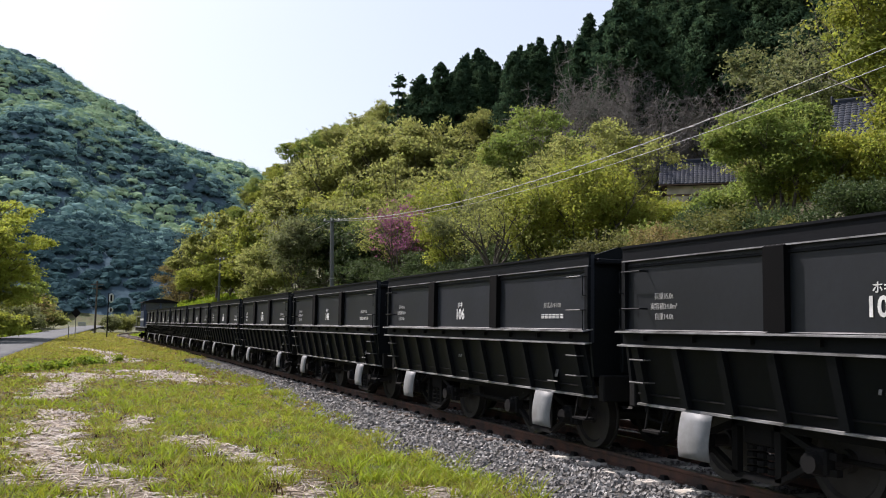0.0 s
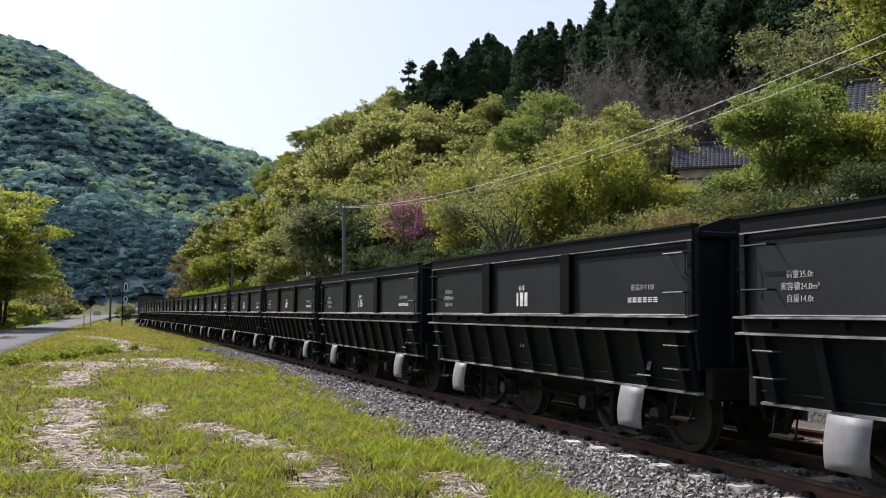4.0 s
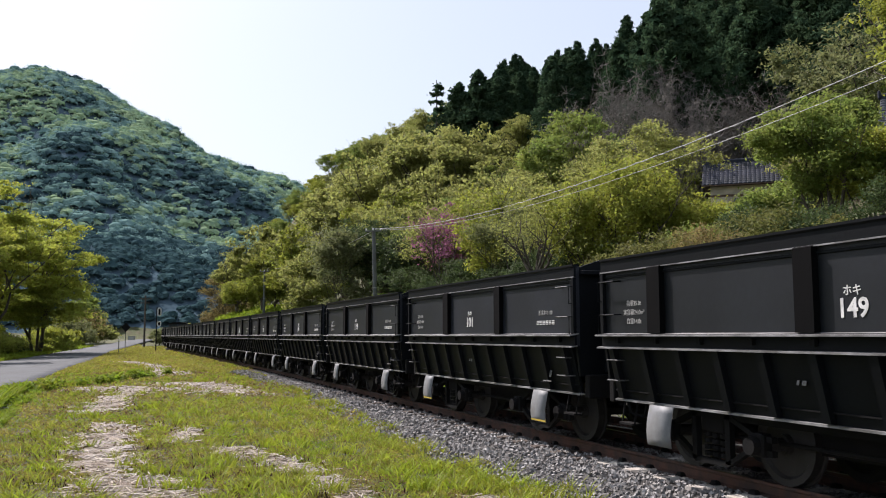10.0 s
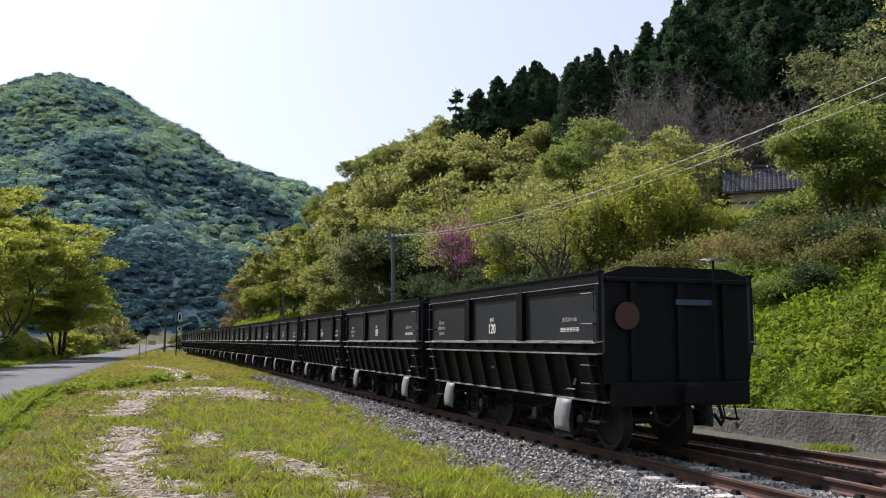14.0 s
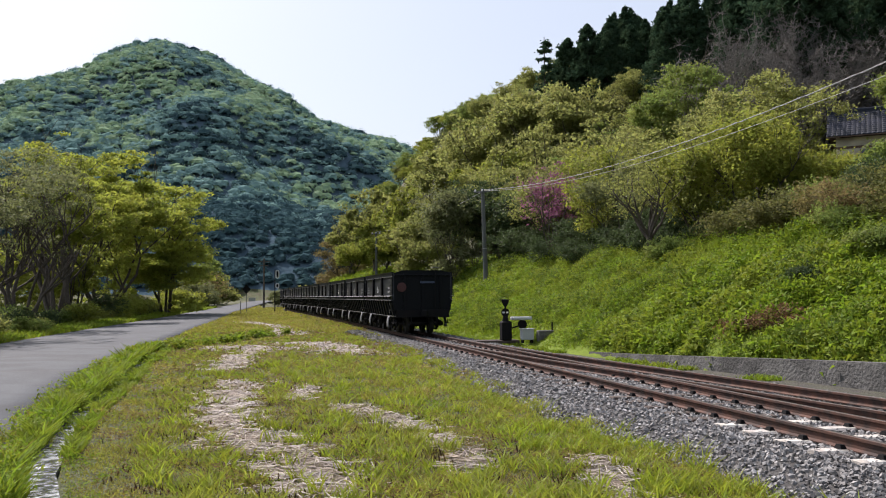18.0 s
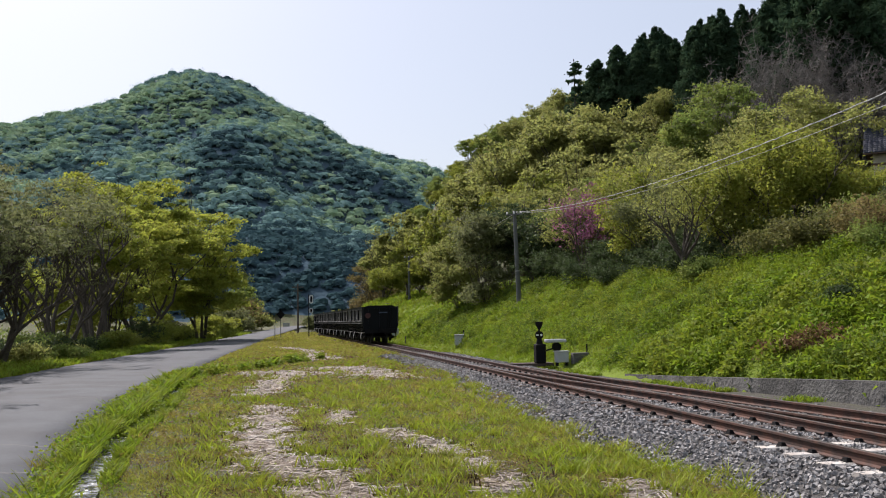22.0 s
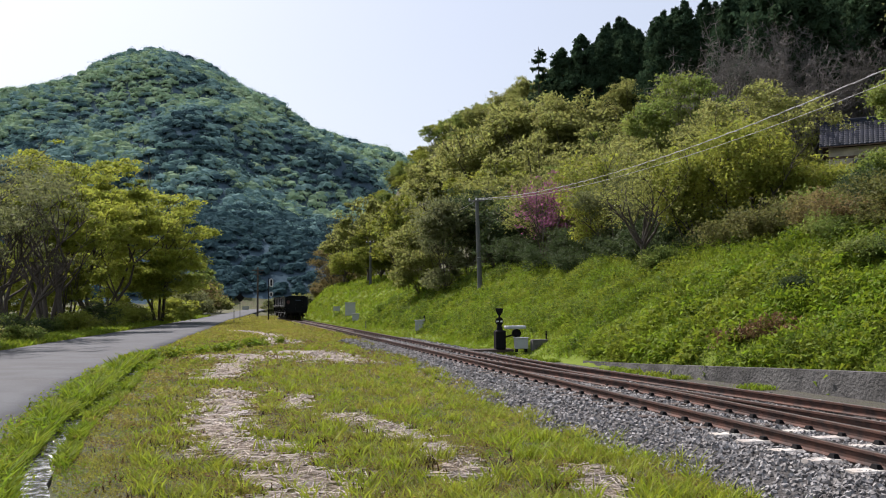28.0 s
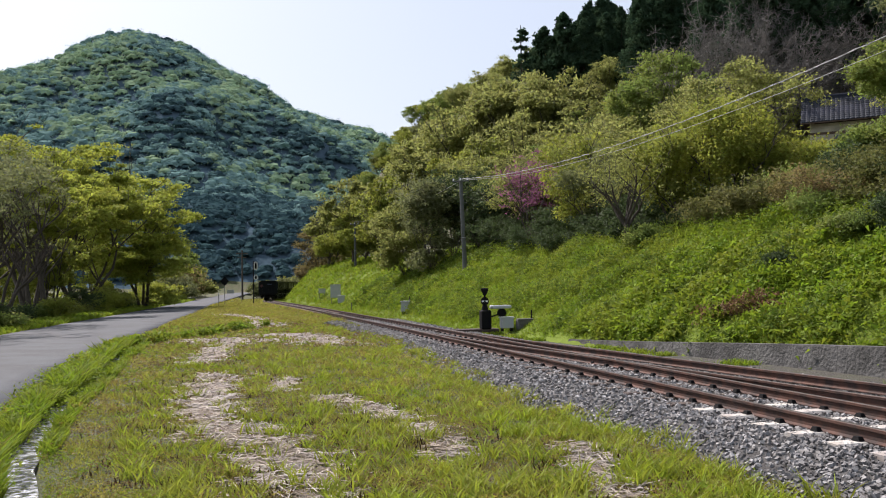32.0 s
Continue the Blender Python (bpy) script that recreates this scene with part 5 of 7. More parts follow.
special("tree", -3.4, 47, 6.0, 2.8, 3600, 0.18, "leaf_olive", "olive tree on the terrace", group=BANK)
special("tree", -8.5, 49, 7.6, 3.0, 4200, 0.18, "leaf_olive", "olive tree on the terrace", group=BANK)
special("tree", -6.4, 58, 10.6, 3.8, 6000, 0.22, "leaf_fresh", "tall fresh green tree on the terrace", group=BANK, trunk_r=0.18)
special("tree", -2.2, 60, 8.6, 3.4, 5000, 0.22, "leaf_olive", "olive tree on the terrace", group=BANK, trunk_r=0.16)
special("tree", -10.2, 60, 7.6, 3.2, 4600, 0.22, "leaf_yellow", "yellow-green tree on the terrace", group=BANK, trunk_r=0.16)
special("tree", 5.0, 72, 8.0, 3.4, 4600, 0.24, "leaf_olive", "olive tree on the terrace", group=BANK, trunk_r=0.16)
special("tree", 12.0, 92, 9.0, 4.0, 3600, 0.34, "leaf_yellow", "broad yellow-green tree at the foot of the hill", group=BANK, trunk_r=0.18)
special("tree", 14.0, 104, 10.5, 4.4, 3800, 0.36, "leaf_olive", "broad olive-green tree at the foot of the hill", group=BANK, trunk_r=0.18)
special("tree", 15.6, 118, 9.0, 4.0, 3400, 0.36, "leaf_olive", "broad olive tree at the foot of the hill", group=BANK, trunk_r=0.18)
# bushes added and coloured dark as shade behind the small trees of the bank
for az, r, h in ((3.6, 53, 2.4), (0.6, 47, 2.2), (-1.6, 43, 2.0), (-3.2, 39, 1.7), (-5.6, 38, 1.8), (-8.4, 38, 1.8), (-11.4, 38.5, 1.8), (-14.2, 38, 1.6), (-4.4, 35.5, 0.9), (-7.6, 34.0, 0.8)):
    special("bush", az, r, h, h * 1.1, 2600, 0.13, "leaf_dark", "added evergreen bush coloured dark as shade on the bank", "bush", stems=6, lobes=12, fork=0.04, trunk_r=0.04, group="bushes on the bank", clump=0.6)
# lone pine on the skyline
def lone_pine(height):
    """Thin trunk with whorls of short level boughs, open between them."""
    rng = np.random.default_rng(77)
    bm = bmesh.new()
    rod(bm, (0, 0, -0.4), (0, 0, height), 0.24, 0.04, 8, caps=False)
    pts = []
    z = height * 0.3
    while z < height - 0.2:
        near_top = (height - z) / height
        for a in rng.uniform(0, 6.28, 5):
            r = (0.5 + 4.2 * near_top) * rng.uniform(0.55, 1.1)
            r = min(r, 2.1)
            e = Vector((math.cos(a) * r, math.sin(a) * r, z + rng.uniform(-0.15, 0.25)))
            rod(bm, (0, 0, z), e, 0.05, 0.015, 4, caps=False)
            t = rng.uniform(0.45, 1.05, 26)[:, None]
            pts.append(np.array([[0, 0, z]]) * (1 - t) + np.array([tuple(e)]) * t + rng.normal(size=(26, 3)) * [[0.2, 0.2, 0.09]])
        z += rng.uniform(0.75, 1.15)
    V, F = quads(np.vstack(pts), 0.26, rng, up=0.4, aspect=1.8)
    return bm_mesh("trunk", bm, M["bark"], True), mesh_from("crown", V, F, M["leaf_cedar"])


px, py = polar(2.65, 104)
plant("pine", lone_pine(32.8 - float(ground_z(px, py))), px, py, 0.0, 1.0, "lone dark pine standing over the ridge", "pine", "")
# tall trees beside the road, mostly out of view, added to shade the lane
special("tree", 45.5, 33, 9.4, 4.0, 5600, 0.17, "leaf_pale", PALE, bark="bark", group=LEFT, stems=6, lobes=26, trunk_r=0.19, fork=0.36, clump=0.7, flat=0.35, n_limb=8, deep=3)
special("tree", 50.0, 27, 10.0, 4.8, 6500, 0.17, "leaf_fresh", "broad roadside tree with layered fresh green leaf", group=LEFT, stems=5, lobes=22, trunk_r=0.17, fork=0.2, clump=0.8, n_limb=8)
special("tree", 40.0, 37, 9.4, 4.3, 6000, 0.17, "leaf_pale", PALE, bark="bark", group=LEFT, stems=6, lobes=26, trunk_r=0.2, fork=0.36, clump=0.7, flat=0.35, n_limb=8, deep=3)
special("tree", 49.0, 28, 9.8, 4.2, 5600, 0.17, "leaf_pale", PALE, bark="bark", group=LEFT, stems=6, lobes=26, trunk_r=0.2, fork=0.36, clump=0.7, flat=0.35, n_limb=8, deep=3)
# woods round the foot of the lone pine, and the first cedars beside it
for az, r, el, key in ((2.0, 96, 14.3, "olive"), (3.3, 97, 13.9, "olive"), (4.6, 98, 13.2, "olive"), (5.9, 100, 12.5, "olive"), (7.2, 104, 11.5, "olive"), (1.2, 92, 13.6, "olive"), (8.6, 108, 10.6, "olive"), (3.0, 84, 11.6, "olive"), (5.2, 86, 10.6, "yellow"), (6.8, 84, 9.2, "olive")):
    qx, qy = polar(az, r)
    put_kind(key, qx, qy, (1.57 + r * math.tan(radians(el)) - float(ground_z(qx, qy))) / 8.6, spread=False)
for az, r, el in ((1.7, 108, 15.2), (1.1, 106, 16.4), (0.5, 107, 15.8), (-0.2, 105, 17.2), (-0.9, 106, 16.6)):
    qx, qy = polar(az, r)
    plant("cedar", CEDARS[0], qx, qy, az, (1.57 + r * math.tan(radians(el)) - float(ground_z(qx, qy))) / 14, "tall dark green conical cedar on the hilltop", "cedar", "cedars on the hill")
# dark brush and a bare brown hollow low on the bank
for az, r, h, key, lab in ((-13.6, 24.4, 0.4, "leaf_dark", "dark green "), (-17.0, 24.8, 0.7, "leaf_fresh", "fresh green "), (-20.0, 23.8, 0.9, "leaf_dark", "dark green "), (-22.5, 24.5, 1.2, "leaf_scrub", "olive "), (-18.5, 26.5, 1.1, "leaf_scrub", "olive "), (-15.4, 27.2, 0.9, "leaf_fresh", "fresh green "), (-5.0, 33.0, 0.8, "leaf_fresh", "fresh green "), (0.6, 42.0, 1.2, "leaf_dark", "dark green "), (2.4, 46.0, 1.6, "leaf_dark", "dark green ")):
    special("bush", az, r, h, h * 1.15, 2200, 0.10, key, lab + SPRAWL, "bush", stems=5, lobes=10, fork=0.04, trunk_r=0.03, group="bushes on the bank", clump=0.5)
# leafless trees below the cedars
for az, r, el in ((-8.8, 69, 15.0), (-10.4, 70, 15.9), (-12.0, 70, 16.2), (-13.6, 71, 16.0), (-15.2, 72, 15.6), (-17.0, 72, 15.2), (-12.8, 66, 14.4), (-9.6, 66, 15.2), (-11.2, 65, 14.9), (-14.4, 66, 14.8), (-16.0, 66, 14.6), (-18.0, 67, 14.6), (-10.4, 62, 13.6)):
    qx, qy = polar(az, r)
    plant("bare_tree", BARE[int(g.integers(0, 2))], qx, qy, float(g.uniform(0, 6.28)), (1.57 + r * math.tan(radians(el)) - float(ground_z(qx, qy))) / 8.0, "leafless grey-brown tree below the cedars", "tree", "bare trees on the hill")
# greenery behind and between the houses
for az, r, h, key in ((-19.5, 67, 6.5, "fresh"), (-21.5, 56, 7.5, "olive"), (-19.5, 70, 8.0, "olive"), (-24.2, 60, 14.0, "pale"), (-27.0, 62, 8.0, "olive"), (-31.0, 58, 8.0, "fresh"), (-13.5, 66, 6.0, "olive"), (-16.5, 72, 7.0, "olive")):
    put_kind(key, *polar(az, r), h / 8.5, group="trees round the houses")


# withered brush on the mown bank
for az, r, h in ((-9.04, 23.4, 0.50), (-10.54, 22.9, 0.60), (-12.34, 22.7, 0.50)):
    special("bush", az, r, h, 0.75, 420, 0.09, "withered", "low dark tangle of withered brush on the bank", "bush", stems=9, lobes=8, fork=0.02, trunk_r=0.02, group="withered brush", clump=0.4, bare=0.3)


def build_stream():
    ys_ = np.arange(20, 110, 2.0)
    xl_, xr_ = road_edges(ys_)
    W = np.stack([np.stack([xl_ - 22 + 0.8 * rough(ys_, ys_, 9, 2), ys_, ys_ * 0 - 1.55], -1), np.stack([xl_ - 9.5 + 0.8 * rough(ys_, ys_, 7, 5), ys_, ys_ * 0 - 1.55], -1)], 1).reshape(-1, 3)
    a = np.arange(len(W)).reshape(-1, 2)
    tagged(new("stream", mesh_from("stream", W, np.stack([a[:-1, 0], a[:-1, 1], a[1:, 1], a[1:, 0]], -1), M["water"], True)), "shallow stream with painted white glitter beyond the roadside trees", "stream", kind="structure")
    rng = np.random.default_rng(91)
    n = 2600
    y = rng.uniform(26, 100, n)
    x = road_edges(y)[0] - 8 - rng.uniform(0, 15, n)
    base = np.array([(i, j, k) for i in (-1, 1) for j in (-1, 1) for k in (-1, 1)], float)
    J = base[None] * rng.uniform(0.5, 1.1, (n, 8, 3)) * rng.uniform(0.08, 0.4, n)[:, None, None] * np.array([1.2, 1.2, 0.7])
    V = J + np.stack([x, y, ground_z(x, y) + 0.15], -1)[:, None]
    bf = np.array([(0, 1, 3, 2), (4, 6, 7, 5), (0, 4, 5, 1), (2, 3, 7, 6), (0, 2, 6, 4), (1, 5, 7, 3)])
    F = bf[None] + (np.arange(n) * 8)[:, None, None]
    tagged(new("stream_stones", mesh_from("stream_stones", V.reshape(-1, 3), F.reshape(-1, 4), M["riverstone"])), "pale boulders and stones in the stream bed", "stones", kind="stuff")


build_stream()


# ---- far wooded mountain: crowns too many to count ----
def far_forest():
    rng = np.random.default_rng(21)
    n = 15500
    az = rng.uniform(2, 47, n)
    r = rng.uniform(215 ** 1.6, 880 ** 1.6, n) ** (1 / 1.6)
    x, y = -np.sin(np.radians(az)) * r, np.cos(np.radians(az)) * r
    z = ground_z(x, y)
    crest = np.interp(x, [-760, -520, -352, -240, -187, -40], [400, 540, 662, 800, 880, 1010])
    ok = (z > 4.0) & ~((az < 13) & (r < 330)) & (y < crest + 25)
    x, y, z, r = x[ok], y[ok], z[ok], r[ok]
    n = len(x)
    size = (2.9 + 3.6 * rng.random(n) ** 1.5) * np.clip(r / 480, 0.42, 1)
    # near trees darker, far and high ones paler, imitating haze by colour
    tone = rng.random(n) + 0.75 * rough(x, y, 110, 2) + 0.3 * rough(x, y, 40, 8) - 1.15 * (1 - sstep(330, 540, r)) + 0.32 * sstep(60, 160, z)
    bm = bmesh.new()
    bmesh.ops.create_icosphere(bm, subdivisions=2, radius=1.0)
    bm.verts.ensure_lookup_table()
    ball_v = np.array([tuple(q.co) for q in bm.verts])
    ball_f = np.array([[q.index for q in f.verts] for f in bm.faces if min(q.co.z for q in f.verts) > -0.5])
    bm.free()
    k = 72
    o = rng.normal(size=(n, k, 3))
    o[:, :, 2] = np.abs(o[:, :, 2]) - 0.25
    o /= np.linalg.norm(o, axis=2)[:, :, None]
    o *= rng.uniform(0.66, 1.08, (n, k, 1)) * (1 + 0.22 * np.sin(5 * o[:, :, :1] + 3 * o[:, :, 1:2] + rng.uniform(0, 6.28, (n, 1, 1))))
    P = np.stack([x, y, z + size * 0.1], -1)[:, None] + o * size[:, None, None] * np.array([1.06, 1.06, 0.76])
    for lo, hi, mat, lab in ((-9, 0.2, "far_dark", "far mountain trees coloured dark and bluish for haze"), (0.2, 0.8, "far_mid", "green far mountain trees with haze put into their colour"), (0.8, 9, "far_light", "pale far mountain trees with haze put into their colour")):
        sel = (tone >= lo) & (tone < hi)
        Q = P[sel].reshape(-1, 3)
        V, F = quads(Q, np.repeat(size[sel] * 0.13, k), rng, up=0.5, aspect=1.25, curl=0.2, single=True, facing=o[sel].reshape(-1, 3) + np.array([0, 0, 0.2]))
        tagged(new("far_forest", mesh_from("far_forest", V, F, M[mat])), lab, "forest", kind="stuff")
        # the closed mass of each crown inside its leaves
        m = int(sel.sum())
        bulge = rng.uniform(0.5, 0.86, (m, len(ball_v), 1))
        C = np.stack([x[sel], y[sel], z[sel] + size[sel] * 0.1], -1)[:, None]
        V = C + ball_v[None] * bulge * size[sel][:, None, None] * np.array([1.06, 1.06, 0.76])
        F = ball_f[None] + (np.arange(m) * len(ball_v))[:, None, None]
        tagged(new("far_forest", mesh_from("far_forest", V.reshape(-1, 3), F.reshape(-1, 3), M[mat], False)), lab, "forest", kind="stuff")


far_forest()


# ---- grass, straw and stones ----
STRAW = [([(-7.2, 17.2), (-6.0, 13.8), (-4.8, 11.2), (-3.5, 9.7), (-2.8, 8.5), (-2.2, 7.2), (-1.9, 6.0)], 0.5), ([(-3.7, 13.5), (-3.0, 12.9), (-2.3, 11.8)], 0.32), ([(-1.9, 10.8), (-1.5, 10.0), (-1.2, 9.2)], 0.24),
         ([(-12.4, 29.2), (-10.6, 28.6)], 1.1), ([(-11.2, 32.0), (-9.4, 31.0), (-7.6, 27.2)], 0.9), ([(-11.2, 28.0), (-8.9, 20.2)], 0.45), ([(-24, 59), (-18.5, 50), (-14.5, 40)], 1.2), ([(-5.6, 16.9), (-5.0, 14.4)], 0.2), ([(0.1, 9.4), (0.5, 7.2)], 0.22)]


def line_distance(x, y, pts):
    d = np.full(np.shape(x), 1e9)
    for (x0, y0), (x1, y1) in zip(pts[:-1], pts[1:]):
        ex, ey = x1 - x0, y1 - y0
        t = np.clip(((x - x0) * ex + (y - y0) * ey) / (ex * ex + ey * ey), 0, 1)
        d = np.minimum(d, np.hypot(x - x0 - t * ex, y - y0 - t * ey))
    return d


def straw_gaps(x, y):
    return 0.75 * rough(x, y, 1.5, 2) + 0.9 * rough(x, y, 0.6, 6) + 0.5 * rough(x, y, 0.22, 10) - 0.12


def in_straw(x, y, grow=1.0):
    m = np.zeros(np.shape(x), bool)
    wob = straw_gaps(x, y)
    for pts, w in STRAW:
        m |= line_distance(x, y, pts) < w * grow * (0.95 + wob)
    return m


def cover_z(x, y):
    """Height of the ground or of the ballast's shoulder."""
    u, v, w = uv_of(x, y)
    shoulder = np.interp(w, [-2.6, -2.1, -1.55, -1.4], [-0.42, -0.27, -0.195, -0.195])
    shoulder = np.where(u < 37, shoulder, np.interp(w, [-1.6, -1.25], [-0.42, -0.2]))
    return np.where((w > -2.6) & (w < -0.8), np.maximum(ground_z(x, y), shoulder), ground_z(x, y))


def blades(x, y, height, width, lean, rng, zoff=-0.02):
    """Bent blades of grass: two faces each."""
    n = len(x)
    z = cover_z(x, y) + zoff
    a = rng.uniform(0, 6.28, n)
    cx, cy = np.cos(a) * width / 2, np.sin(a) * width / 2
    b = rng.uniform(0, 6.28, n)
    lx, ly = np.cos(b) * lean, np.sin(b) * lean
    p0 = np.stack([x - cx, y - cy, z], -1)
    p1 = np.stack([x + cx, y + cy, z], -1)
    p2 = np.stack([x + cx * 0.8 + lx * 0.4, y + cy * 0.8 + ly * 0.4, z + height * 0.62], -1)
    p3 = np.stack([x - cx * 0.8 + lx * 0.4, y - cy * 0.8 + ly * 0.4, z + height * 0.62], -1)
    p4 = np.stack([x + lx, y + ly, z + height], -1)
    V = np.stack([p0, p1, p2, p3, p4], 1).reshape(-1, 3)
    i = np.arange(n)[:, None] * 5
    return V, np.vstack([np.hstack([i, i + 1, i + 2]), np.hstack([i, i + 2, i + 3]), np.hstack([i + 3, i + 2, i + 4])])


def meadow_ok(x, y):
    u, v, w = uv_of(x, y)
    xl, xr = road_edges(y)
    edge = -2.2 + 0.6 * sstep(14, 32, u) + 0.6 * sstep(36, 44, u) + 0.22 * rough(x, y, 1.6, 3)
    return (w < edge) & (x > xr + 0.05 + 0.15 * rough(x, y, 1.1, 7))


def scatter(rng, n, r0, r1, az0, az1):
    r = r0 * (r1 / r0) ** rng.random(n)
    a = np.radians(rng.uniform(az0, az1, n))
    return -np.sin(a) * r, np.cos(a) * r, r


def grass():
    rng = np.random.default_rng(31)
    x, y, r = scatter(rng, 400000, 4.2, 70, -34, 42)
    patch = rough(x, y, 2.2, 1) + 0.6 * rough(x, y, 0.8, 5)
    ok = meadow_ok(x, y) & (~in_straw(x, y, 0.95) | (rng.random(len(x)) < 0.16)) & (rng.random(len(x)) < 0.62 + 0.5 * patch)
    ditch = x - np.interp(y, DITCH_Y, DITCH_X)
    ok &= ~(((np.abs(ditch) < 0.15) | ((ditch > 0) & (ditch < 0.32) & (y < 8.8))) & (y < 24) & ((y < 8.8) | (rough(x, y, 1.7, 8) > 0.3)))
    x, y, r, patch, ditch = x[ok], y[ok], r[ok], patch[ok], ditch[ok]
    n = len(x)
    tall = np.clip(0.5 + 0.8 * patch, 0.25, 1.4)
    low = 1 - 0.15 * np.exp(-((ditch - 0.5) / 0.4) ** 2) * (ditch > 0) * (y < 8.6)
    h = (0.03 + 0.085 * tall * rng.random(n)) * low * (1 + 0.01 * r)
    dry = rng.random(n) < np.clip(0.4 - 0.45 * patch + 0.35 * in_straw(x, y, 2.4), 0.04, 0.75)
    for sel, nm, mat, lab in ((~dry, "meadow_grass", "grass", "short fresh green meadow grass"), (dry, "meadow_grass", "drygrass", "short dry brownish meadow grass")):
        V, F = blades(x[sel], y[sel], h[sel], np.maximum(0.006, 0.0009 * r[sel]), h[sel] * 0.9, rng)
        tagged(new(nm, mesh_from(nm, V, F, M[mat])), lab, "grass", kind="stuff")
    # small-leaved weeds hugging the ground
    x, y, r = scatter(rng, 900000, 4.2, 60, -34, 42)
    ditch = x - np.interp(y, DITCH_Y, DITCH_X)
    patch = rough(x, y, 1.7, 4) + 0.6 * rough(x, y, 0.6, 9)
    ok = meadow_ok(x, y) & (~in_straw(x, y, 0.95) | (rng.random(len(x)) < 0.08)) & (np.abs(ditch) > np.where((ditch > 0) & (y < 8.8), 0.26, 0.15)) & (rng.random(len(x)) < 0.5 + 0.6 * patch)
    x, y, r, patch, ditch = x[ok], y[ok], r[ok], patch[ok], ditch[ok]
    low = 1 - 0.15 * np.exp(-((ditch - 0.5) / 0.4) ** 2) * (ditch > 0) * (y < 8.6)
    P = np.stack([x, y, cover_z(x, y) + (0.008 + 0.11 * rng.random(len(x)) ** 1.5 * np.clip(0.5 + patch, 0.1, 1.5)) * low], -1)
    size = np.maximum(0.015, 0.0014 * r)
    red = rng.random(len(x)) < np.where(in_straw(x, y, 2.8), 0.42, 0.05) + 0.22 * np.clip(rough(x, y, 2.6, 9), 0, 1)
    lime = ~red & (rough(x, y, 1.1, 7) + 0.5 * rough(x, y, 0.35, 2) > 0.05)
    for sel, mat, lab in ((red, "withered", "brown withered leaves in the meadow"), (lime, "bankgrass", "bright green small-leaved weeds"), (~red & ~lime, "grass", "olive green small-leaved weeds")):
        V, F = quads(P[sel], size[sel], rng, up=0.4, aspect=2.0, curl=0.3, single=True)
        tagged(new("meadow_weeds", mesh_from("meadow_weeds", V, F, M[mat])), lab, "plants", kind="stuff")
    # grass round the place of the camera
    a, r = rng.uniform(0, 6.2832, 26000), 7.0 * np.sqrt(rng.random(26000))
    x, y = -np.sin(a) * r, np.cos(a) * r
    ok = meadow_ok(x, y) & ((r < 4.3) | (np.abs(np.arctan2(-x, y)) > 0.8))
    h = rng.uniform(0.03, 0.1, ok.sum())
    V, F = blades(x[ok], y[ok], h, 0.008 + 0 * h, h * 0.9, rng)
    tagged(new("meadow_grass", mesh_from("meadow_grass", V, F, M["grass"])), "short fresh green meadow grass", "grass", kind="stuff")
    # meadow grass farther along the lane
    x, y, r = scatter(rng, 60000, 45, 150, 13, 26)
    ok = meadow_ok(x, y) & ~in_straw(x, y, 0.9)
    x, y, r = x[ok], y[ok], r[ok]
    h = rng.uniform(0.08, 0.22, len(x))
    V, F = blades(x, y, h, 0.0013 * r, h * 0.9, rng)
    tagged(new("meadow_grass", mesh_from("meadow_grass", V, F, M["grass"])), "rough green grass farther up the valley", "grass", kind="stuff")
    # tufts of taller broad blades
    cx, cy, cr = scatter(rng, 15000, 4.5, 60, -34, 40)
    ok = meadow_ok(cx, cy) & ~in_straw(cx, cy, 0.9) & (rng.random(len(cx)) < 0.45 + 0.8 * rough(cx, cy, 1.4, 11)) & (np.abs(cx - np.interp(cy, DITCH_Y, DITCH_X) - 0.5) > 0.6)
    cx, cy, cr = cx[ok], cy[ok], cr[ok]
    k = 16
    x = np.repeat(cx, k) + rng.normal(0, 0.05, len(cx) * k)
    y = np.repeat(cy, k) + rng.normal(0, 0.05, len(cx) * k)
    rr = np.repeat(cr, k)
    hh = np.repeat(rng.uniform(0.09, 0.26, len(cx)), k) * rng.uniform(0.5, 1.1, len(x))
    V, F = blades(x, y, hh, np.maximum(0.017, 0.0011 * rr), hh * 0.9, rng)
    tagged(new("grass_tufts", mesh_from("grass_tufts", V, F, M["tuft"])), "taller bright green tufts in the meadow", "grass", kind="stuff")
    # rank tufts along the ditch
    yy = rng.uniform(5, 38, 420)
    xx = np.interp(yy, DITCH_Y, DITCH_X) + -rng.uniform(0.2, 0.8, 420)
    k = 30
    x = np.repeat(xx, k) + rng.normal(0, 0.09, 420 * k)
    y = np.repeat(yy, k) + rng.normal(0, 0.09, 420 * k)
    keep = np.abs(x - np.interp(y, DITCH_Y, DITCH_X)) > np.where(y < 8.2, 0.12, 0.0)
    x, y = x[keep], y[keep]
    hh = rng.uniform(0.08, 0.28, len(x)) * np.clip(0.7 + rough(x, y, 1.3, 4), 0.3, 1.4)
    V, F = blades(x, y, hh, np.maximum(0.016, 0.0012 * np.hypot(x, y)), hh * 0.7, rng)
    tagged(new("ditch_grass", mesh_from("ditch_grass", V, F, M["grass"])), "rank green grass along the ditch", "grass", kind="stuff")
    # grass hanging over both lips of the ditch, with gaps
    yy = rng.uniform(6.2, 27, 12000)
    side = rng.choice([-1, 1], 12000)
    xx = np.interp(yy, DITCH_Y, DITCH_X) + side * rng.uniform(0.15, 0.4, 12000)
    keep = (rough(xx * 0, yy, 2.6, 5) > -0.42) & ((yy > 8.8) | (side < 0))
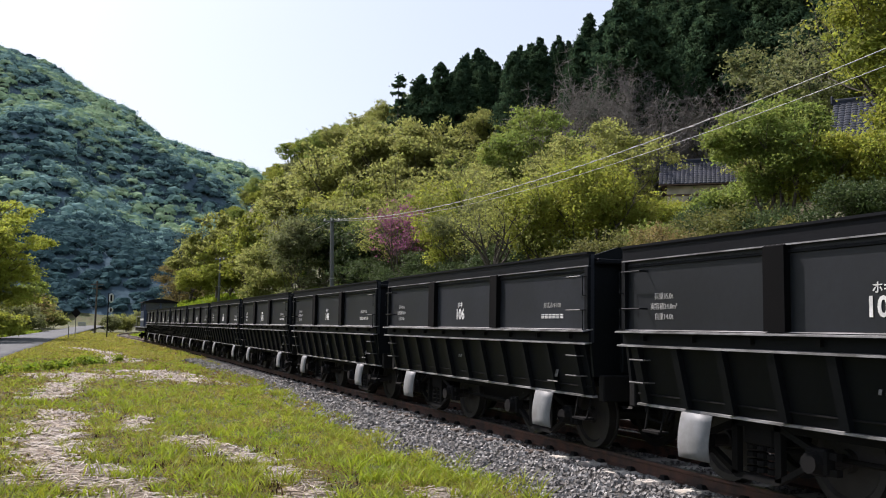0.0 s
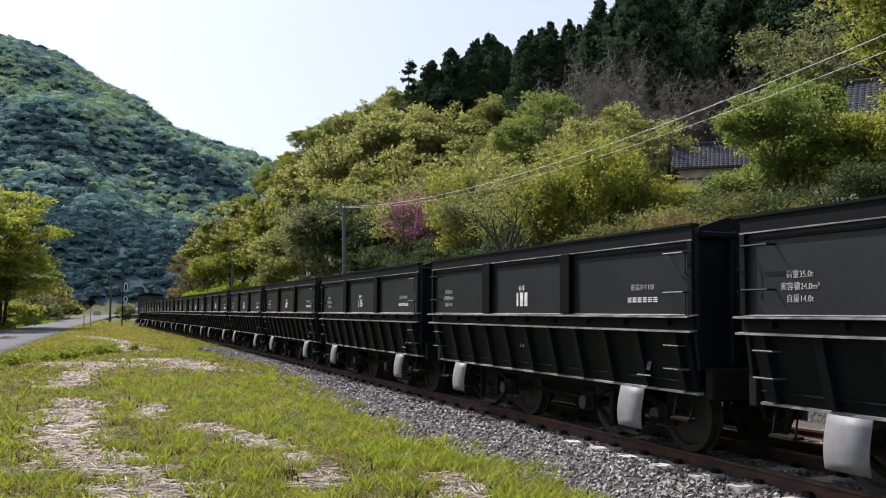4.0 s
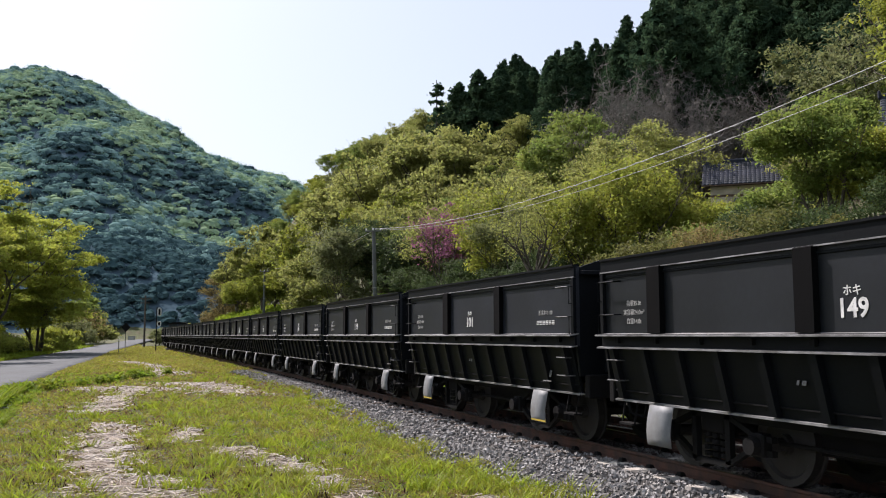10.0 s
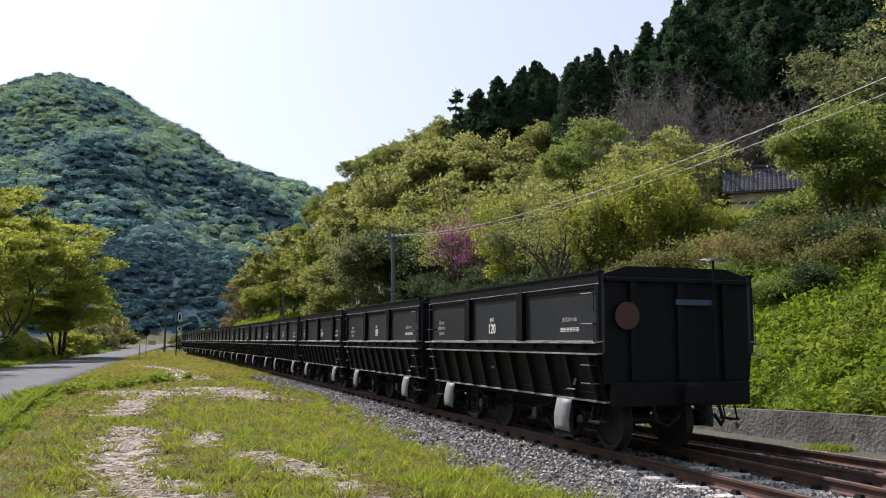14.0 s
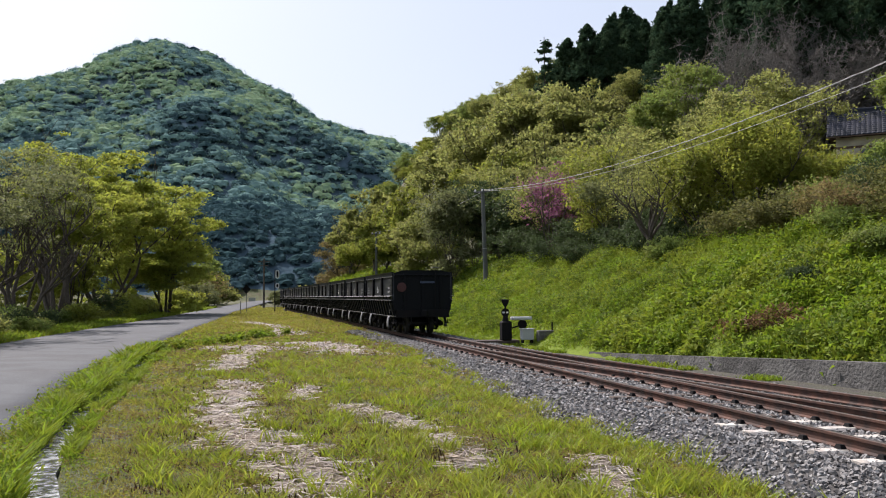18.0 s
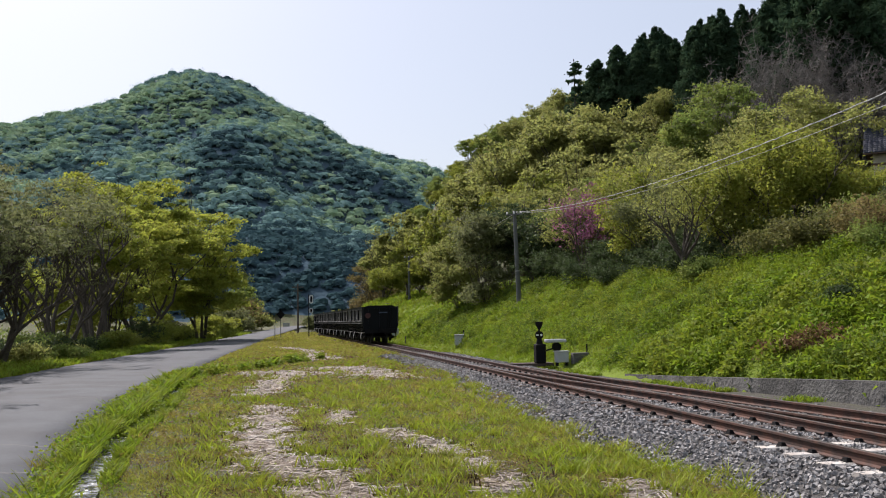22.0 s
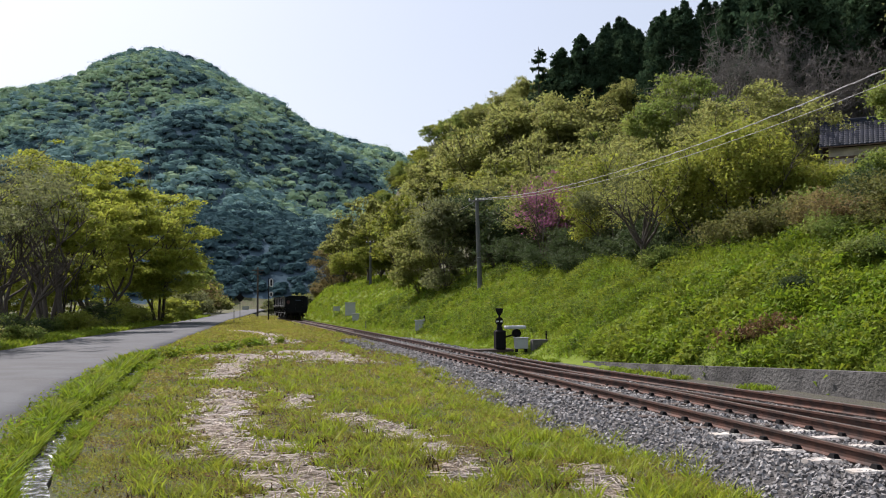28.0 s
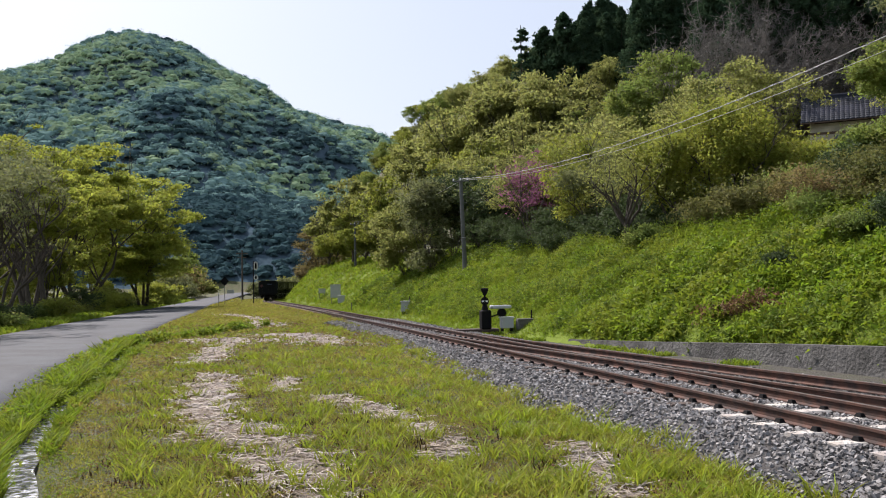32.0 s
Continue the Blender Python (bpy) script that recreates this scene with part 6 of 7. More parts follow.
    xx, yy = xx[keep], yy[keep]
    hh = rng.uniform(0.5, 1.0, len(xx)) * np.where(xx < np.interp(yy, DITCH_Y, DITCH_X), 0.42, 0.17) * np.clip(0.8 + 0.9 * rough(xx, yy, 0.9, 6), 0.25, 1.7)
    V, F = blades(xx, yy, hh, np.maximum(0.024, 0.0018 * np.hypot(xx, yy)), hh * 0.9, rng, zoff=0.0)
    V[:, 2] += np.repeat(np.clip(-0.27 - ground_z(xx, yy), 0, 1), 5)
    tagged(new("ditch_grass", mesh_from("ditch_grass", V, F, M["bankgrass"])), "green grass hanging over the lips of the ditch", "grass", kind="stuff")
    # leafy weeds bunched on the road side of the ditch
    n = 520
    cy = 5 * (40 / 5) ** rng.random(n)
    cx = np.interp(cy, DITCH_Y, DITCH_X) - rng.uniform(0.06, 0.85, n) - np.where(cy < 10.5, 0.24, 0.0)
    ok = (cx > road_edges(cy)[1] + 0.05) & (rough(cx, cy, 1.2, 9) > -0.2)
    cx, cy = cx[ok], cy[ok]
    k = 85
    tall = np.repeat(rng.uniform(0.1, 0.36, len(cx)), k)
    P = np.stack([np.repeat(cx, k) + rng.normal(0, 0.12, len(cx) * k), np.repeat(cy, k) + rng.normal(0, 0.12, len(cx) * k), np.zeros(len(cx) * k)], -1)
    P[:, 2] = np.maximum(ground_z(P[:, 0], P[:, 1]), -0.34) + tall * rng.random(len(P)) + 0.02
    V, F = quads(P, np.maximum(0.032, 0.0022 * np.hypot(P[:, 0], P[:, 1])), rng, up=0.7)
    tagged(new("ditch_weeds", mesh_from("ditch_weeds", V, F, M["bankgrass"])), "leafy green weeds bunched beside the ditch", "plants", kind="stuff")
    # dark seed stems of horsetail round the straw
    x, y, r = scatter(rng, 34000, 4.5, 24, -14, 34)
    ok = meadow_ok(x, y) & in_straw(x, y, 2.6) & ~in_straw(x, y, 0.9) & (rng.random(len(x)) < 0.3 + 0.9 * rough(x, y, 0.9, 3))
    x, y, r = x[ok], y[ok], r[ok]
    h = rng.uniform(0.05, 0.13, len(x))
    V, F = blades(x, y, h, np.maximum(0.02, 0.0016 * r), h * 0.3, rng)
    tagged(new("seed_stems", mesh_from("seed_stems", V, F, M["stem"])), "dark upright seed stems in the meadow", "plants", kind="stuff")


grass()


def bank_cover():
    """Rank grass and weeds on the bank across the line and on the road's far verge."""
    rng = np.random.default_rng(41)
    n = 170000
    u = rng.uniform(2, 46, n)
    far = rng.random(n) < 0.35
    u[far] = rng.uniform(46, 150, far.sum())
    b = rng.uniform(0.0, 9.5, n)
    foot = (u > 33) & (rng.random(n) < 0.25)
    b[foot] = rng.uniform(-1.2, 0.6, foot.sum())
    v = bank_foot(u) + b + np.where(u < 26, 0.22, 0.0)
    x = C0[0] - math.sin(A0) * u + math.cos(A0) * v
    y = C0[1] + math.cos(A0) * u + math.sin(A0) * v
    off = np.clip(u - 30, 0, 120) ** 2 / 6000.0 - np.clip(u - 112, 0, 70) ** 2 / 280.0
    x, y = x - off * math.cos(A0), y - off * math.sin(A0)
    r = np.hypot(x, y)
    lump = rough(x, y, 2.0, 4) + 0.7 * rough(x, y, 0.9, 8)
    h = (0.12 + 0.26 * np.clip(0.4 + 1.3 * lump, 0.05, 2.0) * rng.random(n)) * (0.5 + 0.06 * np.clip(b, 0, 8) + 0.004 * r)
    V, F = blades(x, y, h, np.maximum(0.016, np.where(r > 45, 0.0012, 0.0009) * r), h * 0.9, rng)
    tagged(new("bank_grass", mesh_from("bank_grass", V, F, M["bankgrass"])), "rank bright green grass and weeds on the bank", "grass", kind="stuff")
    # leafy weeds in clumps
    for n, size, mat, lab in ((5200, 0.05, "bankgrass", "leafy green weeds in clumps on the bank"), (1900, 0.055, "bankweed", "leafy bank weeds coloured dark for shade between clumps"), (1300, 0.078, "bankgrass", "broad-leaved weeds over the retaining wall")):
        near = size > 0.07
        u = rng.uniform(2, 28 if near else 75, n)
        v = bank_foot(u) + rng.uniform(0.25, 4.5 if near else 9.5, n)
        cx = C0[0] - math.sin(A0) * u + math.cos(A0) * v
        cy = C0[1] + math.cos(A0) * u + math.sin(A0) * v
        ok = rough(cx, cy, 3.0, 6) + 0.6 * rough(cx, cy, 1.1, 2) > (-0.25 if mat == "bankgrass" else 0.05)
        cx, cy = cx[ok], cy[ok]
        k = 60 if mat == "bankgrass" else 90
        tall = np.repeat(rng.uniform(0.12, 0.6, len(cx)) * (1.0 if mat == "bankgrass" else 1.4), k)
        P = np.stack([np.repeat(cx, k) + rng.normal(0, 0.16, len(cx) * k), np.repeat(cy, k) + rng.normal(0, 0.16, len(cx) * k), np.zeros(len(cx) * k)], -1)
        P[:, 2] = ground_z(P[:, 0], P[:, 1]) + tall * rng.random(len(P)) + 0.03
        V, F = quads(P, np.maximum(size, 0.0013 * np.hypot(P[:, 0], P[:, 1])), rng, up=0.25, aspect=2.0, single=True)
        tagged(new("bank_weeds", mesh_from("bank_weeds", V, F, M[mat])), lab, "plants", kind="stuff")
    # weeds at the foot of the wall
    n = 13000
    u = rng.uniform(2, 34, n)
    v = bank_foot(u) - 0.2 - np.abs(rng.normal(0, 0.35, n))
    keep = rough(u * 1.0, v * 0.0, 3.0, 3) > 0.12
    u, v = u[keep], v[keep]
    x, y = track(u, v)
    h = rng.uniform(0.03, 0.14, len(x))
    V, F = blades(x, y, h, np.maximum(0.015, 0.0013 * np.hypot(x, y)), h * 0.8, rng, zoff=0.0)
    V[:, 2] += -0.28 - np.repeat(ground_z(x, y), 5)
    tagged(new("wall_weeds", mesh_from("wall_weeds", V, F, M["bankgrass"])), "patchy weeds at the foot of the wall", "plants", kind="stuff")
    # verge beyond the road
    n = 26000
    y = rng.uniform(18, 120, n)
    xl, xr = road_edges(y)
    x = xl - np.abs(rng.normal(0, 2.2, n)) + 0.15
    r = np.hypot(x, y)
    h = rng.uniform(0.12, 0.4, n)
    V, F = blades(x, y, h, 0.0016 * r, h * 0.7, rng)
    tagged(new("verge_grass", mesh_from("verge_grass", V, F, M["bankgrass"])), "green grass on the far verge of the road", "grass", kind="stuff")


bank_cover()


def straw_patches():
    rng = np.random.default_rng(51)
    for pts, w in STRAW:
        base = new("straw_patch")
        tagged(base, "flattened pale dry straw lying on the meadow", "straw", "straw patches on the meadow")
        P = np.array(pts)
        lo, hi = P.min(0) - w * 1.8, P.max(0) + w * 1.8
        step = max(0.07, w * 0.11)
        gx, gy = np.meshgrid(np.arange(lo[0], hi[0], step), np.arange(lo[1], hi[1], step), indexing="ij")
        wob = straw_gaps(gx, gy)
        d = w * (0.95 + wob) - line_distance(gx, gy, pts)
        Z = ground_z(gx, gy) + np.clip(d * 0.2, -0.02, 0.015) + 0.008 * rough(gx, gy, 0.3, 9)
        idx = np.arange(gx.size).reshape(gx.shape)
        inside = d > -0.02
        cell = inside[:-1, :-1] & inside[1:, :-1] & inside[1:, 1:] & inside[:-1, 1:]
        F = np.stack([idx[:-1, :-1], idx[1:, :-1], idx[1:, 1:], idx[:-1, 1:]], -1)[cell]
        tagged(part("straw_bed", mesh_from("straw_bed", np.stack([gx, gy, Z], -1).reshape(-1, 3), F, M["mulch"], True), None, base), kind="stuff")
        length = sum(math.dist(a, b) for a, b in zip(pts[:-1], pts[1:]))
        n = int(min(12000, 2200 * length * w / (1 + 0.04 * P[:, 1].mean())))
        x, y = rng.uniform(lo[0], hi[0], n * 3), rng.uniform(lo[1], hi[1], n * 3)
        m = line_distance(x, y, pts) < w * (1.1 + straw_gaps(x, y))
        x, y = x[m][:n], y[m][:n]
        n = len(x)
        L = rng.uniform(0.08, 0.3, n)
        a = rng.uniform(0, 6.28, n)
        wd = np.maximum(0.007, 0.0009 * np.hypot(x, y))
        dx, dy = np.cos(a) * L / 2, np.sin(a) * L / 2
        ox, oy = -np.sin(a) * wd / 2, np.cos(a) * wd / 2
        z = ground_z(x, y) + 0.015 + rng.uniform(0, 0.035, n)
        tz = rng.normal(0, 0.012, n)
        V = np.stack([np.stack([x - dx - ox, y - dy - oy, z - tz], -1), np.stack([x + dx - ox, y + dy - oy, z + tz], -1), np.stack([x + dx + ox, y + dy + oy, z + tz + 0.004], -1), np.stack([x - dx + ox, y - dy + oy, z - tz + 0.004], -1)], 1).reshape(-1, 3)
        i = np.arange(n)[:, None] * 4
        st = part("straw", mesh_from("straw", V, np.hstack([i, i + 1, i + 2, i + 3]), M["straw"]), None, base)
        tagged(st, kind="stuff")


straw_patches()


def ballast_stones():
    rng = np.random.default_rng(61)
    base = np.array([(x, y, z) for x in (-1, 1) for y in (-1, 1) for z in (-1, 1)], float)
    bf = np.array([(0, 1, 3, 2), (4, 6, 7, 5), (0, 4, 5, 1), (2, 3, 7, 6), (0, 2, 6, 4), (1, 5, 7, 3)])
    n = 56000
    u = 3.5 * (48 / 3.5) ** rng.random(n)
    v = rng.uniform(-2.6, 1.9, n)
    sid = rng.random(n) < 0.28
    v[sid] = siding_off(u[sid]) + rng.uniform(-1.0, 1.7, sid.sum())
    keep = (v > -2.5 + 0.6 * sstep(14, 32, u) + 0.25 * rough(u, v, 1.4, 2))
    u, v = u[keep], v[keep]
    n = len(u)
    x, y = track(u, v)
    top = np.where(v < -1.55, -0.195 - (np.abs(v + 1.55)) * 0.13, np.where(np.abs(v) < 1.05, -0.175, -0.185))
    size = rng.uniform(0.010, 0.022, n) * (1 + 0.012 * u)
    J = base[None] * rng.uniform(0.55, 1.15, (n, 8, 3)) * size[:, None, None]
    q = rng.normal(size=(n, 4))
    q /= np.linalg.norm(q, axis=1)[:, None]
    w_, a, b, c = q.T
    R = np.stack([np.stack([1 - 2 * (b * b + c * c), 2 * (a * b - w_ * c), 2 * (a * c + w_ * b)], -1), np.stack([2 * (a * b + w_ * c), 1 - 2 * (a * a + c * c), 2 * (b * c - w_ * a)], -1), np.stack([2 * (a * c - w_ * b), 2 * (b * c + w_ * a), 1 - 2 * (a * a + b * b)], -1)], 1)
    V = np.einsum("nij,nkj->nki", R, J) + np.stack([x, y, top + size * 0.35], -1)[:, None]
    F = bf[None] + (np.arange(n) * 8)[:, None, None]
    ob = new("ballast_stones", mesh_from("ballast_stones", V.reshape(-1, 3), F.reshape(-1, 4), M["stone"]))
    tagged(ob, "loose grey crushed stones of the track bed", "ballast", kind="stuff")


ballast_stones()

# ---- poles, wires, signals and lineside boxes ----
def build_pole(x, y, height, lean, label, arms=True):
    z = float(ground_z(x, y))
    thing = new("utility_pole")
    thing.matrix_basis = pose(x, y, z - 0.3, 0, lean, 0)
    tagged(thing, label, "utility pole", "utility poles")
    bm = bmesh.new()
    rod(bm, (0, 0, 0), (0, 0, height + 0.3), 0.15, 0.105, 14)
    part("post", bm, M["pole"], thing, smooth=False)
    bm = bmesh.new()
    rod(bm, (0, 0, height * 0.42), (0, 0, height * 0.42 + 0.06), 0.142, 0.142, 14)
    part("band", bm, M["edge"], thing, "pale steel band")
    if arms:
        bm = boxes((-0.5, 0.5, -0.2, -0.12, height + 0.05, height + 0.13), bevel=0.01)
        part("cross_arm", bm, M["pole"], thing)
        for k in (-0.42, 0.0, 0.42):
            ins = part("insulator", lathe([(0.03, 0), (0.055, 0.02), (0.04, 0.06), (0.055, 0.08), (0.03, 0.13)], 10), M["white"], thing)
            ins.location = (k, -0.16, height + 0.13)
    for zz in np.arange(1.8, height - 0.3, 0.55):
        bm = bmesh.new()
        sgn = 1 if int(zz * 10) % 2 else -1
        rod(bm, (sgn * 0.1, 0, zz), (sgn * 0.26, 0, zz), 0.012)
        part("step_bolt", bm, M["pole"], thing)
    return z - 0.3


P1 = polar(6.65, 52)
z1 = build_pole(P1[0], P1[1], 5.75, -1.6, "grey concrete utility pole on the grassy bank")
P2 = polar(13.88, 96.5)
build_pole(P2[0], P2[1], 8.7 - float(ground_z(*P2)), 0.0, "thin grey utility pole on the crest of the bank")
P3 = (11.5, 10.4)
build_pole(P3[0], P3[1], 6.4, 0.0, "grey utility pole on the bank beside the line")


def build_cable(a, b, sag, r, label, wrap=False):
    thing = new("overhead_cable")
    tagged(thing, label, "cable", "overhead cables")
    a, b = Vector(a), Vector(b)
    pts = []
    n = 44
    for k in range(n + 1):
        f = k / n
        p = a.lerp(b, f)
        p.z -= sag * 4 * f * (1 - f)
        pts.append(p)
    part("wire", tube(bmesh.new(), pts, r, 6), M["cable"], thing)
    if wrap:
        # a drop wire wound round it
        bm = bmesh.new()
        prev = None
        for k in range(int(n * 0.75) * 8):
            f = k / 8 / n
            i = min(int(f * n), n - 1)
            p = pts[i].lerp(pts[i + 1], f * n - i)
            q = p + Vector((0.0, math.cos(k * 0.785) * 0.022, math.sin(k * 0.785) * 0.022))
            if prev is not None:
                rod(bm, prev, q, 0.007, sides=4, caps=False)
            prev = q
        part("wound_wire", bm, M["cable"], thing, "pale wire wound round the cable")


top1 = z1 + 6.0
build_cable((P1[0] - 0.1, P1[1], top1), (P3[0], P3[1], 7.85), 1.25, 0.011, "pale overhead cable wound with a thinner wire", True)
build_cable((P1[0] - 0.1, P1[1], top1 - 0.06), (P3[0], P3[1], 7.45), 1.25, 0.009, "plain pale overhead cable under the other")
build_cable((P1[0], P1[1], top1 - 0.02), (P2[0], P2[1], 8.75), 0.6, 0.01, "thin overhead cable between the poles")


def build_switch_stand():
    x, y = track(33.6, 2.35)
    x, y = float(x), float(y)
    thing = new("switch_stand")
    tagged(thing, "black point lever stand with a round target", "switch stand")
    thing.matrix_basis = pose(x, y, -0.2, 0, 0, 22)
    part("base_timber", boxes((-1.9, 0.5, -0.16, 0.16, 0.0, 0.12), (-1.9, 0.5, 0.3, 0.55, 0.0, 0.12), bevel=0.015), M["timber"], thing)
    bm = bmesh.new()
    box(bm, -0.18, 0.2, -0.2, 0.2, 0.1, 0.82, bevel=0.05)
    rod(bm, (0, 0, 0.8), (0, 0, 1.0), 0.13, 0.09, 14)
    part("housing", bm, M["blackrough"], thing)
    bm = bmesh.new()
    rod(bm, (0, 0, 0.95), (0, 0, 1.46), 0.035, sides=10)
    part("spindle", bm, M["blackrough"], thing)
    t = part("target", lathe([(0.02, -0.012), (0.155, -0.012), (0.155, 0.012), (0.02, 0.012)], 24, axis="y"), M["blackrough"], thing)
    t.location = (0, 0, 1.14)
    for dx in (-0.07, 0.07):
        s = part("target_stripe", boxes((dx - 0.045, dx + 0.045, -0.019, -0.013, 1.11, 1.17)), M["white"], thing, "white bar on the target")
    lamp = part("lamp", lathe([(0.05, 1.36), (0.07, 1.40), (0.13, 1.5), (0.15, 1.62), (0.10, 1.63)], 12), M["blackrough"], thing)
    bm = bmesh.new()
    rod(bm, (0.15, -0.1, 0.55), (0.75, -0.1, 0.72), 0.03)
    rod(bm, (0.62, -0.18, 0.7), (0.62, -0.02, 0.7), 0.16, sides=16)
    part("weight_lever", bm, M["blackrough"], thing)
    part("cover", boxes((0.2, 0.95, -0.3, 0.12, 0.86, 0.98), bevel=0.03), M["cabinet"], thing, "pale dented sheet cover")
    bx = new("lineside_box")
    tagged(bx, "small pale grey steel box beside the points", "box", "lineside boxes")
    xx, yy = track(32.9, 2.95)
    bx.matrix_basis = pose(float(xx), float(yy), -0.16, 0, 0, 22)
    part("body", boxes((-0.22, 0.22, -0.16, 0.16, 0.12, 0.5), bevel=0.015), M["cabinet"], bx)
    part("lid", boxes((-0.25, 0.25, -0.19, 0.19, 0.5, 0.53)), M["cabinet"], bx)
    for dx in (-0.17, 0.17):
        part("leg", boxes((dx - 0.03, dx + 0.03, -0.1, 0.1, 0.0, 0.12)), M["blackrough"], bx)
    b2 = new("lineside_box")
    tagged(b2, "weathered dark grey cable box beside the points", "box", "lineside boxes")
    xx, yy = track(32.6, 3.55)
    b2.matrix_basis = pose(float(xx), float(yy), -0.1, 0, 0, 22)
    part("body", boxes((-0.3, 0.3, -0.15, 0.15, 0.0, 0.4), bevel=0.02), M["concrete"], b2)
    part("stake", boxes((0.24, 0.28, -0.02, 0.02, 0.0, 0.7)), M["blackrough"], b2)


build_switch_stand()


def build_cabinet(az, r, w, h, leg, label, shade="cabinet"):
    x, y = polar(az, r)
    z = float(ground_z(x, y))
    th = new("relay_cabinet")
    tagged(th, label, "cabinet", "lineside cabinets")
    th.matrix_basis = pose(x, y, z, 0, 0, az)
    part("body", boxes((-w / 2, w / 2, -0.2, 0.2, leg, leg + h), bevel=0.015), M[shade], th)
    part("door", boxes((-w / 2 + 0.04, w / 2 - 0.04, -0.215, -0.203, leg + 0.05, leg + h - 0.05), bevel=0.004), M[shade], th)
    part("roof", boxes((-w / 2 - 0.05, w / 2 + 0.05, -0.27, 0.25, leg + h, leg + h + 0.04)), M[shade], th)
    for dx in (-w / 2 + 0.08, w / 2 - 0.08):
        part("leg", boxes((dx - 0.03, dx + 0.03, -0.15, 0.15, -0.1, leg)), M["concrete"], th)
    return th


build_cabinet(15.2, 81.7, 0.95, 1.2, 0.45, "tall pale grey steel relay cabinet on the bank")
build_cabinet(14.84, 77.8, 0.6, 0.6, 0.1, "small white steel box beside the relay cabinet")
build_cabinet(16.08, 92, 0.7, 0.45, 0.5, "small grey steel box on posts at the foot of the bank")
build_cabinet(10.67, 51.1, 0.5, 0.58, 0.1, "small pale grey steel box near the track")


def build_marker_post(az, r, h, label, cap="white"):
    x, y = polar(az, r)
    th = new("marker_post")
    tagged(th, label, "post", "marker posts")
    th.matrix_basis = pose(x, y, float(ground_z(x, y)) - 0.1)
    bm = bmesh.new()
    rod(bm, (0, 0, 0), (0, 0, h), 0.04, 0.04, 10)
    part("post", bm, M["pole"], th)
    bm = bmesh.new()
    rod(bm, (0, 0, h), (0, 0, h + 0.14), 0.05, 0.045, 10)
    part("cap", bm, M[cap], th, "cap of the post")


build_marker_post(10.35, 51.5, 0.7, "short black post beside the grey box", "blackrough")
build_marker_post(14.18, 67.5, 0.6, "short grey concrete post beside the track", "concrete")
build_marker_post(22.62, 92, 1.4, "thin roadside marker post with a white cap")


def build_signal():
    x, y = polar(20.45, 112)
    th = new("railway_signal")
    tagged(th, "slim railway signal mast with rounded heads", "signal")
    th.matrix_basis = pose(x, y, float(ground_z(x, y)) - 0.2, 0, 0, 20)
    bm = bmesh.new()
    rod(bm, (0, 0, 0), (0, 0, 5.6), 0.07, 0.06, 12)
    part("mast", bm, M["blackrough"], th)
    for zz, hh in ((5.0, 0.55), (3.55, 0.32)):
        prof = [(0.25 * math.cos(t), zz + (hh - 0.25 if math.sin(t) >= 0 else -hh + 0.25) + 0.25 * math.sin(t)) for t in np.linspace(0, 2 * math.pi, 24, endpoint=False)]
        hd = part("signal_head", prism([(0.3 + a, b) for a, b in prof], -0.14, -0.1, axis="y"), M["white"], th, "pale rounded back plate")
        inner = [(0.3 + (a) * 0.45, zz + (b - zz) * 0.72) for a, b in prof]
        part("lens_box", prism(inner, -0.2, -0.145, axis="y"), M["blackrough"], hd, "black lens housing")
    bm = bmesh.new()
    rod(bm, (0, -0.05, 3.5), (0.3, -0.05, 3.5), 0.03)
    rod(bm, (0, -0.05, 5.0), (0.3, -0.05, 5.0), 0.03)
    part("bracket", bm, M["blackrough"], th)
    x, y = polar(21.15, 140)
    p = new("utility_pole")
    tagged(p, "dark wooden pole with a wide cross arm", "utility pole", "utility poles")
    p.matrix_basis = pose(x, y, float(ground_z(x, y)) - 0.3, 0, 0, 20)
    bm = bmesh.new()
    rod(bm, (0, 0, 0), (0, 0, 8.2), 0.16, 0.12, 12)
    part("post", bm, M["bark"], p)
    part("cross_arm", boxes((-0.9, 0.9, -0.08, 0.08, 7.6, 7.75), (-0.7, 0.7, -0.08, 0.08, 7.0, 7.12)), M["bark"], p)
    sx, sy = polar(22.25, 105)
    s = new("road_sign")
    tagged(s, "diamond-shaped road sign seen from behind", "road sign")
    s.matrix_basis = pose(sx, sy, float(ground_z(sx, sy)) - 0.2, 0, 0, 22)
    bm = bmesh.new()
    rod(bm, (0, 0, 0), (0, 0, 3.2), 0.035, 0.035, 10)
    part("post", bm, M["pole"], s)
    part("plate", prism([(-0.5, 2.95), (0, 2.4), (0.5, 2.95), (0, 3.5)], -0.06, -0.035, axis="y"), M["blackrough"], s, "dark back of the diamond plate")
    part("name_plate", boxes((0.25, 1.05, -0.05, -0.03, 1.5, 1.95)), M["cabinet"], s)


build_signal()


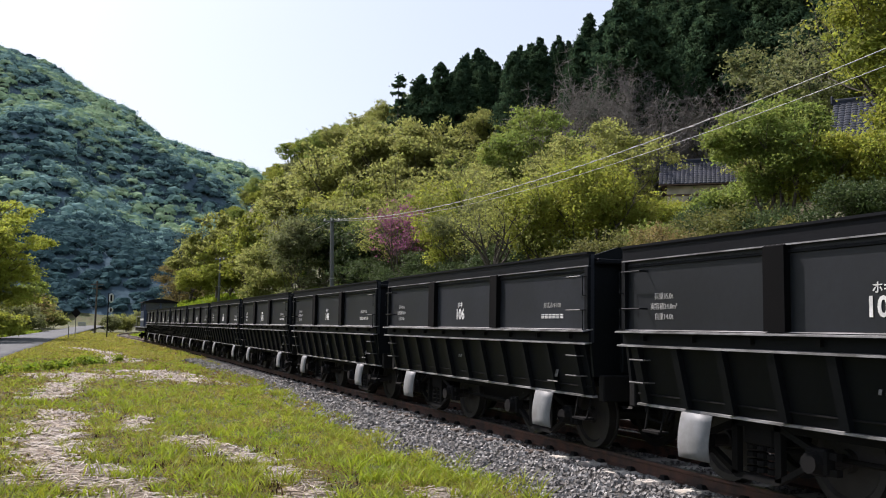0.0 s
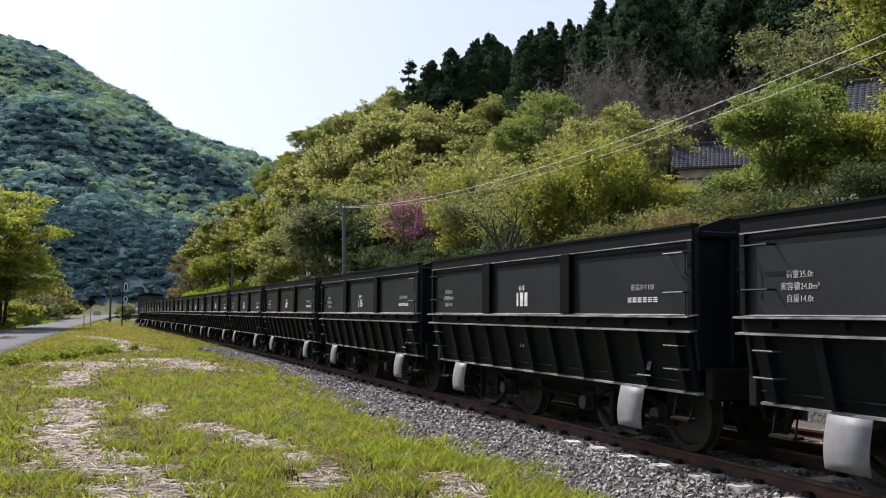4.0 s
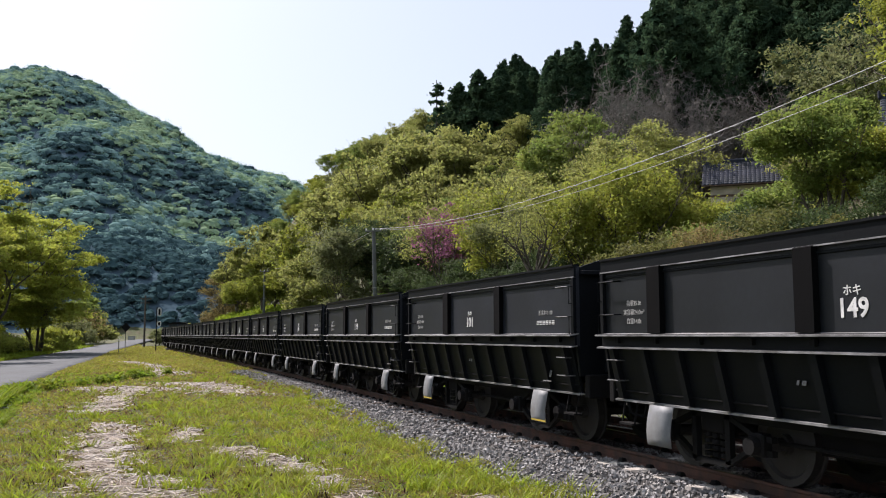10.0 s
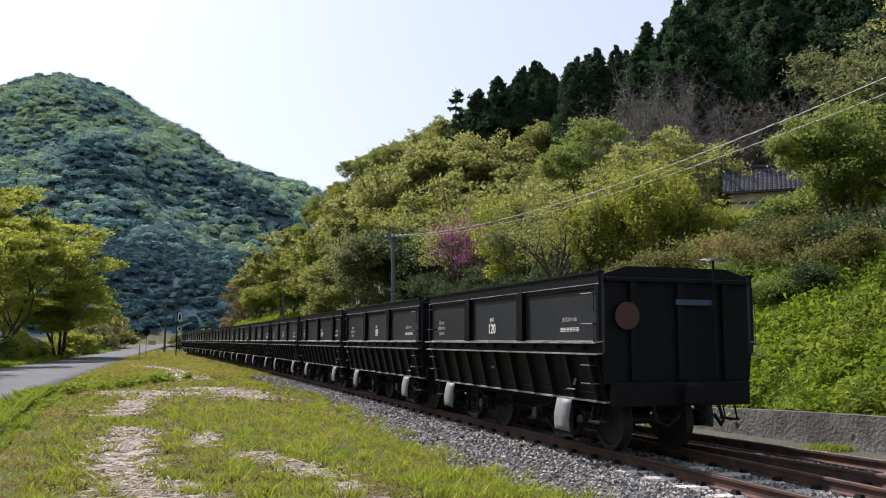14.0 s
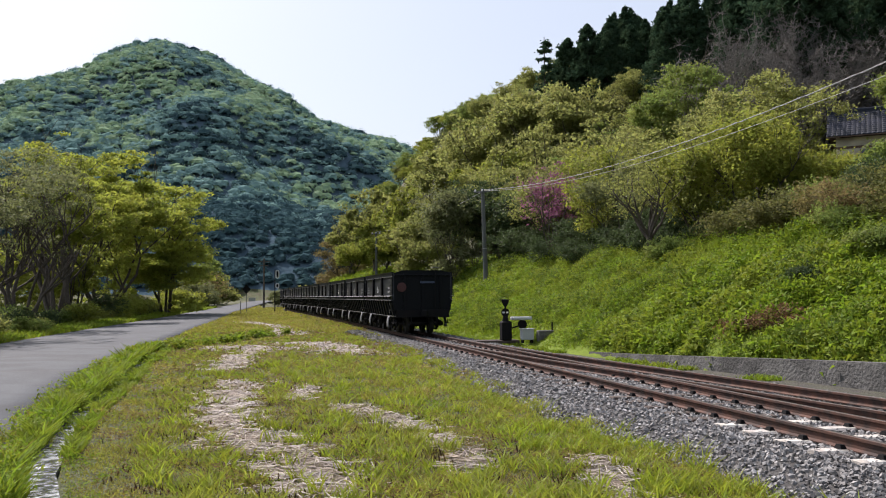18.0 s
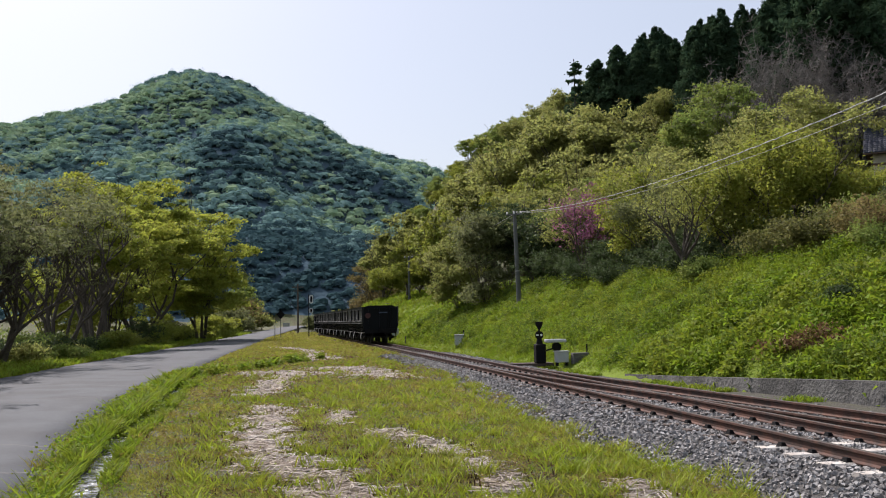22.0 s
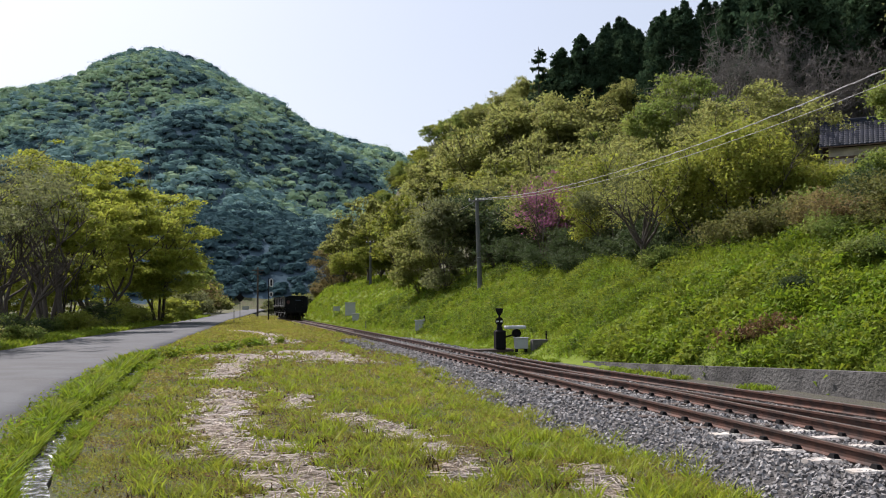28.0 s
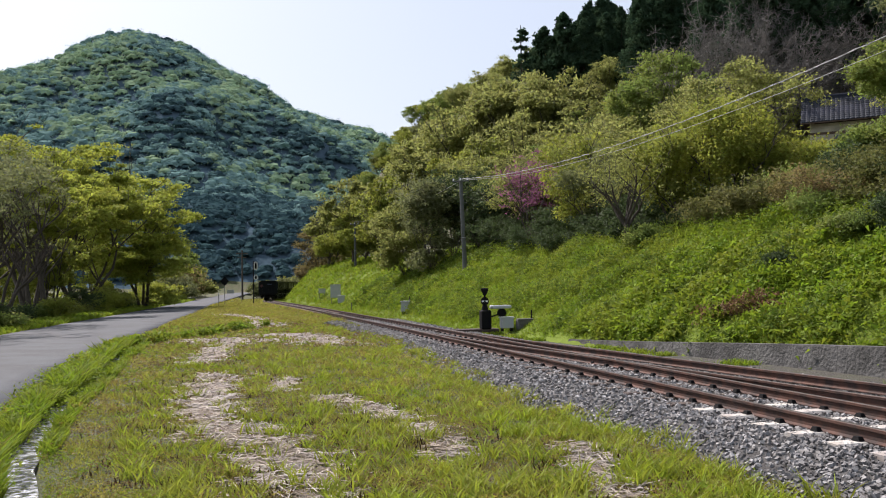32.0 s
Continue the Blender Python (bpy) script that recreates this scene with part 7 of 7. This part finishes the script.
# ---- ditch with running water ----
def build_ditch():
    th = new("ditch_channel")
    tagged(th, "narrow concrete roadside ditch overgrown with grass", "ditch", kind="structure")
    ys_ = np.arange(2.0, 25, 0.5)
    xs_ = np.interp(ys_, DITCH_Y, DITCH_X) + 0.05 * rough(ys_, ys_, 2.0, 3)
    V, prof = [], [(-0.17, -0.3), (-0.14, -0.3), (-0.12, -0.52), (0.12, -0.52), (0.14, -0.345), (0.17, -0.345), (0.17, -0.6), (-0.17, -0.6)]
    for x, y in zip(xs_, ys_):
        for dx, z in prof:
            V.append((x + dx, y + dx * 0.4, z + 0.005 + 0.01 * math.sin(y * 3)))
    a = np.arange(len(V)).reshape(-1, 8)
    nx = np.roll(a, -1, axis=1)
    F = np.stack([a[:-1], nx[:-1], nx[1:], a[1:]], -1).reshape(-1, 4)
    part("channel", mesh_from("channel", V, F, M["concrete"]), None, th)
    w = new("ditch_water")
    tagged(w, "shallow water with painted white glitter running in the ditch", "water", kind="structure")
    W = []
    for x, y in zip(xs_, ys_):
        W += [(x - 0.13, y - 0.07, -0.305), (x + 0.17, y + 0.07, -0.305)]
    a = np.arange(len(W)).reshape(-1, 2)
    part("water_surface", mesh_from("water_surface", W, np.stack([a[:-1, 0], a[:-1, 1], a[1:, 1], a[1:, 0]], -1), M["water"], True), None, w)


build_ditch()


# ---- houses behind the bank ----
def build_house(az, r, length, depth, eave, ridge, label):
    x, y = polar(az, r)
    th = new("house")
    tagged(th, label, "house", "houses on the terrace")
    th.matrix_basis = pose(x, y, 0, 0, 0, az)
    z0 = float(ground_z(x, y)) - 1.5
    hw, hd = length / 2, depth / 2
    wall_d = hd - 0.55
    for y0, y1, x0, x1 in ((-wall_d, -wall_d + 0.14, -hw + 0.5, hw - 0.5), (wall_d - 0.14, wall_d, -hw + 0.5, hw - 0.5), (-wall_d + 0.141, wall_d - 0.141, -hw + 0.5, -hw + 0.64), (-wall_d + 0.141, wall_d - 0.141, hw - 0.64, hw - 0.5)):
        part("wall", boxes((x0, x1, y0, y1, z0, eave - 0.05)), M["plaster"], th)
    part("sill_beam", boxes((-hw + 0.45, hw - 0.45, -wall_d - 0.03, -wall_d - 0.003, eave - 0.75, eave - 0.6)), M["wood"], th)
    w = part("window", boxes((-1.2, 0.6, -wall_d - 0.03, -wall_d - 0.003, eave - 1.9, eave - 0.85)), M["glass"], th, "dark window panes")
    for k in (-1.2, -0.3, 0.6):
        part("window_frame", boxes((k - 0.03, k + 0.03, -wall_d - 0.05, -wall_d - 0.031, eave - 1.93, eave - 0.82)), M["wood"], w)
    # gables
    for sx in (-1, 1):
        xa = sx * (hw - 0.57)
        part("gable", prism([(-wall_d, eave - 0.05), (wall_d, eave - 0.05), (0, ridge - 0.25)], xa - 0.07, xa + 0.07), M["plaster"], th)
    # two slopes of wavy tiles in courses
    slope = math.hypot(hd, ridge - eave)
    n = int(slope / 0.24)
    nw = int(length / 0.27)
    for side in (-1, 1):
        rf = part("roof", prism([(side * hd, eave - 0.08), (0, ridge - 0.08), (0, ridge - 0.02), (side * hd, eave - 0.02)], -hw, hw), M["wood"], th)
        xs_ = np.linspace(-hw, hw, nw * 6 + 1)
        wave = 0.035 * np.abs(np.sin((xs_ + hw) / (length / nw) * math.pi)) ** 0.7
        for k in range(n):
            f0, f1 = k / n, (k + 1.25) / n
            V = []
            for f, lift in ((f0, 0.035), (min(f1, 1.0), 0.0)):
                for q in range(len(xs_)):
                    V.append((xs_[q], side * hd * (1 - f), eave + (ridge - eave) * f + lift + wave[q]))
            for q in range(len(xs_)):
                V.append((xs_[q], side * hd * (1 - f0), eave + (ridge - eave) * f0))
            m = len(xs_)
            i = np.arange(m - 1)
            F = np.vstack([np.stack([i, i + 1, i + 1 + m, i + m], -1), np.stack([i, i + 1, i + 1 + 2 * m, i + 2 * m], -1)])
            part("tile_course", mesh_from("tile_course", V, F, M["rooftile"]), None, rf)
    bm = bmesh.new()
    rod(bm, (-hw - 0.05, 0, ridge + 0.06), (hw + 0.05, 0, ridge + 0.06), 0.13, sides=12)
    box(bm, -hw, hw, -0.12, 0.12, ridge - 0.05, ridge + 0.08)
    part("ridge_cap", bm, M["rooftile"], th)
    for sx in (-1, 1):
        part("ridge_end", boxes((min(sx * hw, sx * (hw + 0.12)), max(sx * hw, sx * (hw + 0.12)), -0.2, 0.2, ridge - 0.1, ridge + 0.32), bevel=0.05), M["rooftile"], th)


build_house(-17.6, 61, 6.2, 4.6, 11.3, 13.2, "small house with blue-grey tiled roof and cream walls")
build_house(-29.9, 45, 7.6, 6.0, 10.2, 12.7, "house with a blue-grey tiled roof above the bank")


def build_shed(az, r, label):
    x, y = polar(az, r)
    th = new("shed")
    tagged(th, label, "shed")
    z = float(ground_z(x, y))
    th.matrix_basis = pose(x, y, z, 0, 0, az)
    part("wall", boxes((-1.3, 1.3, -0.9, 0.9, -0.5, 2.0), bevel=0.01), M["concrete"], th)
    part("roof", prism([(-1.15, 2.01), (1.15, 2.5), (1.15, 2.58), (-1.15, 2.09)], -1.5, 1.5), M["cabinet"], th, "pale blue-grey sheet roof")


build_shed(-3.4, 47, "small grey shed half hidden by trees")


# ---- rail fastenings ----
def fastenings():
    V, F = [], []
    base = np.array([(x, y, z) for x in (-0.5, 0.5) for y in (-0.5, 0.5) for z in (0, 1)], float)
    bf = np.array([(0, 1, 3, 2), (4, 6, 7, 5), (0, 4, 5, 1), (2, 3, 7, 6), (0, 2, 6, 4), (1, 5, 7, 3)])
    for s in np.arange(-4, 60, 0.66):
        for off in ((-0.566, 0.566) if s > 12 else (-0.566, 0.566, float(siding_off(s)) - 0.566, float(siding_off(s)) + 0.566)):
            for sd in (-1, 1):
                a = float(track_heading(s))
                x, y = track(s, off + sd * 0.095)
                P = base * np.array([0.085, 0.12, 0.05])
                P[1::2, :2] *= 0.6
                R = np.array([[math.cos(a), -math.sin(a)], [math.sin(a), math.cos(a)]])
                P[:, :2] = P[:, :2] @ R.T
                F.append(bf + len(V) * 8)
                V.append(P + np.array([float(x), float(y), -0.148]))
    ob = new("rail_fastenings", mesh_from("rail_fastenings", np.vstack(V), np.vstack(F), M["blackrough"]))
    tagged(ob, "dark spring clips that hold the rails", "rail clips", kind="stuff")


fastenings()


# ---- what moves ----
def tail_place(t):
    """Place along the track of the last wagon's rear at t seconds."""
    if t < 13.5:
        # small offsets that fit the wagons to the camera's view
        view_shift = float(np.interp(t, [0, 2, 4.7, 6, 7.5, 9, 10.5, 12, 13, 13.5], [0.08, -0.18, -0.15, -0.08, 0.14, 0.05, 0.14, 0.05, -0.06, 0.0]))
        return 7.3875 + 5.6689 * t + 0.01927 * t * t - 8.1656 * 9 - 3.76 + view_shift
    return float(np.interp(t, [13.5, 15.5, 17, 18, 20, 22, 24, 25.5, 28, 30, 32], [10.2, 22.2, 31.2, 37.4, 49.9, 62.5, 75.1, 84.4, 99.4, 110.8, 122.0]))


def along(s):
    x, y = track(s)
    x2, y2 = track(s + 1.5)
    x1, y1 = track(s - 1.5)
    return pose(float(x), float(y), 0.0, 0, 0, math.degrees(math.atan2(y2 - y1, x2 - x1)))


def motions():
    times = [0.5 * k for k in range(65)]
    for i, wg in enumerate(wagons):
        walk(wg, [(t, along(tail_place(t) + 3.72 + PITCH * i)) for t in times])
    walk(loco, [(t, along(tail_place(t) + PITCH * 18 - 0.45 + 5.1)) for t in times])
    # the wheels of one wagon, and the same turning for those of all others
    rows = [round(0.1 * k, 1) for k in range(321)]
    turn = {t: math.degrees((tail_place(t) - tail_place(0)) / 0.43) for t in rows}
    for n, ax in enumerate(bogie_sets):
        at = ax.location.copy()
        walk(ax, [(t, pose(at.x, at.y, at.z, 0, turn[t], 0)) for t in rows])
    for wg in wagons[1:]:
        mine = [c for b in wg.children if b.name.startswith("bogie") for c in b.children if c.name.startswith("wheelset")]
        theirs = [c for b in wagons[0].children if b.name.startswith("bogie") for c in b.children if c.name.startswith("wheelset")]
        for a, b in zip(mine, theirs):
            a.rotation_mode = "QUATERNION"
            a.animation_data_create()
            a.animation_data.action = b.animation_data.action
            a.animation_data.action_slot = b.animation_data.action_slot


motions()
